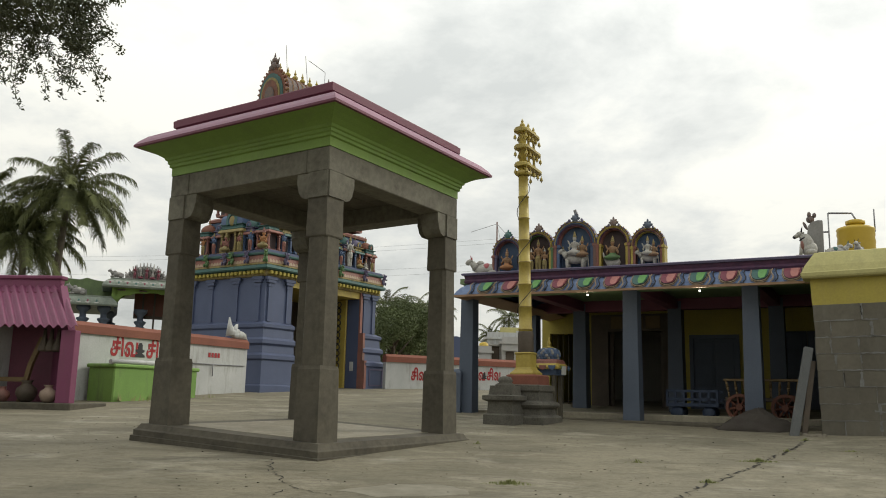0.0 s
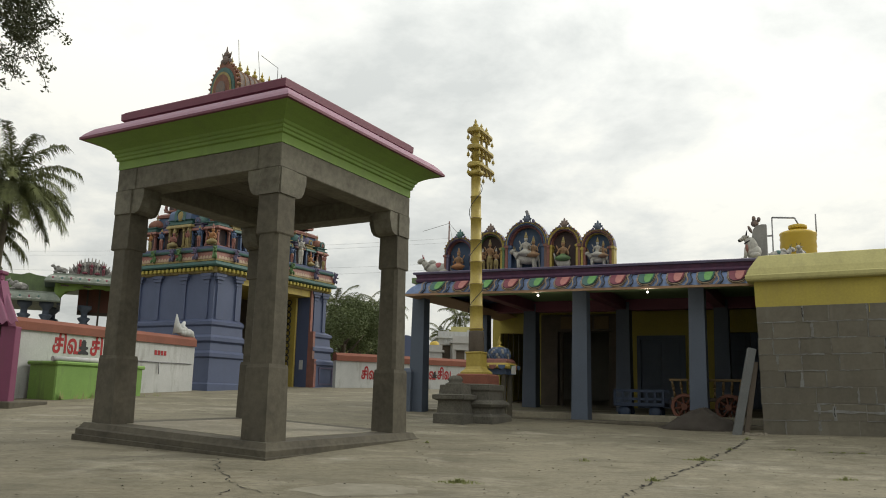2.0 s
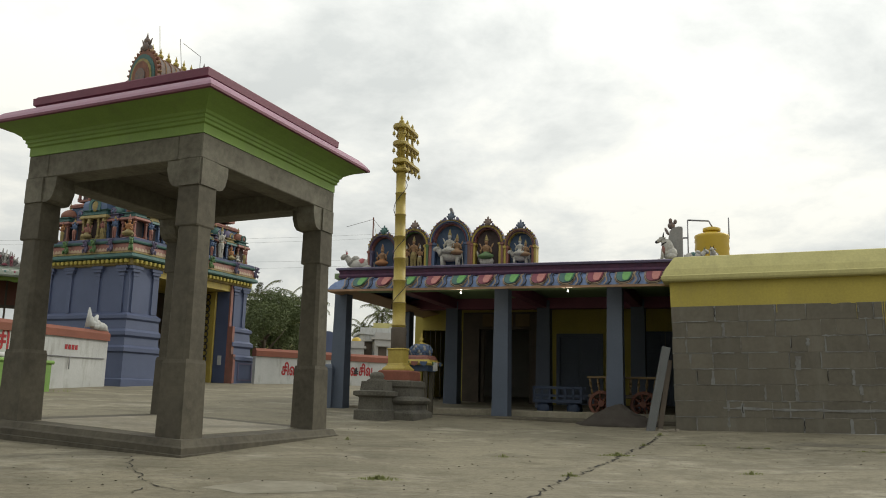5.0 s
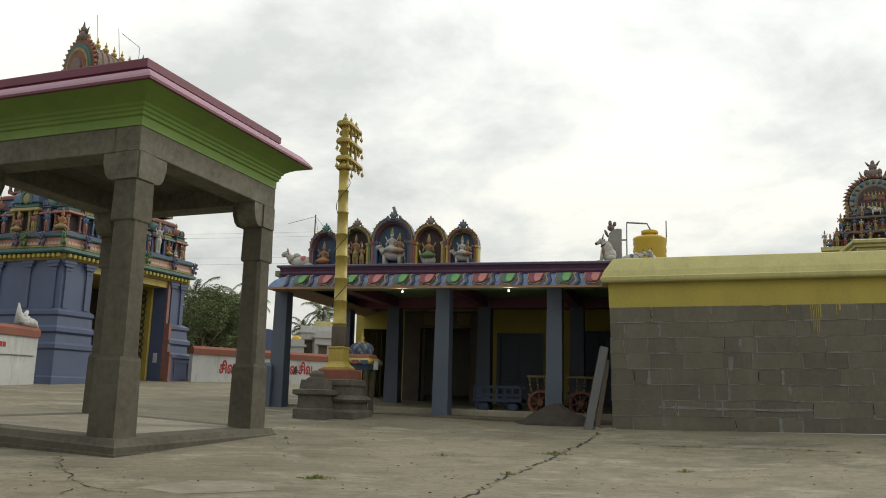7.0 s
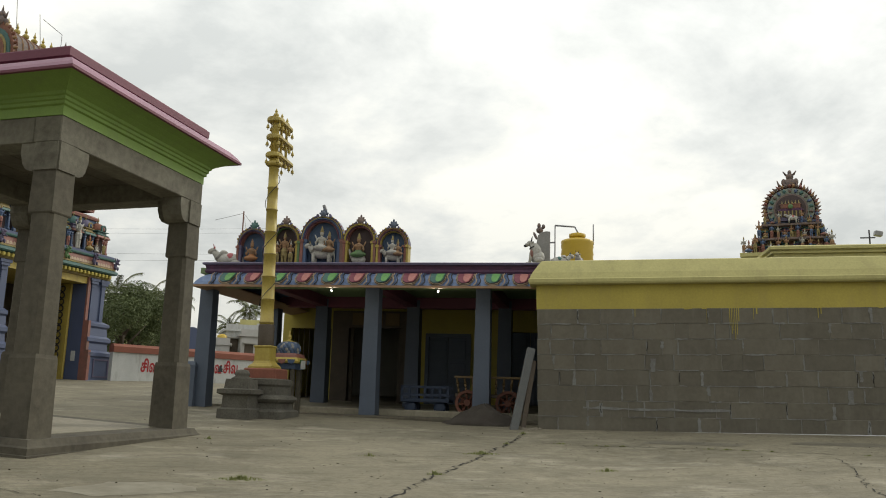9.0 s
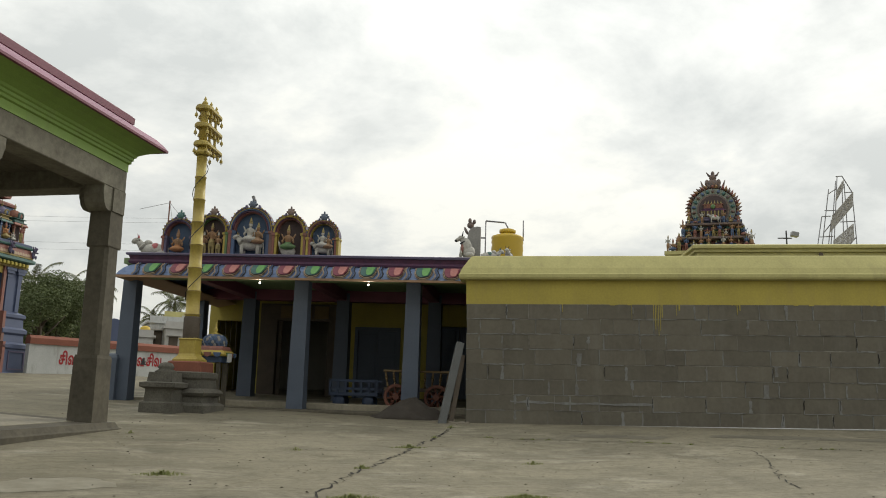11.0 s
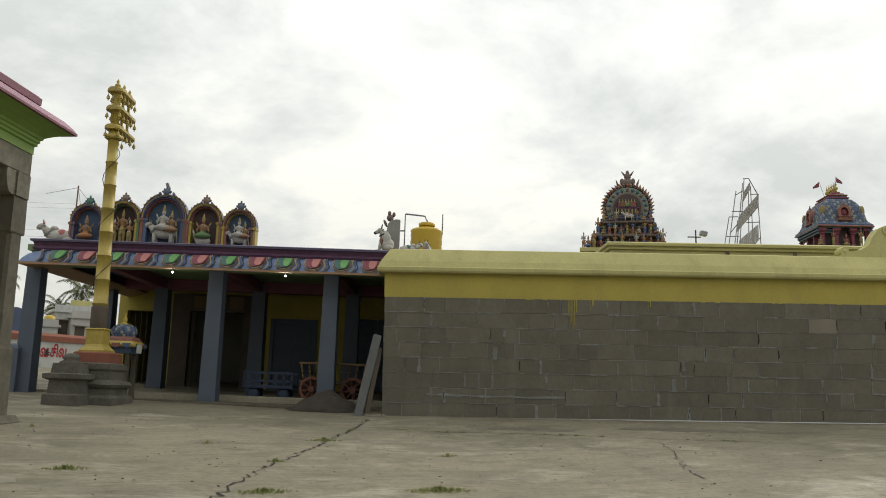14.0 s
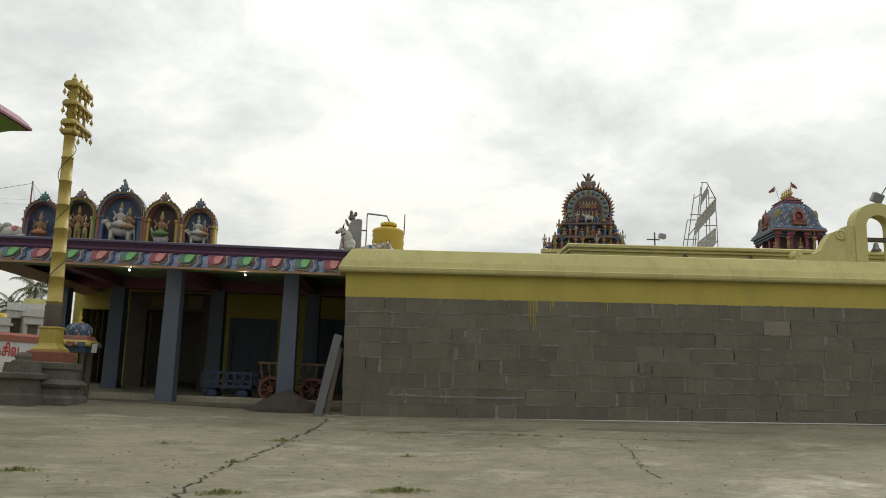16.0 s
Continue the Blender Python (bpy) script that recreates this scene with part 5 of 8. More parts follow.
def mini_shrine(x, y, w, z0, h, cols, wide=False, parent=None, turn=0.0):
    """A small stucco pavilion facing its own -y: solid core coloured dark as a shaded recess, posts, curved eave, neck,
    domed or barrel roof, dormer and finial.
    """
    m = pose(x, y, z0, 0, 0, turn)
    d = w if not wide else w * 0.62
    a, c = w / 2, d / 2
    posts, eave, roof, trim = cols
    bm = B()
    # solid block whose dark colour stands for the shade between the posts
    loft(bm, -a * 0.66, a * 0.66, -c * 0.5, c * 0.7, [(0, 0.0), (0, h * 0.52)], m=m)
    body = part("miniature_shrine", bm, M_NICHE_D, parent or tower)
    bm = B()
    loft(bm, -a, a, -c, c, [(0.0, 0.0), (0.0, h * 0.035), (-0.02, h * 0.05)], m=m)
    part("base", bm, eave, body)
    r = 0.036 + 0.01 * w
    for sx in (-0.88, -0.36, 0.36, 0.88) if wide else (-0.84, 0.84):
        for sy in (-0.84, 0.84):
            bm = B()
            loft(bm, sx * a, sx * a, sy * c, sy * c, [(r * 1.3, h * 0.045), (r * 1.3, h * 0.09), (r * 0.85, h * 0.11), (r * 0.8, h * 0.4), (r * 1.3, h * 0.42), (r * 0.9, h * 0.45), (r * 1.6, h * 0.5)], m=m)
            part("post", bm, posts, body)
    bm = B()
    loft(bm, -a, a, -c, c, [(-0.02, h * 0.5), (0.05, h * 0.495), (0.06, h * 0.51), (0.05, h * 0.535), (0.02, h * 0.57), (-0.01, h * 0.58)], m=m)
    part("eave", bm, eave, body)
    bm = B()
    loft(bm, -a, a, -c, c, [(-0.02, h * 0.57), (0.02, h * 0.585), (0.02, h * 0.605), (-0.05, h * 0.62), (-0.06, h * 0.68), (0.0, h * 0.69), (0.0, h * 0.71)], m=m)
    part("neck", bm, trim, body)
    bm = B()
    if wide:
        n = 12
        sec = [(c * 1.02 * math.cos(math.pi * k / n) * (1 + 0.12 * math.sin(2 * math.pi * k / n) ** 2), h * (0.7 + 0.27 * math.sin(math.pi * k / n) ** 0.8)) for k in range(n + 1)]
        rings(bm, [[(xx, yy, zz) for yy, zz in sec] for xx in (-a * 0.97, a * 0.97)], m=m)
        part("barrel_roof", bm, roof, body)
    else:
        lathe(bm, [(a * 0.8, h * 0.7), (a * 0.98, h * 0.72), (a * 1.0, h * 0.77), (a * 0.93, h * 0.84), (a * 0.72, h * 0.9), (a * 0.4, h * 0.945), (0.05, h * 0.96)], 12, m=m)
        part("dome", bm, roof, body)
    for k in ((-1, 0, 1) if wide else (0,)):
        bm = B()
        lathe(bm, [(0.03, 0), (0.05, 0.02), (0.02, 0.04), (0.055, 0.08), (0.045, 0.12), (0.015, 0.15), (0.025, 0.18), (0.004, 0.25)], 8, m=m @ pose(k * a * 0.6, 0, h * 0.955))
        part("finial", bm, M_OLIVE, body)
    bm = B()
    q = a * (0.42 if not wide else 0.5)
    bow(bm, [(px, pz + h * 0.78) for px, pz in arc(0, 0, q, q * 1.15, 215, -35, 12)], [(px, pz + h * 0.78) for px, pz in arc(0, 0, q * 0.6, q * 0.7, 215, -35, 12)], -c * 1.06, -c * 0.7)
    bm.transform(m)
    part("dormer_arch", bm, trim, body)
    bm = B()
    ball(bm, (0, -c * 0.95, h * 0.78), (q * 0.6, 0.04, q * 0.7), 0, 8, m)
    part("dormer_face", bm, posts, body)


PAL = [M_SALMON, M_P_BLUE, M_LILAC, M_GOLD, M_P_TEAL, M_P_ROSE, M_BLUE, M_ORANGE]


SETS = [(M_SALMON, M_SALMON, M_TERRA, M_P_TEAL), (M_P_BLUE, M_P_TEAL, M_LILAC, M_OLIVE), (M_OLIVE, M_OLIVE, M_P_BLUE, M_P_TEAL), (M_P_BLUE, M_SALMON, M_P_TEAL, M_LILAC), (M_OLIVE, M_P_TEAL, M_TERRA, M_SALMON)]


def storey(x0, x1, y0, y1, z0, h, n, m, seed):
    bm = B()
    loft(bm, x0 + 0.33, x1 - 0.33, y0 + 0.33, y1 - 0.33, [(0, z0), (0, z0 + h), (-0.2, z0 + h + 0.02)])
    part("storey_core", bm, M_NICHE, tower)
    k = seed
    for i in range(n):
        x = x0 + 0.3 + (x1 - x0 - 0.6) * i / (n - 1)
        mid = i == n // 2
        c = SETS[0] if i in (0, n - 1) else SETS[2] if mid else SETS[(1, 3)[(i + seed) % 2]]
        for y in (y0 + 0.3, y1 - 0.3):
            mini_shrine(x, y, 0.6 if i in (0, n - 1) else 1.0 if mid else 0.5, z0, h * (1.22 if mid else 1.0), c, mid, turn=0 if y < (y0 + y1) / 2 else 180)
    for j in range(1, m - 1):
        y = y0 + 0.3 + (y1 - y0 - 0.6) * j / (m - 1)
        mid = j == m // 2 and m % 2 == 1
        for x in (x0 + 0.3, x1 - 0.3):
            mini_shrine(x, y, 1.1 if mid else 0.5, z0, h * (1.2 if mid else 1.0), SETS[2] if mid else SETS[(1, 3)[j % 2]], mid, turn=-90 if x < (x0 + x1) / 2 else 90)
    bm = B()
    loft(bm, x0 + 0.3, x1 - 0.3, y0 + 0.3, y1 - 0.3, [(-0.1, z0 + h), (0.02, z0 + h + 0.02), (0.04, z0 + h + 0.1), (-0.08, z0 + h + 0.18)])
    part("storey_cornice", bm, (M_P_TEAL, M_SALMON, M_LILAC)[seed % 3], tower)


storey(0.15, GX - 0.15, 0.1, GY - 0.1, 6.2, 1.25, 9, 5, 1)
storey(0.7, GX - 0.7, 0.4, GY - 0.4, 7.75, 1.3, 5, 4, 4)
storey(1.15, GX - 1.15, 0.7, GY - 0.7, 9.25, 1.2, 5, 3, 2)
storey(1.5, GX - 1.5, 0.95, GY - 0.95, 10.65, 1.0, 3, 3, 7)


def sala(m, L, D, H, parent, n_fin, cols, ribs=True):
    """Barrel-vaulted crown along x with flaming gable ends and a row of finials."""
    bm = B()
    loft(bm, -L / 2, L / 2, -D / 2, D / 2, [(0.02, -0.35), (0.02, -0.05), (0.12, -0.02), (0.12, 0.05), (0.0, 0.08)], m=m)
    part("crown_neck", bm, cols[2], parent)
    bm = B()
    n = 14
    sec = [(D / 2 * 1.08 * math.cos(math.pi * k / n) * (1.0 + 0.12 * math.sin(2 * math.pi * k / n) ** 2), 0.05 + H * math.sin(math.pi * k / n) ** 0.85) for k in range(n + 1)]
    rings(bm, [[(x, y, z) for y, z in sec] for x in (-L / 2, L / 2)], m=m)
    bmesh.ops.recalc_face_normals(bm, faces=bm.faces)
    part("vault", bm, cols[0], parent)
    if ribs:
        for k in range(11):
            x = -L / 2 + 0.1 + (L - 0.2) * k / 10
            bm = B()
            prev = None
            for y, z in sec:
                p = m @ Vector((x, y * 1.01, z * 1.01))
                if prev is not None:
                    rod(bm, prev, p, 0.03, seg=4)
                prev = p
            part("vault_rib", bm, cols[1] if k % 2 else cols[3], parent)
    for s in (-1, 1):
        for k, (r, t, mt) in enumerate(((1.2, 0.1, cols[3]), (1.02, 0.16, M_P_TEAL), (0.82, 0.2, M_OLIVE), (0.7, 0.22, cols[3]), (0.4, 0.26, cols[0]))):
            bm = B()
            pts = [(D / 2 * r * math.cos(a), 0.05 + H * r * 0.92 * max(0.0, math.sin(a)) if math.sin(a) >= 0 else 0.05 + 0.3 * math.sin(a) * r) for a in [2 * math.pi * q / 22 for q in range(22)]]
            extrude_outline(bm, pts, -t / 2, t / 2, m=m @ Matrix.Translation((s * (L / 2 + t / 2 + 0.01), 0, 0)) @ pose(0, 0, 0, 0, 0, 90))
            bmesh.ops.recalc_face_normals(bm, faces=bm.faces)
            part("gable_disc", bm, mt, parent)
        for k in range(21):
            a = math.pi * (k + 0.5) / 21 * 1.16 - 0.25
            bm = B()
            ball(bm, (s * (L / 2 + 0.05), D / 2 * 1.26 * math.cos(a), 0.05 + H * 1.13 * math.sin(a)), (0.07, 0.055, 0.1), 0, 6, m=m, rot=(math.degrees(a) - 90, 0, 0))
            part("flame", bm, (cols[1], cols[3])[k % 2], parent)
        bm = B()
        ball(bm, (s * (L / 2 + 0.05), 0, H * 1.3), (0.14, 0.17, 0.2), 0, 8, m=m)
        ball(bm, (s * (L / 2 + 0.05), 0, H * 1.3 + 0.24), (0.1, 0.13, 0.13), 0, 8, m=m)
        rod(bm, m @ Vector((s * (L / 2 + 0.05), 0, H * 1.3 + 0.3)), m @ Vector((s * (L / 2 + 0.05), 0, H * 1.3 + 0.56)), 0.06, 0.008, 6)
        for q in (-1, 1):
            rod(bm, m @ Vector((s * (L / 2 + 0.05), q * 0.12, H * 1.3 + 0.1)), m @ Vector((s * (L / 2 + 0.05), q * 0.24, H * 1.3 + 0.32)), 0.06, 0.012, 6)
            ball(bm, (s * (L / 2 + 0.05), q * 0.2, H * 1.25), (0.07, 0.08, 0.12), 0, 6, m=m)
        part("lion_crest", bm, M_CREST, parent)
    for k in range(n_fin):
        x = -L / 2 + 0.25 + (L - 0.5) * k / (n_fin - 1)
        bm = B()
        lathe(bm, [(0.05, 0.0), (0.04, 0.07), (0.11, 0.14), (0.12, 0.2), (0.05, 0.27), (0.03, 0.3), (0.06, 0.34), (0.03, 0.4), (0.005, 0.52)], 8, m=m @ pose(x, 0, H + 0.03))
        part("kalasam_finial", bm, M_GOLD, parent, "gilded pot finial")


sala(pose(3.05, 1.65, 12.3), 3.0, 1.15, 0.98, tower, 7, [M_CREST, M_SKIN, M_SHRINE, M_TERRA])
bm = B()
rod(bm, (2.2, 1.65, 13.4), (2.0, 1.6, 14.6), 0.012, seg=5)
rod(bm, (3.3, 1.6, 13.4), (3.0, 1.5, 14.5), 0.012, seg=5)
rod(bm, (4.3, 1.6, 13.4), (4.3, 1.6, 14.3), 0.012, seg=5)
for a, b in (((3.3, 1.6, 14.45), (4.3, 1.6, 14.3)), ((4.3, 1.6, 14.3), (4.3, 1.6, 14.0))):
    rod(bm, a, b, 0.012, seg=5)
part("lightning_rod", bm, M_STEEL, tower)
for k, (x, y, h, seat, sl) in enumerate(((-0.06, 0.12, 1.15, True, 1), (-0.06, 1.95, 1.1, True, 2), (1.6, -0.05, 0.8, True, 1), (3.1, -0.05, 1.1, True, 2), (4.35, -0.05, 1.2, False, 0), (4.95, -0.05, 0.95, True, 1), (2.2, -0.05, 0.8, False, 2), (5.35, -0.05, 0.6, True, 0), (-0.06, 0.75, 0.75, False, 3), (-0.06, 1.3, 0.7, False, 2), (-0.06, 2.55, 0.75, False, 3), (-0.06, 3.1, 0.7, False, 1), (0.75, -0.05, 0.75, False, 3), (3.85, -0.05, 0.7, False, 3), (5.75, -0.05, 0.7, False, 2))):
    bm = B()
    figure(bm, 0, 0, 0, h, (0, 1, 2), seated=seat)
    solo("tower_statue", bm, ([M_OFFWHITE, M_OFFWHITE, M_OLIVE], [M_ORANGE, M_OLIVE, M_SALMON], [M_SALMON, M_OLIVE, M_OLIVE], [M_P_BLUE, M_SALMON, M_OLIVE])[sl], GP @ pose(x, y, 6.205, 0, 0, 0 if x > 0.1 else -90), "painted stucco guardian statue on the tower ledge", "statue", "statues on the tower")

# ---- compound walls ----
def compound_wall(name, p, q, z0a, z0b, zt, label):
    a, b = Vector(p), Vector(q)
    L = (b - a).length
    yaw = math.degrees(math.atan2(b.y - a.y, b.x - a.x))
    m = pose(a.x, a.y, 0, 0, 0, yaw)
    ob = thing(name, m, label, "wall", kind="structure")
    bm = B()
    box(bm, 0, L, 0, 0.25, 0.6, zt - 0.3)
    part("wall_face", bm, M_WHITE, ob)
    bm = B()
    rings(bm, [[(x, -0.06, zt - 0.305), (x, 0.31, zt - 0.305), (x, 0.31, zt - 0.1), (x, 0.2, zt), (x, 0.05, zt), (x, -0.06, zt - 0.1)] for x in (-0.01, L + 0.01)])
    bmesh.ops.recalc_face_normals(bm, faces=bm.faces)
    part("coping", bm, M_RED, ob, "brick-red painted coping")
    return ob, m


WD = Vector((2.98, 6.2)).normalized()
p0 = Vector((-9.24, 21.5)) - WD * 9
cw1, WLM = compound_wall("compound_wall", p0, Vector((-9.24, 21.5)) + WD * 6.85, 1, 1, 3.08, "white limewashed compound wall with red coping and lettering")
cw2, WRM = compound_wall("compound_wall", (-2.1, 32.97), (-2.18 + 5.28 * 5, 32.93 + 2.94 * 5), 1, 1, 2.99, "white limewashed compound wall with red coping and lettering")


def letters(text, m, size, mt, parent, narrow):
    cu = bpy.data.curves.new("lettering", "FONT")
    cu.body, cu.size, cu.extrude, cu.offset = text, size, 0.004, 0.018
    cu.materials.append(mt)
    ob = new("lettering", cu)
    ob.parent = parent
    ob.matrix_local = m @ Matrix.Diagonal((narrow, 1, 1, 1))
    return ob


def emblem(x, z, s, parent):
    bm = B()
    extrude_outline(bm, [(x + a * s, z + b * s) for a, b in ((-0.5, 0), (0.5, 0), (0.5, 0.14), (0.2, 0.3), (0.45, 0.42), (0.45, 0.55), (0.22, 0.6), (0.22, 0.9), (0.1, 1.08), (-0.1, 1.08), (-0.22, 0.9), (-0.22, 0.6), (-0.45, 0.55), (-0.45, 0.42), (-0.2, 0.3), (-0.5, 0.14))], -0.014, -0.006)
    part("painted_emblem", bm, M_BLACK, parent, "black painted emblem")


TA = "\u0b9a\u0bbf\u0bb5"
for x in (10.17, 11.45):
    letters(TA, pose(x, -0.006, 2.28, 90, 0, 0), 0.66, M_REDTEXT, cw1, 0.74)
emblem(11.22, 2.27, 0.36, cw1)
for x in (1.1, 3.86, 4.6):
    letters(TA, pose(x, -0.006, 2.0 + 0.03 * x, 90, 0, 0), 0.56, M_REDTEXT, cw2, 0.6)
for x in (1.74, 4.47):
    emblem(x, 2.03 + 0.03 * x, 0.24, cw2)
bm = B()
for k in range(4):
    box(bm, 14.0 + k * 0.14, 14.1 + k * 0.14, -0.012, -0.006, 2.42, 2.56)
part("small_marks", bm, M_REDTEXT, cw1)
bm = B()
rod(bm, (13.0, -0.03, 2.2), (15.7, -0.03, 2.22), 0.015, seg=6)
rod(bm, (14.2, -0.04, 2.2), (14.2, -0.04, 1.85), 0.015, seg=6)
part("water_pipe", bm, M_STEEL, cw1)
# white sacking left on the coping by the tower
bm = B()
for c, r in (((0.1, 0, 0.12), (0.42, 0.16, 0.13)), ((-0.26, 0, 0.26), (0.13, 0.12, 0.2)), ((-0.1, 0.0, 0.2), (0.25, 0.14, 0.13)), ((0.25, 0.03, 0.08), (0.35, 0.14, 0.1))):
    ball(bm, c, r, 0, 9)
rod(bm, (-0.26, 0, 0.1), (-0.36, 0, 0.66), 0.17, 0.02, 8)
rod(bm, (-0.1, 0, 0.2), (0.05, 0.02, 0.45), 0.13, 0.03, 8)
for v in bm.verts:
    v.co += Vector(noise.noise_vector(v.co * 5)) * 0.07
solo("white_sack", bm, M_WHITE, WLM @ pose(15.35, 0.1, 3.06), "crumpled white sacking on the red coping", "sack")

# green cistern before the wall
cis = thing("green_cistern", pose(-8.14, 21.42, 0, 0, 0, 64), "low bright green cement water cistern", "cistern")
bm = B()
box(bm, 0, 3.0, 0, 0.9, 0.9, 1.94, bev=0.03)
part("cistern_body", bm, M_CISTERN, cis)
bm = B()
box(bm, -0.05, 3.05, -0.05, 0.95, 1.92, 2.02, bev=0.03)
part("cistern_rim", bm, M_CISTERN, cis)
bm = B()
rod(bm, (-0.1, 0.05, 2.07), (1.7, 0.05, 2.09), 0.06, seg=10)
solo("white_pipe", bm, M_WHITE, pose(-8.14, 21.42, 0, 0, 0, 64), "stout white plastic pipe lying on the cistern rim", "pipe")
bm = B()
for k in range(60):
    a, r = random.uniform(0, 6.28), random.uniform(0, 1)
    x, y = 1.5 + random.uniform(-1.6, 3.2), -0.25 + random.uniform(-0.2, 0.25)
    h = random.uniform(0.05, 0.22)
    v = [bm.verts.new(p) for p in ((x - 0.04, y, 1.1), (x + 0.04, y + 0.02, 1.1), (x + random.uniform(-0.08, 0.08), y, 1.12 + h))]
    bm.faces.new(v)
solo("weed_patch", bm, M_GRASS, pose(-8.05, 21.6, 0, 0, 0, 64), "weeds at the foot of the cistern", "weeds", kind="stuff")

# ---- pink shed ----
SH = pose(-7.85, 18.4, 0, 0, 0, -5)
shed = thing("pink_shed", SH, "small pink shed with a corrugated sheet roof", "shed")


def pink_shed():
    def corr(x, u):
        y, z = -0.12 + 1.75 * u, 2.68 + 1.12 * u
        return Vector((x - 1.4 * u, y, z + 0.035 * math.cos(x * 2 * math.pi / 0.2)))
    bm = B()
    n = 260
    cols = [[bm.verts.new(corr(-5.0 + 5.05 * i / n, u) + Vector((0, 0, t))) for u, t in ((0, 0), (1, 0), (1, 0.012), (0, 0.012))] for i in range(n + 1)]
    for a, b in zip(cols, cols[1:]):
        for k in range(4):
            bm.faces.new((a[k], a[(k + 1) % 4], b[(k + 1) % 4], b[k]))
    bmesh.ops.recalc_face_normals(bm, faces=bm.faces)
    part("corrugated_roof", bm, M_PINK, shed, "pink corrugated roof sheet")
    bm = B()
    box(bm, -5, -1.38, 1.55, 1.75, 3.55, 3.98, bev=0.02)
    box(bm, -5, -1.33, 1.5, 1.8, 3.93, 4.02, bev=0.02)
    part("ridge_wall", bm, M_PINK, shed)
    bm = B()
    extrude_outline(bm, [(0.1, 0.95), (1.9, 0.95), (1.9, 3.7), (1.7, 3.75), (0.1, 2.62)], -0.05, 0.1, m=pose(-0.1, 0, 0, 0, 0, 128))
    part("side_wall", bm, M_PINK, shed)
    bm = B()
    box(bm, -0.38, -0.06, 0.0, 0.24, 0.95, 2.62, bev=0.01)
    part("corner_post", bm, M_PINK, shed)
    bm = B()
    box(bm, -5, -1.1, 1.3, 1.4, 0.95, 3.6)
    part("back_wall", bm, M_MAROON, shed)
    bm = B()
    box(bm, -5, 0.05, -0.15, 1.5, 0.6, 1.06, bev=0.02)
    part("floor_step", bm, M_GRANITE, shed)
    bm = B()
    extrude_outline(bm, [(-1.6, 1.06), (-1.5, 1.06), (-1.32, 1.9), (-1.1, 2.5), (-1.2, 2.5), (-1.42, 1.9)], 0.6, 0.7)
    box(bm, -3, -1.45, 0.6, 0.7, 1.5, 1.6)
    part("bench_rail", bm, M_OCHRE_D, shed, "ochre curved bench end")


pink_shed()


def pot(x, y, s, mt, label):
    bm = B()
    lathe(bm, [(0.08, 0), (0.14, 0.04), (0.2, 0.16), (0.18, 0.26), (0.09, 0.33), (0.08, 0.37), (0.12, 0.41), (0.1, 0.41)], 18)
    for v in bm.verts:
        v.co *= s
    solo("water_pot", bm, mt, SH @ pose(x, y, 1.06), label, "pot", "pots in the shed")


pot(-0.62, 0.15, 0.92, M_CLAY, "pale clay water pot on the shed step")
pot(-1.35, 0.55, 1.15, M_WOOD, "dark brass water pot inside the shed")
pot(-1.75, 0.3, 0.8, M_SALMON, "reddish clay pot on the shed floor")
bm = B()
for k in range(3):
    lathe(bm, [(0.12, 0), (0.13, 0.05), (0.05, 0.3), (0.03, 0.5)], 10, m=pose(-0.65 - k * 0.16, 0.4, 2.62 - 0.45))
solo("hanging_lamp", bm, M_WOOD, SH, "dark hanging bell lamps under the shed roof", "lamp")

# ---- far shrine roofs beyond the wall ----
fs = thing("far_shrine", pose(-16.4, 36.4, 0.22, 0, 0, 21), "far shrine with grey-green scalloped eaves and stucco crest", "shrine")


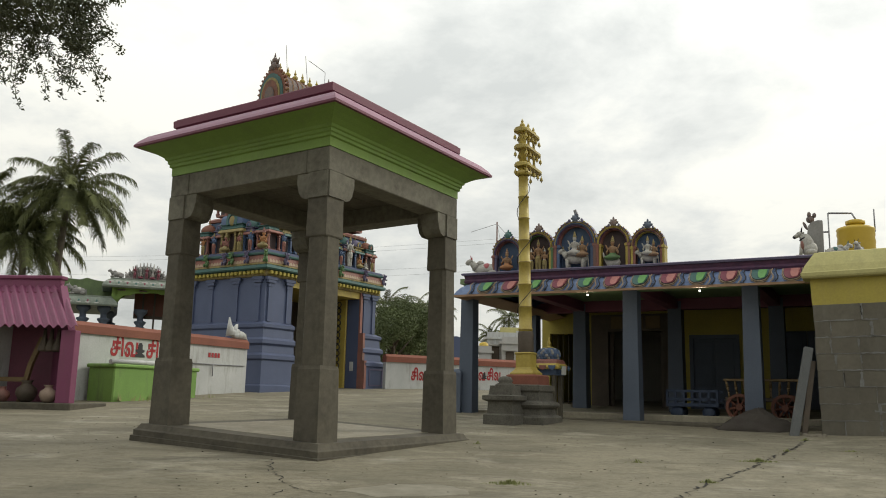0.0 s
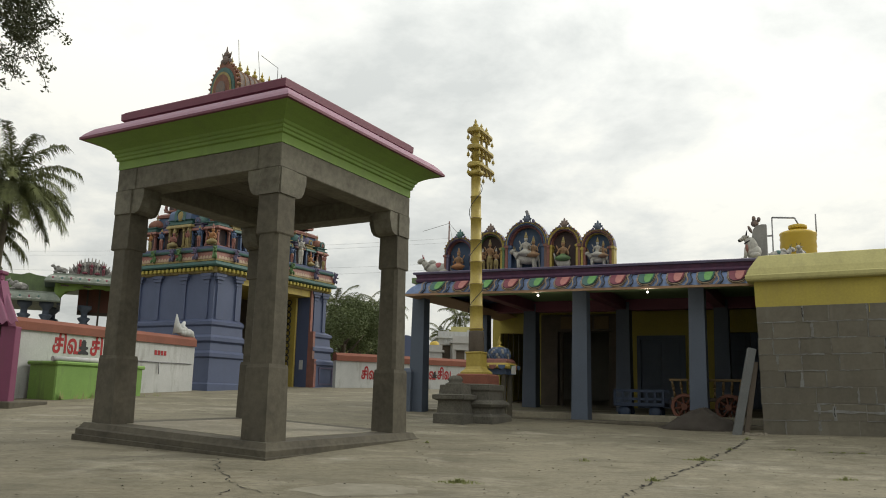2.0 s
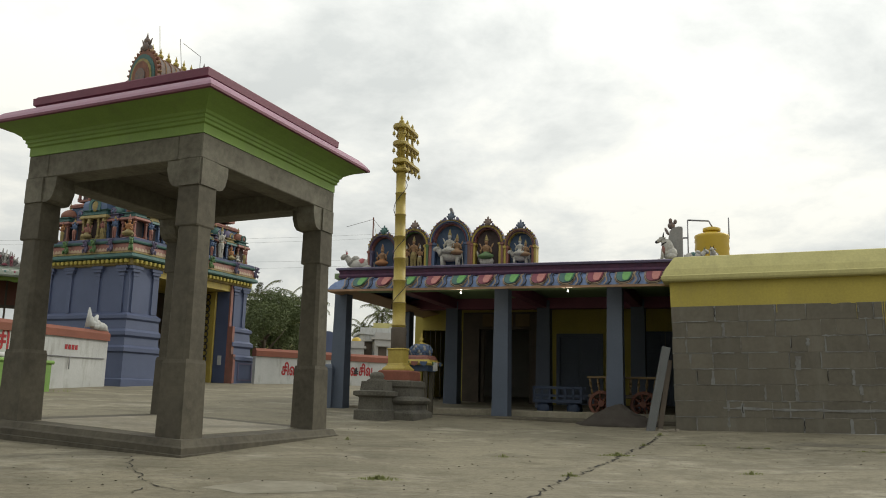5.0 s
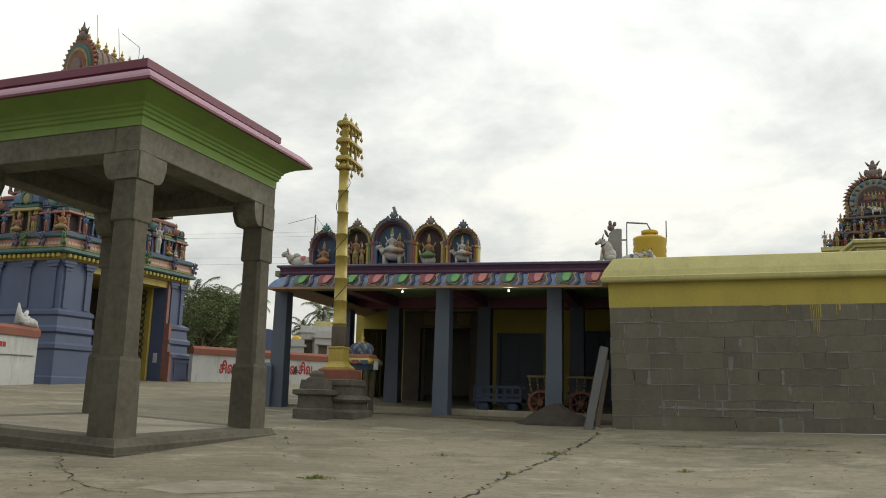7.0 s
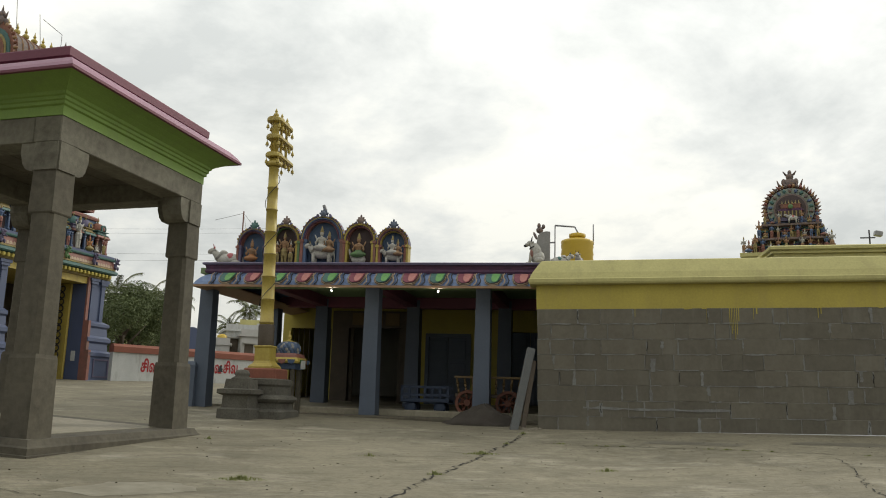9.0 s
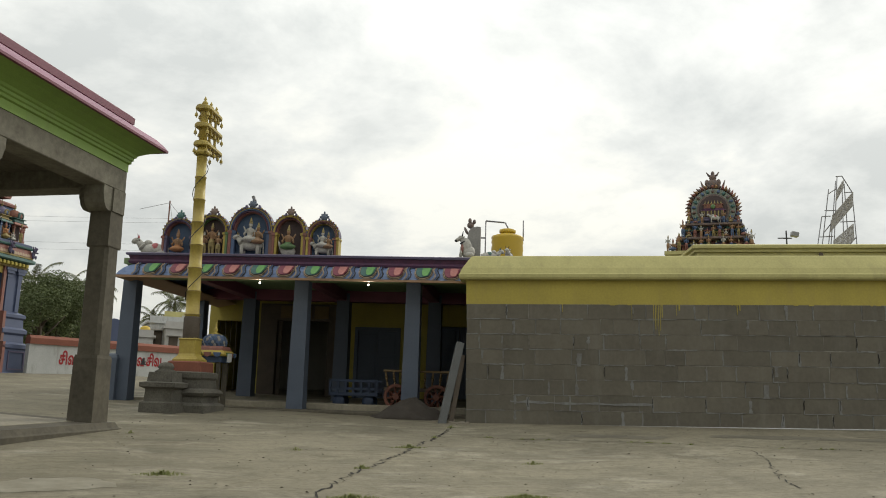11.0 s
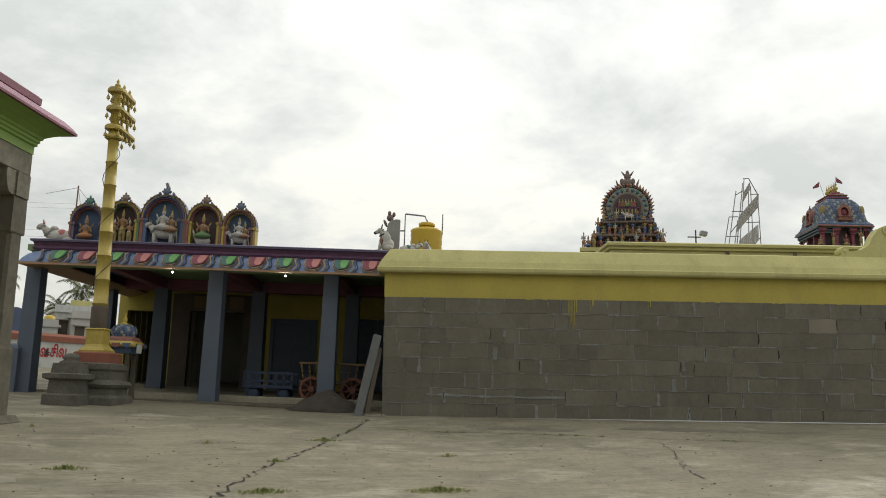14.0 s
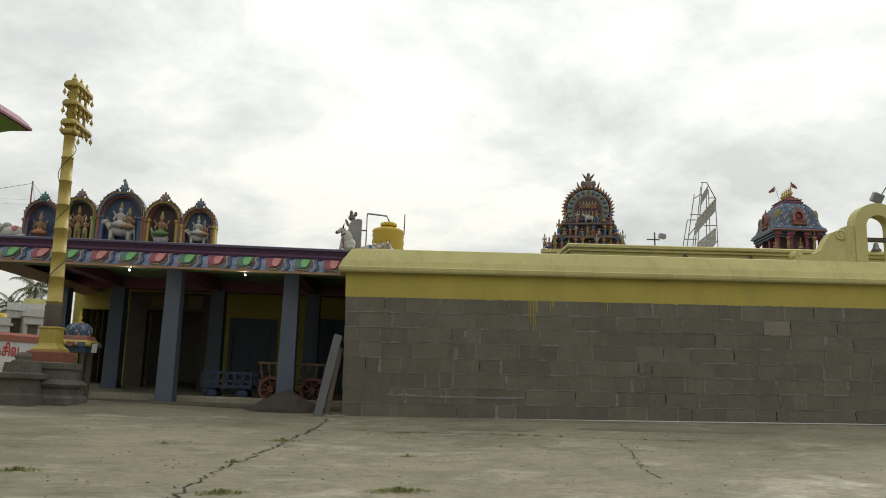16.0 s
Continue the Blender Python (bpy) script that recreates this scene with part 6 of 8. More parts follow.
def far_shrine():
    for x, y in ((-0.2, 0.5), (0.9, 0.5), (1.75, 0.5), (2.0, 3.0), (3.3, 1.2), (4.6, 1.2), (5.4, 0.5)):
        bm = B()
        lathe(bm, [(0.16, 1.5), (0.16, 3.9), (0.24, 3.98), (0.15, 4.05), (0.27, 4.2), (0.27, 4.25), (0.14, 4.3), (0.14, 4.5), (0.3, 4.66), (0.3, 4.8)], 12, m=pose(x, y, 0))
        part("column", bm, M_PILLAR, fs)
    # lower porch roof and higher main roof, both with a swept eave
    for x0, x1, y0, z, sc in ((-1.0, 1.95, 0.25, 4.8, 0.8), (2.0, 6.2, 0.3, 5.66, 1.0)):
        bm = B()
        loft(bm, x0, x1, y0, y0 + 4.2, [(0, z), (0.4 * sc, z - 0.02), (0.43 * sc, z + 0.05), (0.36 * sc, z + 0.18), (0.22 * sc, z + 0.3), (0.1, z + 0.36), (0.1, z + 0.42), (0.0, z + 0.44)])
        part("scalloped_eave", bm, M_SHRINE, fs)
        for side in (0, 1):
            n = int(((x1 - x0) if side == 0 else 4.2) / 0.36)
            for k in range(n):
                bm = B()
                r = pose(x0 - 0.1 + k * 0.36, y0 - 0.36 * sc, z + 0.1, -38, 0, 0) if side == 0 else Matrix.Translation((x0 - 0.36 * sc, y0 + k * 0.36, z + 0.1)) @ pose(0, 0, 0, 0, 0, -90) @ pose(0, 0, 0, -38, 0, 0)
                extrude_outline(bm, [(-0.13, 0.2), (-0.13, 0.06), (-0.08, -0.03), (0, -0.06), (0.08, -0.03), (0.13, 0.06), (0.13, 0.2)], -0.035, 0.01, m=r)
                ball(bm, (0, -0.03, 0.08), (0.06, 0.03, 0.08), 1, 7, r)
                part("eave_petal", bm, [M_HOUSE, (M_P_ROSE, M_P_TEAL)[k % 2]], fs)
    # green front wall with a cusped arch
    low = [(2.0, 4.9), (2.2, 5.0)]
    n = 7
    for k in range(n):
        a0, a1 = math.pi - math.pi * k / n, math.pi - math.pi * (k + 1) / n
        for q in range(5):
            a = a0 + (a1 - a0) * q / 4
            bulge = 1 + 0.1 * math.sin(math.pi * q / 4)
            low.append((3.75 + 1.5 * math.cos(a) * bulge, 4.95 + 0.52 * math.sin(a) * bulge))
    low += [(5.35, 5.0), (5.9, 4.9)]
    bm = B()
    rings(bm, [[(x, y, z) for x, z in low] + [(x, y, 5.67) for x, z in low[::-1]] for y in (0.5, 0.3)])
    bmesh.ops.triangulate(bm, faces=[f for f in bm.faces if len(f.verts) > 4])
    bmesh.ops.recalc_face_normals(bm, faces=bm.faces)
    part("arch_wall", bm, M_GREEN, fs, "leaf-green wall with a cusped arch")
    for x in (2.4, 3.3):
        bm = B()
        for q in range(4):
            ball(bm, (x - 0.12 + q * 0.08, 0.28, 5.56), (0.05, 0.03, 0.04), 0, 6)
        part("wall_boss", bm, M_CREST, fs)
    bm = B()
    box(bm, 2.15, 2.3, 0.32, 3.8, 4.7, 5.67)
    part("side_wall", bm, M_PILLAR, fs)
    # brown timber screen inside
    bm = B()
    box(bm, 3.0, 6.0, 1.6, 1.75, 4.5, 5.66)
    part("inner_wall", bm, M_CARTRED, fs)
    for k in range(5):
        bm = B()
        box(bm, 3.35 + k * 0.5, 3.43 + k * 0.5, 1.5, 1.595, 3.0, 5.6)
        part("screen_post", bm, M_WOOD, fs)
    bm = B()
    box(bm, 3.0, 6.0, 1.48, 1.6, 4.42, 4.56)
    part("screen_rail", bm, M_WOOD, fs)
    # fan of flames and small figures on the roof
    for k in range(13):
        u = (k - 6) / 6
        bm = B()
        x, h = 3.4 + 0.85 * u, 0.28 + 0.48 * (1 - u * u)
        rod(bm, (x * 0.8 + 3.4 * 0.2, 0.45, 6.08), (x + 0.05 * u, 0.42, 6.12 + h), 0.1, 0.02, 6)
        ball(bm, (x, 0.4, 6.05 + h * 0.7), (0.075, 0.06, 0.09), 0, 7)
        part("crest_flame", bm, (M_HOUSE, M_STUCCO)[k % 2], fs)
    bm = B()
    box(bm, 2.5, 4.3, 0.35, 0.75, 6.05, 6.16)
    extrude_outline(bm, arc(3.4, 6.1, 0.8, 0.62, 0, 180, 14), 0.5, 0.6)
    part("crest_base", bm, M_STUCCO, fs)
    bm = B()
    box(bm, -0.3, 2.3, 2.2, 2.4, 5.2, 6.05)
    extrude_outline(bm, [(-0.2, 6.05), (-0.15, 6.2), (0.1, 6.16), (0.6, 6.14), (0.9, 6.24), (1.2, 6.16), (1.7, 6.1), (1.8, 6.05)], 2.2, 2.4)
    part("green_gable", bm, M_MOSS, fs)


far_shrine()
FSM = pose(-16.4, 36.4, 0.22, 0, 0, 21)
for k in range(5):
    bm = B()
    figure(bm, 0, 0, 0, 0.62, (0, 1, 2), seated=k % 2 == 1)
    solo("crest_statue", bm, [(M_P_ROSE, M_OFFWHITE)[k % 2], M_P_ROSE, M_STUCCO], FSM @ pose(2.9 + k * 0.25, 0.25, 6.1), "small rose and white figure on the far shrine roof", "statue", "statues on the far shrine")
bm = B()
bull(bm, 0.62, True)
solo("far_bull_statue", bm, [M_STUCCO, M_HOUSE], FSM @ pose(2.15, 0.35, 6.1), "grey bull statue on the far shrine roof corner", "statue", "statues on the far shrine")
bm = B()
bull(bm, 0.8, True)
solo("far_bull_statue", bm, [M_STUCCO, M_HOUSE], FSM @ pose(0.6, 0.3, 5.23), "grey bull statue on the porch roof of the far shrine", "statue", "statues on the far shrine")


# ---- plants ----
def palm(name, m, H, R, n, seed, label, lean=0.3):
    rnd = random.Random(seed)
    ob = thing(name, m, label, "palm tree", "coconut palms")
    bm = B()
    rows = []
    for k in range(13):
        u = k / 12
        r = (0.2 - 0.07 * u) * (1 + 0.06 * (k % 2)) * R / 3.2
        rows.append([(lean * u * u * 3 + r * math.cos(a * math.pi / 5), r * math.sin(a * math.pi / 5), H * u) for a in range(10)])
    rings(bm, rows)
    part("trunk", bm, M_TRUNK, ob)
    top = Vector((lean * 3, 0, H))
    for i in range(n):
        bm = B()
        az_ = i * 2.399 + rnd.uniform(-0.2, 0.2)
        el = math.radians(60 - 95 * (i / n) + rnd.uniform(-16, 16))
        L = R * rnd.uniform(0.85, 1.1)
        d = Vector((math.cos(az_) * math.cos(el), math.sin(az_) * math.cos(el), math.sin(el)))
        side = Vector((-math.sin(az_), math.cos(az_), 0))
        p, steps = top.copy(), 24
        prev = p.copy()
        for k in range(steps):
            u = k / steps
            d = (d + Vector((0, 0, -0.03 - 0.06 * u))).normalized()
            p = prev + d * (L / steps)
            w = max(0.006, 0.03 * (1 - u)) * R / 3
            bm.faces.new([bm.verts.new(q) for q in (prev - side * w, prev + side * w, p + side * w * 0.9, p - side * w * 0.9)])
            if u > 0.1:
                ll = R * 0.3 * math.sin(min(1, (u - 0.05) * 1.6 + 0.25) * math.pi * 0.62 + 0.25) * (1 - 0.4 * u)
                for s in (-1, 1):
                    for j in range(4):
                        b0 = prev + (p - prev) * (0.25 * j)
                        lj = ll * rnd.uniform(0.65, 1.2)
                        knee = b0 + side * s * lj * 0.4 + d * lj * rnd.uniform(0.2, 0.4) + Vector((0, 0, lj * rnd.uniform(-0.2, 0.05)))
                        tip = knee + side * s * lj * rnd.uniform(0.05, 0.3) + d * lj * rnd.uniform(0.1, 0.4) + Vector((0, 0, -lj * rnd.uniform(0.35, 0.75)))
                        wv = d * (0.018 * R / 3)
                        bm.faces.new([bm.verts.new(q) for q in (b0 - wv, b0 + wv, knee + wv, knee - wv)])
                        bm.faces.new([bm.verts.new(q) for q in (knee - wv, knee + wv, tip)])
            prev = p
        part("frond", bm, M_FROND, ob)
    return ob


palm("coconut_palm", pose(-18.95, 41.0, 1.6), 9.5, 3.5, 40, 3, "tall coconut palm with drooping fronds beyond the wall", 0.12)
palm("coconut_palm", pose(-20.5, 41.4, 1.6), 7.3, 3.4, 38, 5, "coconut palm with drooping fronds beyond the wall", -0.12)
palm("coconut_palm", pose(-23.0, 42, 1.6), 8.6, 3.0, 34, 8, "coconut palm with drooping fronds beyond the wall", -0.1)
for k, (x, y, h, r) in enumerate(((-4.3, 62, 6.2, 2.2), (-1.2, 66, 6.3, 2.4), (7.2, 92, 8.4, 2.6), (5.4, 96, 6.9, 2.2), (-2.4, 70, 6.8, 2.2))):
    palm("far_palm", pose(x, y, 1.7), h, r, 16, 20 + k, "small far coconut palm above the village roofs", 0.05)


def leafy(bm, c, r, n, s, rnd):
    for _ in range(n):
        while True:
            v = Vector((rnd.uniform(-1, 1), rnd.uniform(-1, 1), rnd.uniform(-1, 1)))
            if 0.25 < v.length < 1:
                break
        p = Vector(c) + Vector((v.x * r[0], v.y * r[1], v.z * r[2]))
        a = Vector((rnd.uniform(-1, 1), rnd.uniform(-1, 1), rnd.uniform(-0.7, 0.7))).normalized()
        b = a.cross(Vector((rnd.uniform(-1, 1), rnd.uniform(-1, 1), rnd.uniform(-1, 1)))).normalized()
        bm.faces.new([bm.verts.new(p + q) for q in (a * s, b * s * 0.4, a * -s, b * s * -0.4)])


def tree(m, H, W, seed, label, n=900, s=0.075):
    rnd = random.Random(seed)
    ob = thing("leafy_tree", m, label, "tree", "trees beyond the wall")
    bm = B()
    rod(bm, (0, 0, 0), (0.1, 0, H * 0.45), 0.16, 0.1, 8)
    for k in range(7):
        a = k * 2.4
        rod(bm, (0.08, 0, H * (0.3 + 0.03 * k)), (W * 0.6 * math.cos(a), W * 0.6 * math.sin(a), H * (0.55 + 0.06 * (k % 4))), 0.07, 0.02, 6)
    part("trunk", bm, M_BARK, ob)
    bm = B()
    for k in range(12):
        a = k * 2.4
        q = rnd.uniform(0.2, 0.95)
        leafy(bm, (W * q * math.cos(a), W * q * math.sin(a), H * rnd.uniform(0.4, 0.88)), (W * 0.4, W * 0.4, H * 0.16), int(n * 0.75), s, rnd)
    part("crown", bm, M_LEAF, ob)


tree(pose(-2.6, 45, 1.6), 5.4, 1.9, 1, "dense green tree behind the compound wall", 1300)
tree(pose(-1.9, 47, 1.6), 4.6, 1.4, 2, "dense green tree behind the compound wall", 1100)
tree(pose(-3.9, 48, 1.6), 4.6, 1.5, 3, "dense green tree behind the compound wall", 900)
tree(pose(-1.2, 50, 1.6), 3.6, 1.1, 4, "bushy green tree behind the compound wall", 700)

# overhanging tree whose twigs hang into view, with unseen limbs and clumps added as shade
nt = thing("overhanging_tree", pose(-7.6, 8.6, gz(-7.6, 8.6)), "feathery-leaved tree with hanging twigs and unseen clumps added to shade the yard", "tree")
bm = B()
# the last three limbs are out of view and carry the added canopy
for a, b, r, r2 in (((0, 0, -0.1), (0.3, 0, 2.6), 0.22, 0.17), ((0.3, 0, 2.6), (1.6, -0.3, 4.6), 0.16, 0.09), ((0.3, 0, 2.6), (-0.8, 0.6, 4.8), 0.13, 0.06), ((1.6, -0.3, 4.6), (3.3, -0.6, 5.6), 0.08, 0.03), ((1.6, -0.3, 4.6), (2.6, 0.4, 5.4), 0.06, 0.02), ((3.3, -0.6, 5.6), (4.0, -0.5, 5.5), 0.03, 0.012), ((1.6, -0.3, 4.6), (3.0, -4.5, 6.6), 0.09, 0.05), ((3.0, -4.5, 6.6), (5.2, -6.5, 7.2), 0.05, 0.02), ((3.0, -4.5, 6.6), (2.0, -9.0, 7.4), 0.05, 0.02)):
    rod(bm, a, b, r, r2, 8)
part("trunk", bm, M_BARK, nt)
rnd = random.Random(11)
for i, (x0, x1, z0, z1, ny) in enumerate(((-5.7, -4.7, 4.6, 5.9, 46), (-5.1, -4.2, 4.75, 5.9, 46), (-4.5, -4.0, 4.65, 5.6, 22), (-4.1, -3.75, 5.0, 5.6, 13))):
    for k in range(ny):
        # a twig arches out and hangs down, with leaflets in loose clumps along it
        bm = B()
        p = Vector((rnd.uniform(x0, x1) + 7.6, rnd.uniform(7.7, 8.9) - 8.6, rnd.uniform(z0 + 0.25, z1) - gz(-7.6, 8.6)))
        d = Vector((rnd.uniform(-0.4, 0.9), rnd.uniform(-0.5, 0.5), rnd.uniform(-0.5, 0.2))).normalized()
        for j in range(9):
            q = p + d * rnd.uniform(0.05, 0.085)
            rod(bm, p, q, 0.005, seg=3)
            d = (d + Vector((rnd.uniform(-0.25, 0.25), rnd.uniform(-0.25, 0.25), -0.14))).normalized()
            for c in range(2):
                o = Vector((rnd.uniform(-0.09, 0.09), rnd.uniform(-0.09, 0.09), rnd.uniform(-0.07, 0.05)))
                leafy(bm, q + o, (0.06, 0.06, 0.045), 9, rnd.uniform(0.018, 0.03), rnd)
            p = q
        tagged(part("leaf_spray", bm, M_LEAF_D, nt), kind="stuff")
for x, z in ((-4.85, 4.7), (-4.5, 4.55), (-4.2, 4.65), (-4.05, 4.8), (-5.1, 4.7), (-3.72, 4.9), (-3.65, 4.65), (-4.65, 4.8)):
    bm = B()
    p = Vector((x + 7.6, -0.3, z - gz(-7.6, 8.6)))
    for j in range(6):
        q = p + Vector((rnd.uniform(0.0, 0.04), rnd.uniform(-0.02, 0.02), -0.06))
        rod(bm, p, q, 0.004, seg=3)
        leafy(bm, q, (0.05, 0.05, 0.04), 9, 0.022, rnd)
        p = q
    tagged(part("leaf_spray", bm, M_LEAF_D, nt), kind="stuff")
bm = B()
for k in range(26):
    leafy(bm, (rnd.uniform(0.2, 3.5), rnd.uniform(-1.2, 1.0), rnd.uniform(5.5, 6.6)), (0.5, 0.5, 0.3), 260, 0.035, rnd)
# out-of-view clumps overhead, added only to darken the left of the yard
for k in range(60):
    leafy(bm, (rnd.uniform(-2.5, 6.2), rnd.uniform(-11.5, -2.2), rnd.uniform(5.9, 8.2)), (1.2, 1.2, 0.5), 170, 0.16, rnd)
part("crown", bm, M_LEAF_D, nt)

# ---- village beyond the wall ----
def house(x, y, w, d, h, mt, label, wins=2):
    ob = thing("house", pose(x, y, 1.7, 0, 0, random.uniform(-12, 12)), label, "house", "village houses")
    bm = B()
    box(bm, 0, w, 0, d, 0, h)
    part("wall", bm, mt, ob)
    bm = B()
    box(bm, -0.15, w + 0.15, -0.15, d + 0.15, h, h + 0.14)
    box(bm, -0.02, w + 0.02, -0.02, 0.12, h + 0.14, h + 0.5)
    part("roof", bm, mt, ob)
    for k in range(wins):
        bm = B()
        xx = w * (k + 0.5) / wins
        box(bm, xx - 0.3, xx + 0.3, -0.03, 0.02, h - 1.5, h - 0.55)
        pane = part("window", bm, M_WOOD, ob)
        bm = B()
        box(bm, xx - 0.45, xx + 0.45, -0.35, 0.0, h - 0.5, h - 0.42)
        part("sunshade", bm, M_HOUSE, pane)


house(-3.2, 60, 3.0, 4, 4.1, M_CREAM, "far cream plastered village house", 2)
house(0.0, 64, 1.8, 4, 3.3, M_HOUSE, "far grey plastered village house", 1)
house(3.4, 62, 2.3, 4, 4.0, M_WHITE, "far white plastered village house", 2)
house(4.4, 61, 2.2, 4, 3.6, M_HOUSE, "far pale plastered village house", 2)
house(4.6, 66, 2.4, 4, 4.7, M_CREAM, "far pale cream plastered village house", 1)
house(5.6, 63, 1.5, 3, 4.2, M_WHITE, "far white plastered upper storey", 1)
house(2.7, 60.6, 0.9, 2, 2.9, M_HOUSE, "far small grey plastered hut", 1)
vault = thing("blue_vault", pose(0.3, 58, 2.4), "far blue rounded shed roof", "shed")
bm = B()
extrude_outline(bm, [(0, -1.0), *arc(0.7, 2.4, 0.7, 0.75, 180, 0, 10), (1.4, -1.0)], 0, 2)
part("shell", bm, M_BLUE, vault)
bm = B()
lathe(bm, [(0.45, 0), (0.47, 0.4), (0.44, 0.75), (0.2, 0.9)], 14, m=pose(3.1, 61.5, 4.74) @ Matrix.Scale(0.75, 4))
solo("far_water_tank", bm, M_TANK, Matrix(), "far yellow rooftop water tank", "water tank")
bm = B()
loft(bm, -2.0, 1.6, 49, 50.5, [(0.0, 1.6), (0.0, 3.3), (0.4, 3.35), (0.4, 3.5), (0, 3.6)])
solo("low_roof", bm, M_HOUSE, Matrix(), "far low flat cement roof", "roof")

# ---- spires behind the long wall ----
SP = pose(21.93, 26.08, 0, 0, 0, -42) @ Matrix.Translation((0, 0, 7.0)) @ Matrix.Scale(0.9, 4) @ Matrix.Translation((0, 0, -7.0))
sanct = thing("sanctum", SP, "sanctum block with a tall painted stucco spire", "shrine")


def spire1():
    bm = B()
    loft(bm, -1.9, 1.9, -1.2, 1.6, [(0, 1.0), (0, 6.9), (0.1, 6.95), (0.1, 7.1), (-0.2, 7.12)])
    part("block", bm, M_CREAM, sanct)
    k = 0
    for z0, h, a in ((7.0, 0.7, 1.6), (7.6, 0.75, 1.25)):
        bm = B()
        loft(bm, -a + 0.25, a - 0.25, -0.7, 1.2, [(0, z0), (0, z0 + h), (0.15, z0 + h + 0.02), (0.15, z0 + h + 0.1), (0, z0 + h + 0.12)])
        part("storey", bm, PAL[k % 8], sanct)
        for i in range(6):
            mini_shrine(-a + 0.2 + (2 * a - 0.4) * i / 5, -0.75, 0.34, z0, h * 1.05, SETS[k % 5], i in (2, 3), sanct)
            k += 1
    for hw, z in ((1.28, 7.62), (1.08, 8.22)):
        bm = B()
        loft(bm, -hw, hw, -1.1 if z < 8 else -1.05, 1.2, [(-0.04, z - 0.03), (0.05, z), (0.06, z + 0.06), (0.0, z + 0.09)])
        part("ledge", bm, M_CREST, sanct)
    # horseshoe gable with a flaming border
    for r, y, mt in ((1.0, -0.65, M_PLUM), (0.93, -0.72, M_SHRINE), (0.68, -0.78, M_CREST), (0.6, -0.82, M_NICHE_D)):
        bm = B()
        pts = [(0.98 * r * math.cos(a), 8.95 + 0.98 * r * math.sin(a)) for a in [2 * math.pi * q / 28 for q in range(28)]]
        extrude_outline(bm, pts, y, 0.9 if r == 1.0 else y + 0.1)
        bmesh.ops.recalc_face_normals(bm, faces=bm.faces)
        part("horseshoe_gable", bm, mt, sanct)
    for q in range(33):
        a = radians(-40 + 260 * q / 32)
        bm = B()
        rod(bm, (0.96 * math.cos(a), -0.66, 8.95 + 0.96 * math.sin(a)), (1.17 * math.cos(a + 0.07), -0.7, 8.95 + 1.17 * math.sin(a + 0.07)), 0.09, 0.012, 6)
        ball(bm, (1.03 * math.cos(a), -0.72, 8.95 + 1.03 * math.sin(a)), (0.06, 0.05, 0.06), 0, 6)
        part("flame", bm, (M_SKIN, M_SALMON, M_CREST)[q % 3], sanct)
    for q in range(15):
        a = radians(-25 + 230 * q / 14)
        bm = B()
        ball(bm, (0.8 * math.cos(a), -0.74, 8.95 + 0.8 * math.sin(a)), (0.07, 0.06, 0.09), 0, 7, rot=(0, 90 - math.degrees(a), 0))
        part("arch_boss", bm, (M_P_BLUE, M_CREST, M_P_TEAL)[q % 3], sanct)
    for s in (-1, 1):
        bm = B()
        for c, r in (((0.86, 8.3), (0.24, 0.15)), ((1.06, 8.32), (0.1, 0.16)), ((0.66, 8.22), (0.14, 0.1))):
            ball(bm, (s * c[0], -0.7, c[1]), (r[0], 0.12, r[1]), 0, 8)
        part("arch_foot", bm, M_CREST, sanct)
    bm = B()
    for c, r in (((0, -0.6, 10.1), (0.26, 0.15, 0.22)), ((0, -0.6, 10.38), (0.16, 0.12, 0.16)), ((-0.24, -0.6, 10.15), (0.1, 0.08, 0.16)), ((0.24, -0.6, 10.15), (0.1, 0.08, 0.16)), ((0, -0.6, 10.55), (0.08, 0.08, 0.12))):
        ball(bm, c, r, 0, 8)
    for s in (-1, 1):
        rod(bm, (s * 0.14, -0.6, 10.45), (s * 0.26, -0.6, 10.62), 0.05, 0.02, 6)
        rod(bm, (s * 0.4, -0.6, 9.95), (s * 0.5, -0.6, 10.25), 0.06, 0.015, 6)
    part("lion_crest", bm, M_CREST, sanct)
    # small painted temple inside the horseshoe: base, posts, stepped roofs, row of finials
    for nm, mt, boxes in (("temple_base", M_LILAC, ((-0.52, 0.52, 8.42, 8.5), (-0.46, 0.46, 8.5, 8.58))), ("temple_wall", M_NICHE_D, ((-0.36, 0.36, 8.58, 8.84),)), ("temple_eave", M_PLUM, ((-0.5, 0.5, 8.84, 8.9), (-0.42, 0.42, 8.9, 8.95))), ("temple_roof", M_TERRA, ((-0.38, 0.38, 8.95, 9.1), (-0.42, 0.42, 9.1, 9.14)))):
        for x0, x1, z0, z1 in boxes:
            bm = B()
            box(bm, x0, x1, -0.98, -0.82, z0, z1, bev=0.012)
            part(nm, bm, mt, sanct)
    for k in range(6):
        bm = B()
        box(bm, -0.39 + k * 0.145, -0.34 + k * 0.145, -1.0, -0.95, 8.58, 8.84)
        part("temple_post", bm, M_OLIVE, sanct)
        bm = B()
        lathe(bm, [(0.03, 0), (0.045, 0.05), (0.02, 0.09), (0.004, 0.18)], 8, m=pose(-0.32 + k * 0.128, -0.9, 9.13))
        part("temple_finial", bm, M_OLIVE, sanct)
    bm = B()
    lathe(bm, [(0.1, 0), (0.1, 0.03), (0.04, 0.04)], 12, m=pose(0, -0.98, 9.02, 90, 0, 0))
    part("green_boss", bm, M_P_GREEN, sanct)


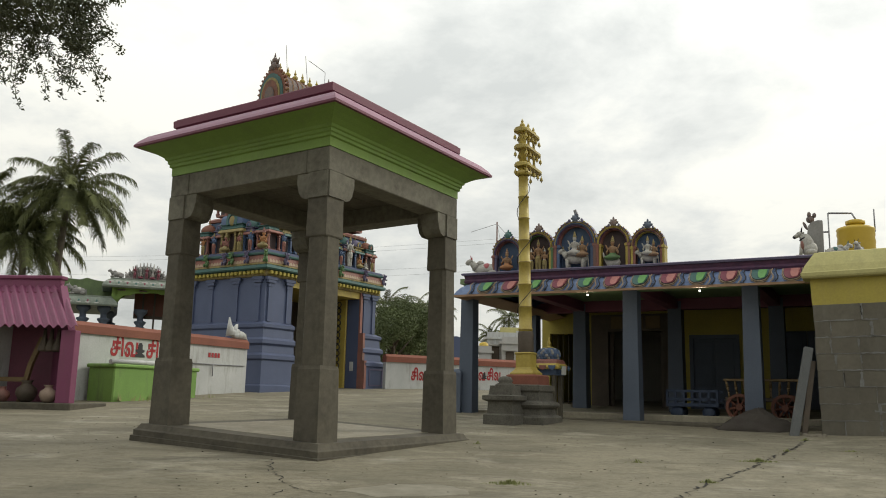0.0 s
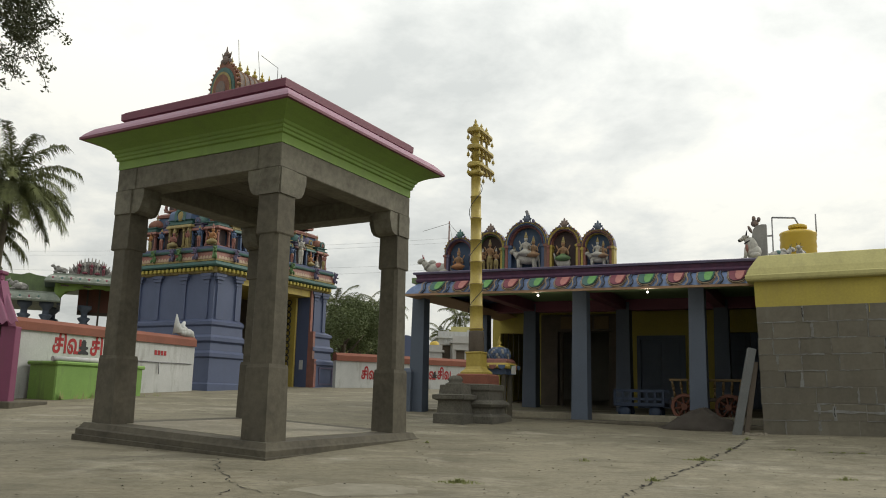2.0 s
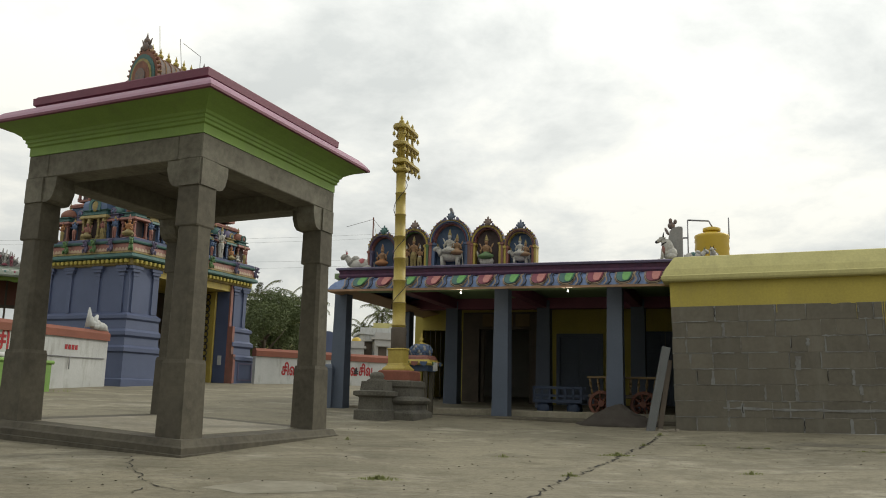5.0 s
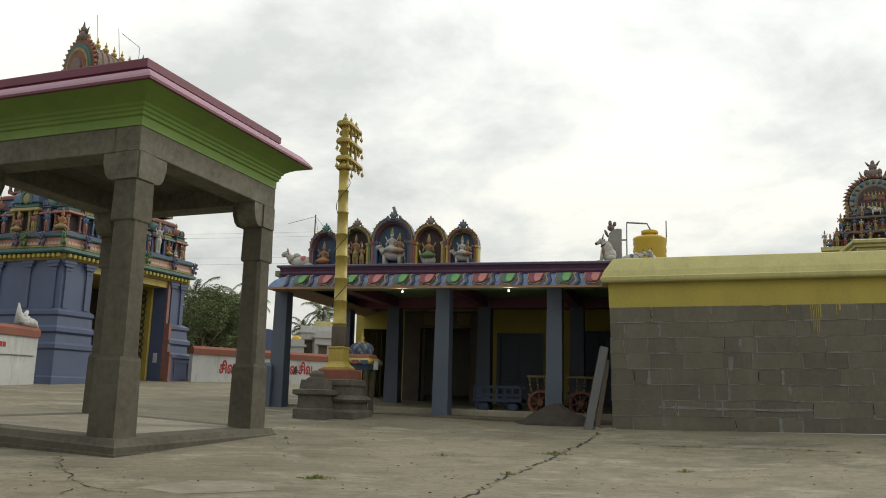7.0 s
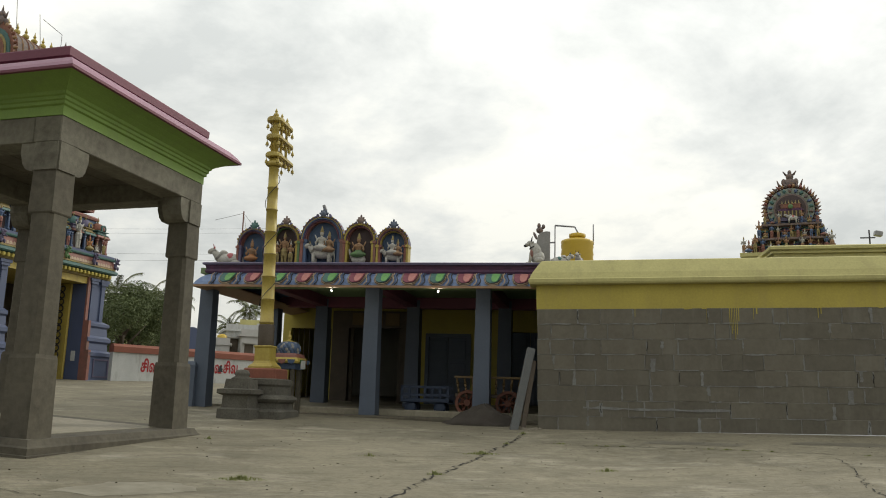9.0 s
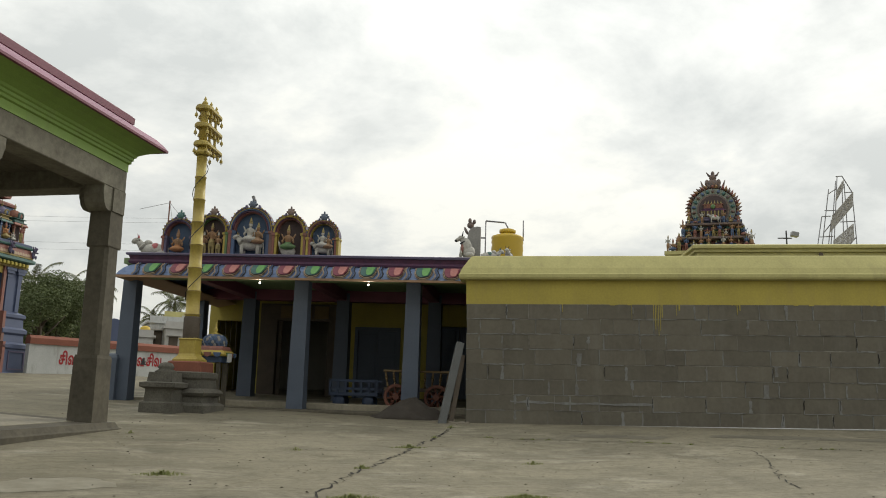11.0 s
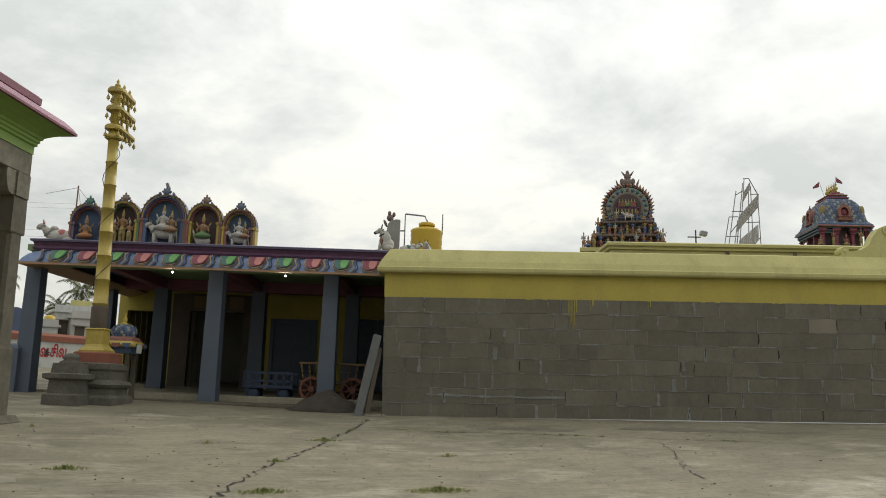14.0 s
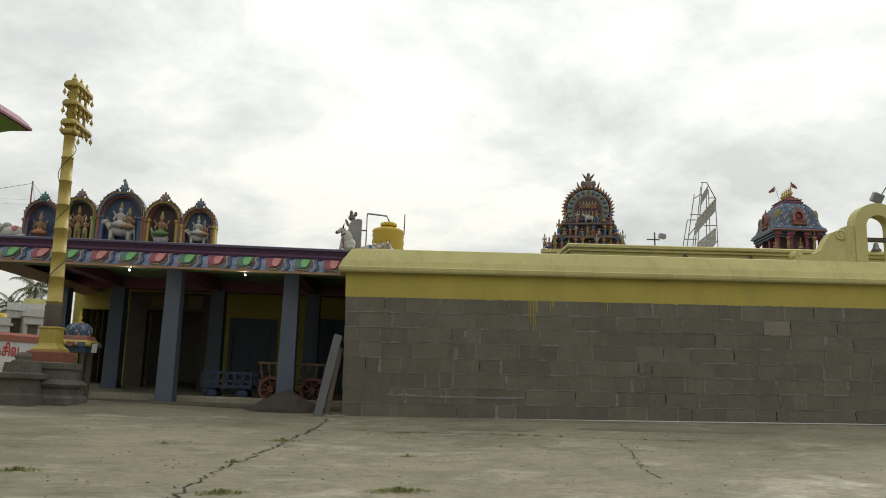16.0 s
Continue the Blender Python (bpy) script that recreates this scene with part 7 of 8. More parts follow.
spire1()
SPIRE_ROWS = ((7.12, ((-1.85, 0.7), (-1.65, 0.85), (-1.4, 0.8), (-1.1, 0.66), (-0.8, 0.7), (-0.5, 0.62), (-0.2, 0.68), (0.1, 0.62), (0.4, 0.68), (0.7, 0.62), (1.0, 0.7), (1.3, 0.66), (1.5, 0.85))), (7.71, ((-1.24, 0.8), (-1.0, 0.6), (-0.75, 0.66), (-0.5, 0.56), (-0.25, 0.6), (0.0, 0.56), (0.25, 0.62), (0.5, 0.56), (0.75, 0.66), (1.0, 0.6), (1.22, 0.75))), (8.31, ((-1.0, 0.62), (-0.72, 0.5), (-0.45, 0.55), (0.42, 0.55), (0.7, 0.5), (1.0, 0.55))))
for r, (z, row) in enumerate(SPIRE_ROWS):
    for k, (x, h) in enumerate(row):
        bm = B()
        figure(bm, 0, 0, 0, h, (0, 1, 2), seated=k % 3 == 1)
        solo("spire_statue", bm, ([M_OFFWHITE, M_SKIN, M_OLIVE], [M_SKIN, M_P_BLUE, M_SALMON], [M_SKIN, M_OLIVE, M_OLIVE], [M_P_BLUE, M_SALMON, M_OLIVE])[(k + r) % 4], SP @ pose(x, -1.06 if r else -1.18, z, 0, 0, -20 if x < -1.1 else 0), "painted stucco figure on the sanctum spire", "statue", "statues on the spire")
bm = B()
bull(bm, 0.5, False)
solo("spire_bull_statue", bm, [M_OFFWHITE, M_P_PINK], SP @ pose(0.05, -1.05, 8.31), "white stucco bull on the sanctum spire", "statue")

S2 = pose(27.15, 20.7, -0.31, 0, 0, -31) @ Matrix.Diagonal((0.82, 0.82, 1.016, 1))
s2 = thing("small_spire_shrine", S2, "small shrine with a blue scaled hipped dome and gilded finials", "shrine")
DOME = [(1.16, 7.93), (1.17, 7.98), (1.04, 8.06), (0.97, 8.17), (0.93, 8.33), (0.88, 8.5), (0.8, 8.67), (0.68, 8.84), (0.52, 8.98), (0.42, 9.03)]


def dome_half(z):
    for (a, za), (b, zb) in zip(DOME, DOME[1:]):
        if za <= z <= zb:
            return a + (b - a) * (z - za) / (zb - za)
    return DOME[-1][0]


def small_spire():
    bm = B()
    loft(bm, -0.75, 0.75, -1.0, 1.0, [(0.5, 1.0), (0.5, 7.05), (0.55, 7.08), (0.55, 7.18), (0.2, 7.2), (0.0, 7.21), (0.0, 7.9)])
    part("body", bm, M_NICHE_D, s2)
    for x, y in ((-0.95, -1.2), (0.95, -1.2), (-0.35, -1.2), (0.35, -1.2), (-0.95, 1.2), (0.95, 1.2), (-0.95, -0.4), (-0.95, 0.4)):
        bm = B()
        loft(bm, x, x, y, y, [(0.1, 7.2), (0.1, 7.26), (0.07, 7.29), (0.07, 7.6), (0.12, 7.64), (0.08, 7.68), (0.15, 7.76), (0.15, 7.84)])
        part("post", bm, M_P_ROSE, s2)
    for k, (o, z0, z1, mt) in enumerate(((0.22, 7.66, 7.72, M_P_TEAL), (0.28, 7.74, 7.8, M_BLUE), (0.34, 7.83, 7.89, M_P_TEAL))):
        for x in (-0.66, 0.66):
            bm = B()
            loft(bm, x - 0.2, x + 0.2, -1.0, 1.0, [(o * 0.6, z0), (o, z0 + 0.01), (o, z1), (o * 0.6, z1 + 0.01)])
            part("capital_band", bm, mt, s2)
    bm = B()
    loft(bm, 0, 0, -0.27, 0.27, [(0.9, 7.88), (1.18, 7.87), (1.21, 7.9), (1.18, 7.935), (0.9, 7.94)])
    part("eave", bm, M_SALMON, s2)
    bm = B()
    loft(bm, 0, 0, -0.27, 0.27, DOME)
    part("dome", bm, M_P_BLUE, s2, "blue scaled dome")
    # overlapping lozenge scales on the two faces in view
    kinds = []
    for mt in (M_P_BLUE, M_STUCCO, M_PILLAR):
        bm = B()
        lathe(bm, [(0.085, 0.0), (0.06, 0.022), (0.01, 0.03)], 4)
        me = bpy.data.meshes.new("scale")
        bm.to_mesh(me)
        bm.free()
        me.materials.append(mt)
        kinds.append(me)
    for side in (0, 1):
        for q in range(11):
            z = 8.04 + q * 0.088
            w = dome_half(z)
            tilt = math.degrees(math.atan2(dome_half(z - 0.05) - dome_half(z + 0.05), 0.1))
            hw = w if side == 0 else w + 0.27
            n = int(2 * hw / 0.155)
            for k in range(n + 1):
                t = -hw + 2 * hw * (k + (0.5 if q % 2 else 0)) / (n + 0.5)
                if abs(t) > hw - 0.03:
                    continue
                ob = new("scale", kinds[(k + q // 2) % 3])
                ob.parent = s2
                ob.matrix_local = (pose(t, -0.27 - w, z) if side == 0 else pose(-w, -t, z, 0, 0, -90)) @ pose(0, 0, 0, 90 - tilt, 0, 0) @ pose(0, 0, 0, 0, 0, 45)
    # horseshoe dormers on each face, small medallions on the hips
    for side, m in enumerate((pose(0, -1.2, 8.4), pose(-0.94, 0, 8.4, 0, 0, -90), pose(0.94, 0, 8.4, 0, 0, 90))):
        bm = B()
        bow(bm, arc(0, 0, 0.27, 0.29, 220, -40, 16), arc(0, 0, 0.17, 0.19, 220, -40, 16), -0.16, 0.2)
        bm.transform(m)
        dorm = part("dormer", bm, M_SALMON, s2)
        bm = B()
        lathe(bm, [(0.17, 0.0), (0.13, 0.04), (0.08, 0.02), (0.06, 0.09), (0.02, 0.11)], 14, m=m @ pose(0, -0.04, 0, 90, 0, 0))
        part("dormer_face", bm, M_P_ROSE, dorm)
        bm = B()
        loft(bm, -0.26, 0.26, -0.14, 0.2, [(0.02, -0.3), (0.06, -0.28), (0.06, -0.24), (0.0, -0.22), (0.0, -0.16), (0.03, -0.14), (0.02, -0.12)], m=m)
        part("dormer_base", bm, M_TERRA, dorm)
        bm = B()
        for c, r in (((0, -0.05, 0.32), (0.07, 0.06, 0.07)), ((-0.09, -0.05, 0.28), (0.05, 0.05, 0.06)), ((0.09, -0.05, 0.28), (0.05, 0.05, 0.06)), ((0, -0.05, 0.41), (0.03, 0.03, 0.06))):
            ball(bm, c, r, 0, 7, m)
        part("dormer_crest", bm, M_CREST, dorm)
    for x, y, r in ((-0.84, -1.1, -45), (0.84, -1.1, 45), (-0.84, 1.1, -135)):
        bm = B()
        lathe(bm, [(0.15, -0.02), (0.15, 0.06), (0.11, 0.08), (0.09, 0.05), (0.05, 0.1)], 12, m=pose(x, y, 8.52, 0, 0, r) @ pose(0, 0, 0, 80, 0, 0) @ Matrix.Diagonal((0.8, 1.15, 1, 1)))
        part("medallion", bm, M_OLIVE, s2)
    # stepped rose cap with a ridge, and finials along it
    for a, b, z0, z1, mt in ((0.47, 0.75, 9.02, 9.09, M_P_ROSE), (0.4, 0.7, 9.09, 9.13, M_P_BLUE), (0.43, 0.72, 9.13, 9.19, M_SALMON), (0.3, 0.62, 9.19, 9.25, M_P_ROSE), (0.16, 0.55, 9.25, 9.32, M_SALMON)):
        bm = B()
        loft(bm, 0, 0, -b + a, b - a, [(a - 0.03, z0), (a, z0 + 0.015), (a, z1 - 0.015), (a - 0.04, z1 + 0.002)])
        part("cap_step", bm, mt, s2)
    for k in range(5):
        bm = B()
        lathe(bm, [(0.05, 0), (0.03, 0.05), (0.09, 0.1), (0.095, 0.15), (0.04, 0.2), (0.025, 0.23), (0.055, 0.27), (0.025, 0.31), (0.004, 0.42)], 10, m=pose(0, -0.5 + k * 0.25, 9.31))
        part("kalasam_finial", bm, M_GOLD, s2, "gilded pot finial")
    for y, dx in ((-0.2, 0.3), (0.75, -0.5)):
        bm = B()
        rod(bm, (0, y, 9.3), (dx * 0.5, y, 9.95), 0.01, seg=5)
        pole = part("flag_pole", bm, M_STEEL, s2)
        bm = B()
        rings(bm, [[(dx * 0.5 + q * 0.07 * (1 if dx > 0 else -1), y + 0.02 * math.sin(q * 1.7) + t, 9.94 - q * 0.05 - h * (0.2 - 0.03 * q)) for h, t in ((0, 0), (1, 0), (1, 0.006), (0, 0.006))] for q in range(5)])
        part("flag", bm, M_P_ROSE, pole)


small_spire()
for k, (x, y, h, seat) in enumerate(((-1.1, -1.4, 0.62, True), (1.1, -1.4, 0.85, False), (0.0, -1.4, 0.72, True), (0.62, -1.42, 0.7, False), (-1.25, 0.2, 0.6, True), (-0.55, -1.42, 0.65, False))):
    bm = B()
    figure(bm, 0, 0, 0, h, (0, 1, 2), seated=seat)
    solo("shrine_statue", bm, [(M_SKIN, M_P_BLUE, M_SALMON)[k % 3], M_OLIVE, M_SALMON], S2 @ pose(x, y, 7.18, 0, 0, -45 if x < -1 else 0), "painted stucco figure at the small dome", "statue", "statues on the small dome")

# illuminated-sign scaffold, seen from behind
sc = thing("sign_scaffold", pose(29.5, 27.1, 0, 0, 0, -47), "steel scaffold with wire-mesh sign panels behind the roofs", "scaffold")
bm = B()
z0, z1 = 1.95, 11.3
for a, b in (((-1.9, -0.4, z0), (-0.62, -0.4, 9.6)), ((-1.3, 0.4, z0), (-0.25, 0.4, 9.6)), ((-1.55, -0.4, z0), (-0.3, -0.4, 10.8)), ((-1.0, 0.4, z0), (0.0, 0.4, 11.35)), ((-0.7, -0.4, z0), (0.06, -0.4, 11.35)), ((0.1, 0.4, z0), (0.25, 0.4, z1)), ((0.5, -0.4, z0), (0.32, -0.4, 11.0)), ((0.95, 0, z0), (0.62, 0, 10.7)), ((0.0, -0.4, 11.35), (0.25, -0.4, 11.35)), ((-0.3, 0.4, 10.8), (0.0, -0.4, 10.8)), ((-0.62, -0.4, 9.6), (-0.25, -0.4, 9.6)), ((-0.78, -0.4, 8.7), (-0.2, -0.4, 8.7)), ((-0.95, -0.4, 7.6), (0.6, 0.2, 8.9)), ((-0.6, 0.4, 9.0), (0.4, 0.0, 10.2)), ((-0.2, 0, 7.6), (0.7, 0, 8.7)), ((-0.5, -0.2, 9.9), (0.3, 0, 9.9)), ((-0.8, -0.4, 8.2), (0.65, 0, 8.2)), ((0.25, -0.4, 11.35), (0.62, 0, 10.7)), ((0.3, 0, 10.7), (0.65, 0, 10.7)), ((0.1, 0, 9.4), (0.7, 0, 9.4))):
    rod(bm, a, b, 0.022, seg=5)
part("steel_frame", bm, M_STEEL, sc)
for pts in ([(-0.05, 10.2), (0.28, 10.8), (0.3, 11.15), (0.02, 10.7)], [(-0.3, 8.9), (0.62, 10.0), (0.65, 10.6), (-0.2, 9.6)], [(-0.2, 7.8), (0.6, 8.5), (0.6, 9.2), (-0.2, 8.5)]):
    bm = B()
    (ax, az0), (bx, bz), (cx_, cz), (dx, dz) = pts
    for k in range(17):
        u = k / 16
        rod(bm, (ax + (bx - ax) * u, -0.45, az0 + (bz - az0) * u), (dx + (cx_ - dx) * u, -0.45, dz + (cz - dz) * u), 0.014, seg=4)
        rod(bm, (ax + (dx - ax) * u, -0.45, az0 + (dz - az0) * u), (bx + (cx_ - bx) * u, -0.45, bz + (cz - bz) * u), 0.014, seg=4)
    part("mesh_panel", bm, M_HOUSE, sc, "pale mesh sign panel")
fl2 = thing("roof_floodlight", BW @ pose(7.4, 3.0, 4.9), "small black floodlight pair on a short post", "floodlight", "floodlights")
bm = B()
rod(bm, (0, 0, 0), (0, 0, 0.42), 0.018)
rod(bm, (-0.2, 0, 0.24), (0.12, 0, 0.24), 0.015)
part("post", bm, M_BLACK, fl2)
bm = B()
box(bm, 0.03, 0.2, -0.08, 0.06, 0.3, 0.42, m=pose(0, 0, 0, 0, 12, 0), bev=0.015)
part("lamp_head", bm, M_STEEL, fl2)
# spotlight over the middle niche, aerial and bird on the hall roof
sp_ = thing("roof_spotlight", MD @ pose(-1.36, 0.35, 5.2), "small spotlight on a bent rod over the niche", "spotlight")
bm = B()
rod(bm, (0.08, 0, -0.9), (0.08, 0, 0.25), 0.012)
rod(bm, (0.08, 0, 0.25), (-0.02, 0, 0.52), 0.012)
part("bent_rod", bm, M_STEEL, sp_)
bm = B()
box(bm, -0.035, 0.035, -0.04, 0.04, 0.0, 0.14, m=pose(-0.02, 0, 0.5, 0, -22, 0), bev=0.008)
part("lamp_head", bm, M_STEEL, sp_)
an = thing("roof_aerial", MD @ pose(-3.75, 1.0, 4.3), "thin aerial mast with stay wires on the roof", "aerial")
bm = B()
rod(bm, (0, 0, 0), (0, 0, 1.55), 0.018)
part("mast", bm, M_CARTRED, an)
bm = B()
rod(bm, (0, 0, 1.5), (1.1, 0.6, 0.1), 0.006, seg=4)
rod(bm, (0, 0, 1.5), (0.7, -0.9, 0.0), 0.006, seg=4)
rod(bm, (0, 0, 1.5), (-0.9, 0.3, 1.4), 0.006, seg=4)
part("stay_wire", bm, M_STEEL, an)

# overhead lines
bm = B()
for z, dz in ((9.2, 0.0), (8.9, 0.0), (8.2, 0.2), (7.4, 0.1)):
    prev = None
    for k in range(25):
        u = k / 24
        p = (-60 + 66 * u, 70 - 12 * u, z + 3.4 - 4 * dz * u + 1.2 * (2 * u - 1) ** 2 - 1.2)
        if prev:
            rod(bm, prev, p, 0.006, seg=4)
        prev = p
solo("overhead_line", bm, M_STEEL, Matrix(), "thin black overhead power lines in the distance", "cable")
# blue standpipe box beside the hall's corner
bm = B()
loft(bm, 0, 0, 0, 0, [(0.16, 0.9), (0.16, 1.95), (0.12, 2.02), (0.05, 2.05)])
solo("standpipe_post", bm, M_PILLAR, pose(0.42, 20.6, 0.0, 0, 0, -28), "stub blue cement post beside the hall corner", "post")

# ---- yard details ----
def ribbon(name, pts, w, label):
    bm = B()
    rnd = random.Random(len(pts))
    fine = []
    for (a, b) in zip(pts, pts[1:]):
        n = max(2, int(math.dist(a, b) / 0.075))
        for k in range(n):
            u = k / n
            fine.append((a[0] + (b[0] - a[0]) * u + rnd.uniform(-0.05, 0.05), a[1] + (b[1] - a[1]) * u + rnd.uniform(-0.05, 0.05)))
    vs = []
    for k, (x, y) in enumerate(fine):
        d = Vector((fine[min(k + 1, len(fine) - 1)][0] - fine[max(k - 1, 0)][0], fine[min(k + 1, len(fine) - 1)][1] - fine[max(k - 1, 0)][1])).normalized()
        ww = w * rnd.uniform(0.15, 0.85)
        vs.append([bm.verts.new((x + s * d.y * ww, y - s * d.x * ww, gz(x, y) + 0.006)) for s in (-1, 1)])
    for a, b in zip(vs, vs[1:]):
        bm.faces.new((a[0], a[1], b[1], b[0]))
    return solo(name, bm, M_CRACK, Matrix(), label, "crack", "cracks in the yard", kind="structure")


ribbon("yard_crack", [(1.2, 6.4), (1.7, 7.3), (2.14, 8.18), (2.86, 9.45), (3.23, 9.96), (3.84, 10.89), (4.68, 12.26), (5.46, 13.39), (6.46, 15.21)], 0.024, "long jagged crack in the concrete yard")
ribbon("yard_crack", [(9.45, 10.53), (8.87, 9.57), (7.89, 8.31), (7.46, 7.48)], 0.014, "thin crack in the concrete yard")
JOINT = [(5.93, 13.57), (6.64, 12.89), (7.31, 12.53), (8.26, 11.99), (8.92, 11.47), (10.05, 10.64), (11.34, 9.85)]
ribbon("yard_joint", JOINT, 0.02, "soil-filled joint in the concrete yard")
ribbon("yard_crack", [(6.63, 11.35), (7.36, 10.67), (8.35, 10.13), (10.2, 8.87)], 0.011, "thin crack in the concrete yard")
ribbon("yard_crack", [(-1.41, 8.66), (-1.21, 8.5), (-1.03, 8.26)], 0.01, "thin crack in the concrete yard")
ribbon("yard_crack", [(-6.07, 20.71), (-3.84, 20.95), (-2.41, 20.88), (-1.04, 22.68)], 0.03, "dark joint in the concrete yard")
ribbon("yard_crack", [(-5.9, 9.6), (-5.21, 10.37), (-4.75, 11.17), (-4.17, 11.98)], 0.018, "thin crack in the concrete yard")
ribbon("yard_crack", [(-2.11, 10.85), (-1.86, 9.81), (-1.65, 9.25), (-1.41, 8.66), (-1.53, 8.28)], 0.013, "thin crack in the concrete yard")
ribbon("yard_crack", [(-4.5, 18.5), (-2.0, 19.6), (0.2, 20.2)], 0.03, "dark joint in the concrete yard")
ribbon("yard_crack", [(-6.5, 20.5), (-3.5, 21.8), (-0.6, 23.0)], 0.03, "dark joint in the concrete yard")
ribbon("yard_crack", [(-6.0, 24.5), (-3.0, 25.8), (-0.5, 27.0)], 0.035, "dark joint in the concrete yard")


def tuft(x, y, r, n, seed, tall=0.06):
    """Bent grass blades, each a tapering two-piece strip, thickest in the middle of the patch."""
    rnd = random.Random(seed)
    bm = B()
    for _ in range(n):
        a, q = rnd.uniform(0, 6.28), rnd.random() ** 1.4 * r
        p = Vector((x + q * math.cos(a) * 1.6, y + q * math.sin(a) * 0.6, 0))
        p.z = gz(p.x, p.y) - 0.004
        h = tall * rnd.uniform(0.35, 1.0) * (1.15 - q / r)
        t = rnd.uniform(0, 3.14)
        d = Vector((math.cos(t), math.sin(t), 0)) * 0.005
        lean = Vector((rnd.uniform(-0.5, 0.5), rnd.uniform(-0.5, 0.5), 0)) * h
        k = p + lean * 0.35 + Vector((0, 0, h * 0.6))
        v = [bm.verts.new(w) for w in (p - d, p + d, k + d * 0.7, k - d * 0.7, p + lean * 1.3 + Vector((0, 0, h)))]
        bm.faces.new(v[:4])
        bm.faces.new((v[3], v[2], v[4]))
    solo("grass_tuft", bm, M_GRASS, Matrix(), "small tuft of weeds growing from the concrete", "weeds", "weeds in the yard", kind="stuff")


for k, (x, y, r, n) in enumerate(((4.34, 11.8, 0.2, 420), (0.76, 9.27, 0.2, 380), (4.02, 7.6, 0.3, 900), (5.43, 10.05, 0.15, 120), (14.3, 12.1, 0.2, 160), (2.3, 7.74, 0.25, 420), (6.3, 14.9, 0.1, 80), (0.6, 13.3, 0.05, 40), (3.0, 9.7, 0.09, 120), (5.3, 13.2, 0.08, 60), (2.6, 11.4, 0.12, 60))):
    tuft(x, y, r, n, k)
rj = random.Random(31)
for k in range(15):
    i = rj.randrange(len(JOINT) - 1)
    u = rj.random()
    tuft(JOINT[i][0] * (1 - u) + JOINT[i + 1][0] * u, JOINT[i][1] * (1 - u) + JOINT[i + 1][1] * u, rj.uniform(0.05, 0.14), 50, 60 + k, 0.035)


def yard_litter():
    """Dry leaves and grit scattered over the concrete."""
    rnd = random.Random(77)
    bm = B()
    for _ in range(900):
        x, y = rnd.uniform(-7, 12), rnd.uniform(6.5, 17)
        s, a = rnd.uniform(0.008, 0.024), rnd.uniform(0, 6.28)
        z = gz(x, y) + 0.004
        c, e = math.cos(a) * s, math.sin(a) * s
        bm.faces.new([bm.verts.new(p) for p in ((x - c, y - e, z), (x + e * 0.5, y - c * 0.5, z + rnd.uniform(0, 0.012)), (x + c, y + e, z + 0.003), (x - e * 0.5, y + c * 0.5, z + rnd.uniform(0, 0.012)))])
    solo("yard_litter", bm, M_LITTER, Matrix(), "dry leaf bits and grit scattered on the concrete", "litter", kind="stuff")


yard_litter()


def stain(points, mt, label):
    """A flat irregular patch lying on the yard, drawn round its centre."""
    bm = B()
    n = len(points)
    fine = []
    for k in range(n):
        a, b = points[k], points[(k + 1) % n]
        for q in range(6):
            u = q / 6
            p = Vector((a[0] + (b[0] - a[0]) * u, a[1] + (b[1] - a[1]) * u, 0))
            w = noise.noise_vector(p * 3) * 0.12
            fine.append((p.x + w.x, p.y + w.y))
    cx = sum(p[0] for p in fine) / len(fine)
    cy = sum(p[1] for p in fine) / len(fine)
    mid = bm.verts.new((cx, cy, gz(cx, cy) + 0.003))
    rim = [bm.verts.new((x, y, gz(x, y) + 0.003)) for x, y in fine]
    for k in range(len(rim)):
        bm.faces.new((mid, rim[k], rim[(k + 1) % len(rim)]))
    bmesh.ops.recalc_face_normals(bm, faces=bm.faces)
    return solo("yard_patch", bm, mt, Matrix(), label, "stain", "stains on the yard", kind="structure")


stain([(7.6, 13.0), (9.0, 12.2), (9.4, 12.4), (8.2, 13.3)], M_DAMP, "dark damp patch at the foot of the wall")
stain([(10.0, 12.25), (11.0, 11.55), (12.6, 10.7), (12.9, 10.95), (11.6, 11.9), (10.6, 12.45)], M_DAMP, "dark damp patch at the foot of the wall")
# sheen of the sky on the concrete, put in as paler colour
stain([(-1.0, 8.55), (-0.5, 8.3), (0.3, 8.5), (0.2, 9.0), (-0.5, 9.1)], M_PALE, "pale patch tinted as sheen on the concrete")
stain([(-6.95, 16.75), (-6.2, 16.7), (-5.7, 16.8), (-6.1, 16.95), (-6.8, 16.95)], M_PALE, "pale patch tinted as sheen on the concrete")


# ---- stones of the long wall, course by course ----
def smear(bm, pts, upright, proud=0.0):
    """A thin ragged strip on the face of the wall through points (x, z, half width)."""
    rows = []
    for x, z, hw in pts:
        ds = ((-hw, 0), (hw, 0)) if upright else ((0, hw), (0, -hw))
        rows.append([(x + ds[0][0], -0.0235 - proud, z + ds[0][1]), (x + ds[1][0], -0.0235 - proud, z + ds[1][1]), (x + ds[1][0], -0.009, z + ds[1][1]), (x + ds[0][0], -0.009, z + ds[0][1])])
    rings(bm, rows)


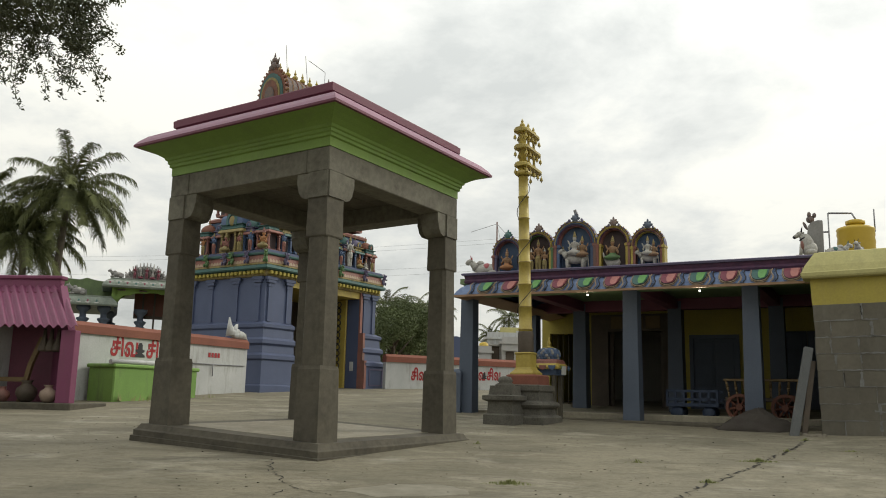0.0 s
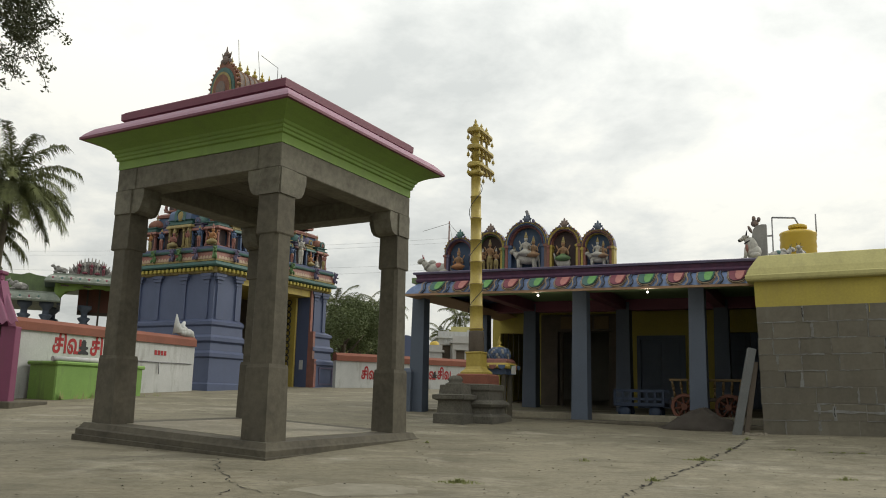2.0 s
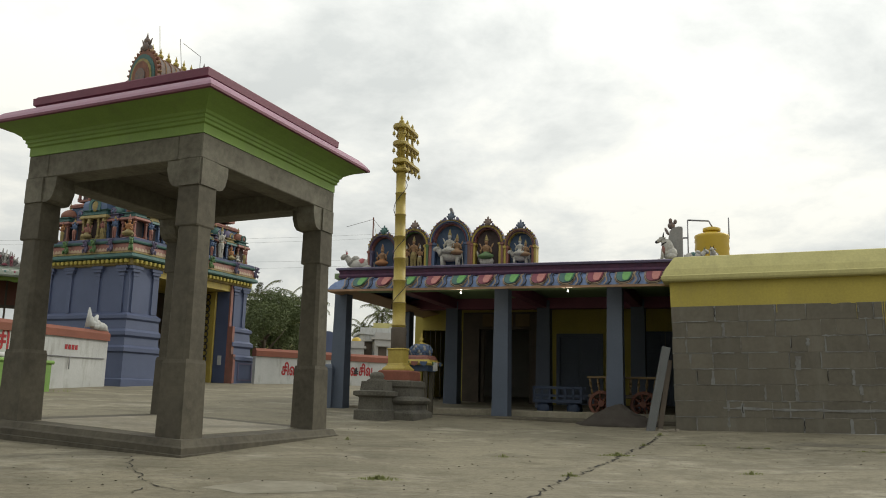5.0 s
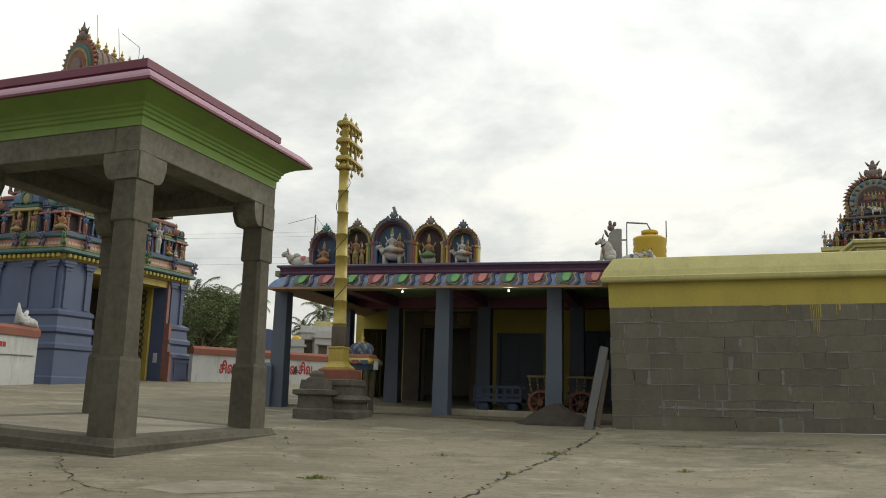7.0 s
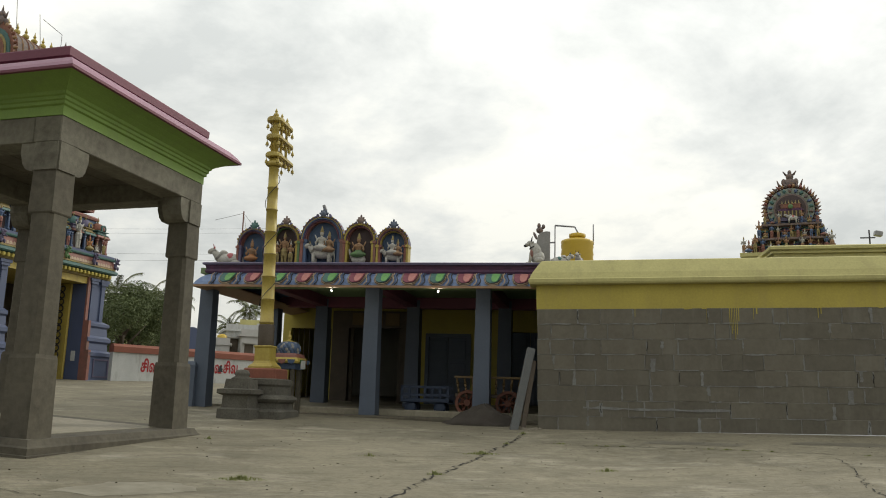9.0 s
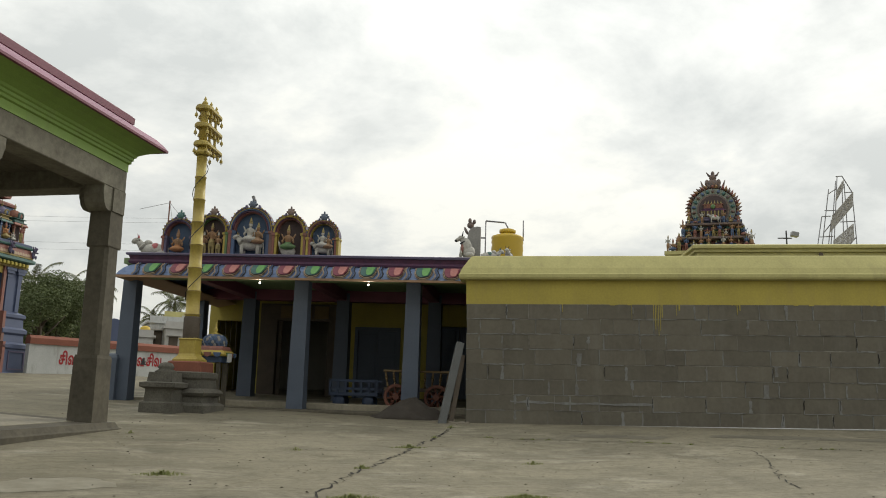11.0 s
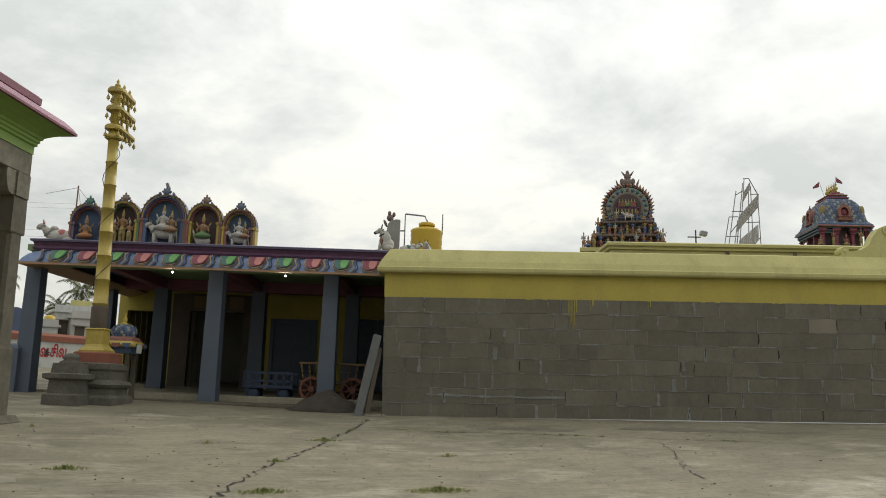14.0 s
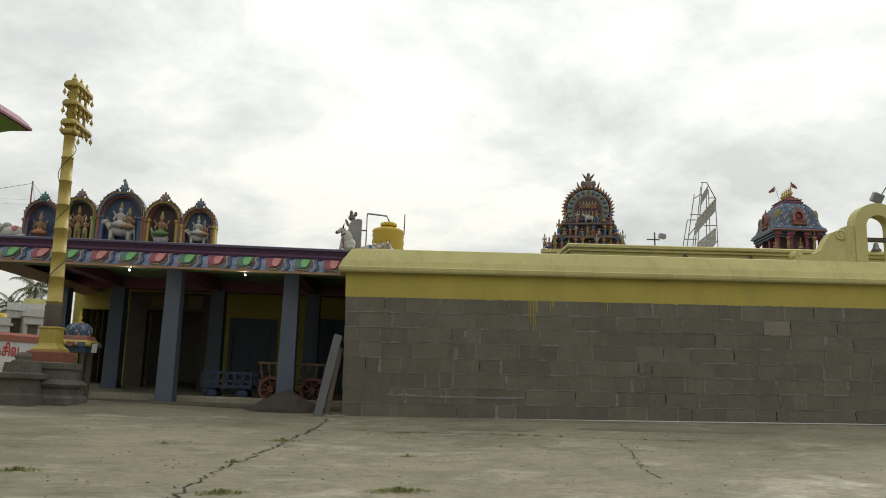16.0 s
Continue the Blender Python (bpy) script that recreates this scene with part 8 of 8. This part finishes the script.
def wall_stones():
    sm, gp = B(), B()
    rnd = random.Random(4)
    h = (W1 - W0) / 8
    for c in range(8):
        z0 = W0 + c * h
        x = 0.0
        first = True
        while x < WT - 0.1:
            w = rnd.choice((0.28, 0.42, 0.55, 0.68, 0.85, 1.0)) * rnd.uniform(0.9, 1.1)
            if first:
                w *= rnd.choice((0.5, 1.0))
                first = False
            x1 = min(WT, x + w)
            j = rnd.uniform(0.004, 0.013)
            a, b = x + j, x1 - j
            za, zb = z0 + rnd.uniform(0.001, 0.009), z0 + h - rnd.uniform(0.001, 0.009)
            f = -0.014 + rnd.uniform(-0.006, 0.003)
            bm = B()
            e = 0.003
            t = [rnd.uniform(-0.008, 0.008) for _ in range(4)]
            rings(bm, [
                [(a + t[0], 0.06, za + t[1]), (b + t[2], 0.06, za), (b, 0.06, zb + t[3]), (a, 0.06, zb)][::-1],
                [(a + t[0], f + e, za + t[1]), (b + t[2], f + e, za), (b, f + e, zb + t[3]), (a, f + e, zb)][::-1],
                [(a + t[0] + e, f, za + t[1] + e), (b + t[2] - e, f, za + e), (b - e, f, zb + t[3] - e), (a + e, f, zb - e)][::-1]])
            bmesh.ops.recalc_face_normals(bm, faces=bm.faces)
            pale = c == 6 and x < 8.75 < x1
            part("stone", bm, M_BLOCK_P if pale else M_BLOCK, wall)
            # mortar smeared over the joints, open gaps here and there
            if rnd.random() < 0.85:
                n = 5
                wd = rnd.choice((0.006, 0.009, 0.013, 0.026))
                zt, zf = z0 + h * rnd.uniform(0.75, 1.0), z0 + h * rnd.choice((0.0, 0.0, 0.4))
                smear(sm, [(x1 + rnd.uniform(-0.008, 0.008), zf + (zt - zf) * q / n, wd * rnd.uniform(0.5, 1.5)) for q in range(n + 1)], True)
            if rnd.random() < 0.16:
                smear(gp, [(x1 + rnd.uniform(-0.012, 0.012), z0 + h * (0.25 + 0.6 * q / 3), rnd.uniform(0.003, 0.009)) for q in range(4)], True, 0.002)
            if rnd.random() < 0.8:
                n = 7
                l = w * rnd.uniform(0.3, 1.1)
                wd = rnd.choice((0.005, 0.008, 0.012))
                smear(sm, [(x + l * q / n, z0 + rnd.uniform(-0.006, 0.006), wd * rnd.uniform(0.4, 1.6)) for q in range(n + 1)], False)
            x = x1
    smear(sm, [(0.9 + 2.8 * q / 18, 1.262 - 0.002 * q + rnd.uniform(-0.012, 0.012), rnd.uniform(0.008, 0.03)) for q in range(19)], False, 0.002)
    for x, z, hw, hh in ((2.27, 2.1, 0.05, 0.13), (5.89, 1.51, 0.055, 0.13), (6.1, 1.9, 0.03, 0.1)):
        smear(sm, [(x + rnd.uniform(-0.01, 0.01), z - hh + 2 * hh * q / 4, hw * rnd.uniform(0.7, 1.1)) for q in range(5)], True, 0.002)
    bmesh.ops.recalc_face_normals(sm, faces=sm.faces)
    bmesh.ops.recalc_face_normals(gp, faces=gp.faces)
    tagged(part("mortar_smear", sm, M_SMEAR, wall), "grey mortar smeared over the joints", kind="stuff")
    tagged(part("open_joint", gp, M_CRACK, wall), "dark open joints", kind="stuff")


wall_stones()
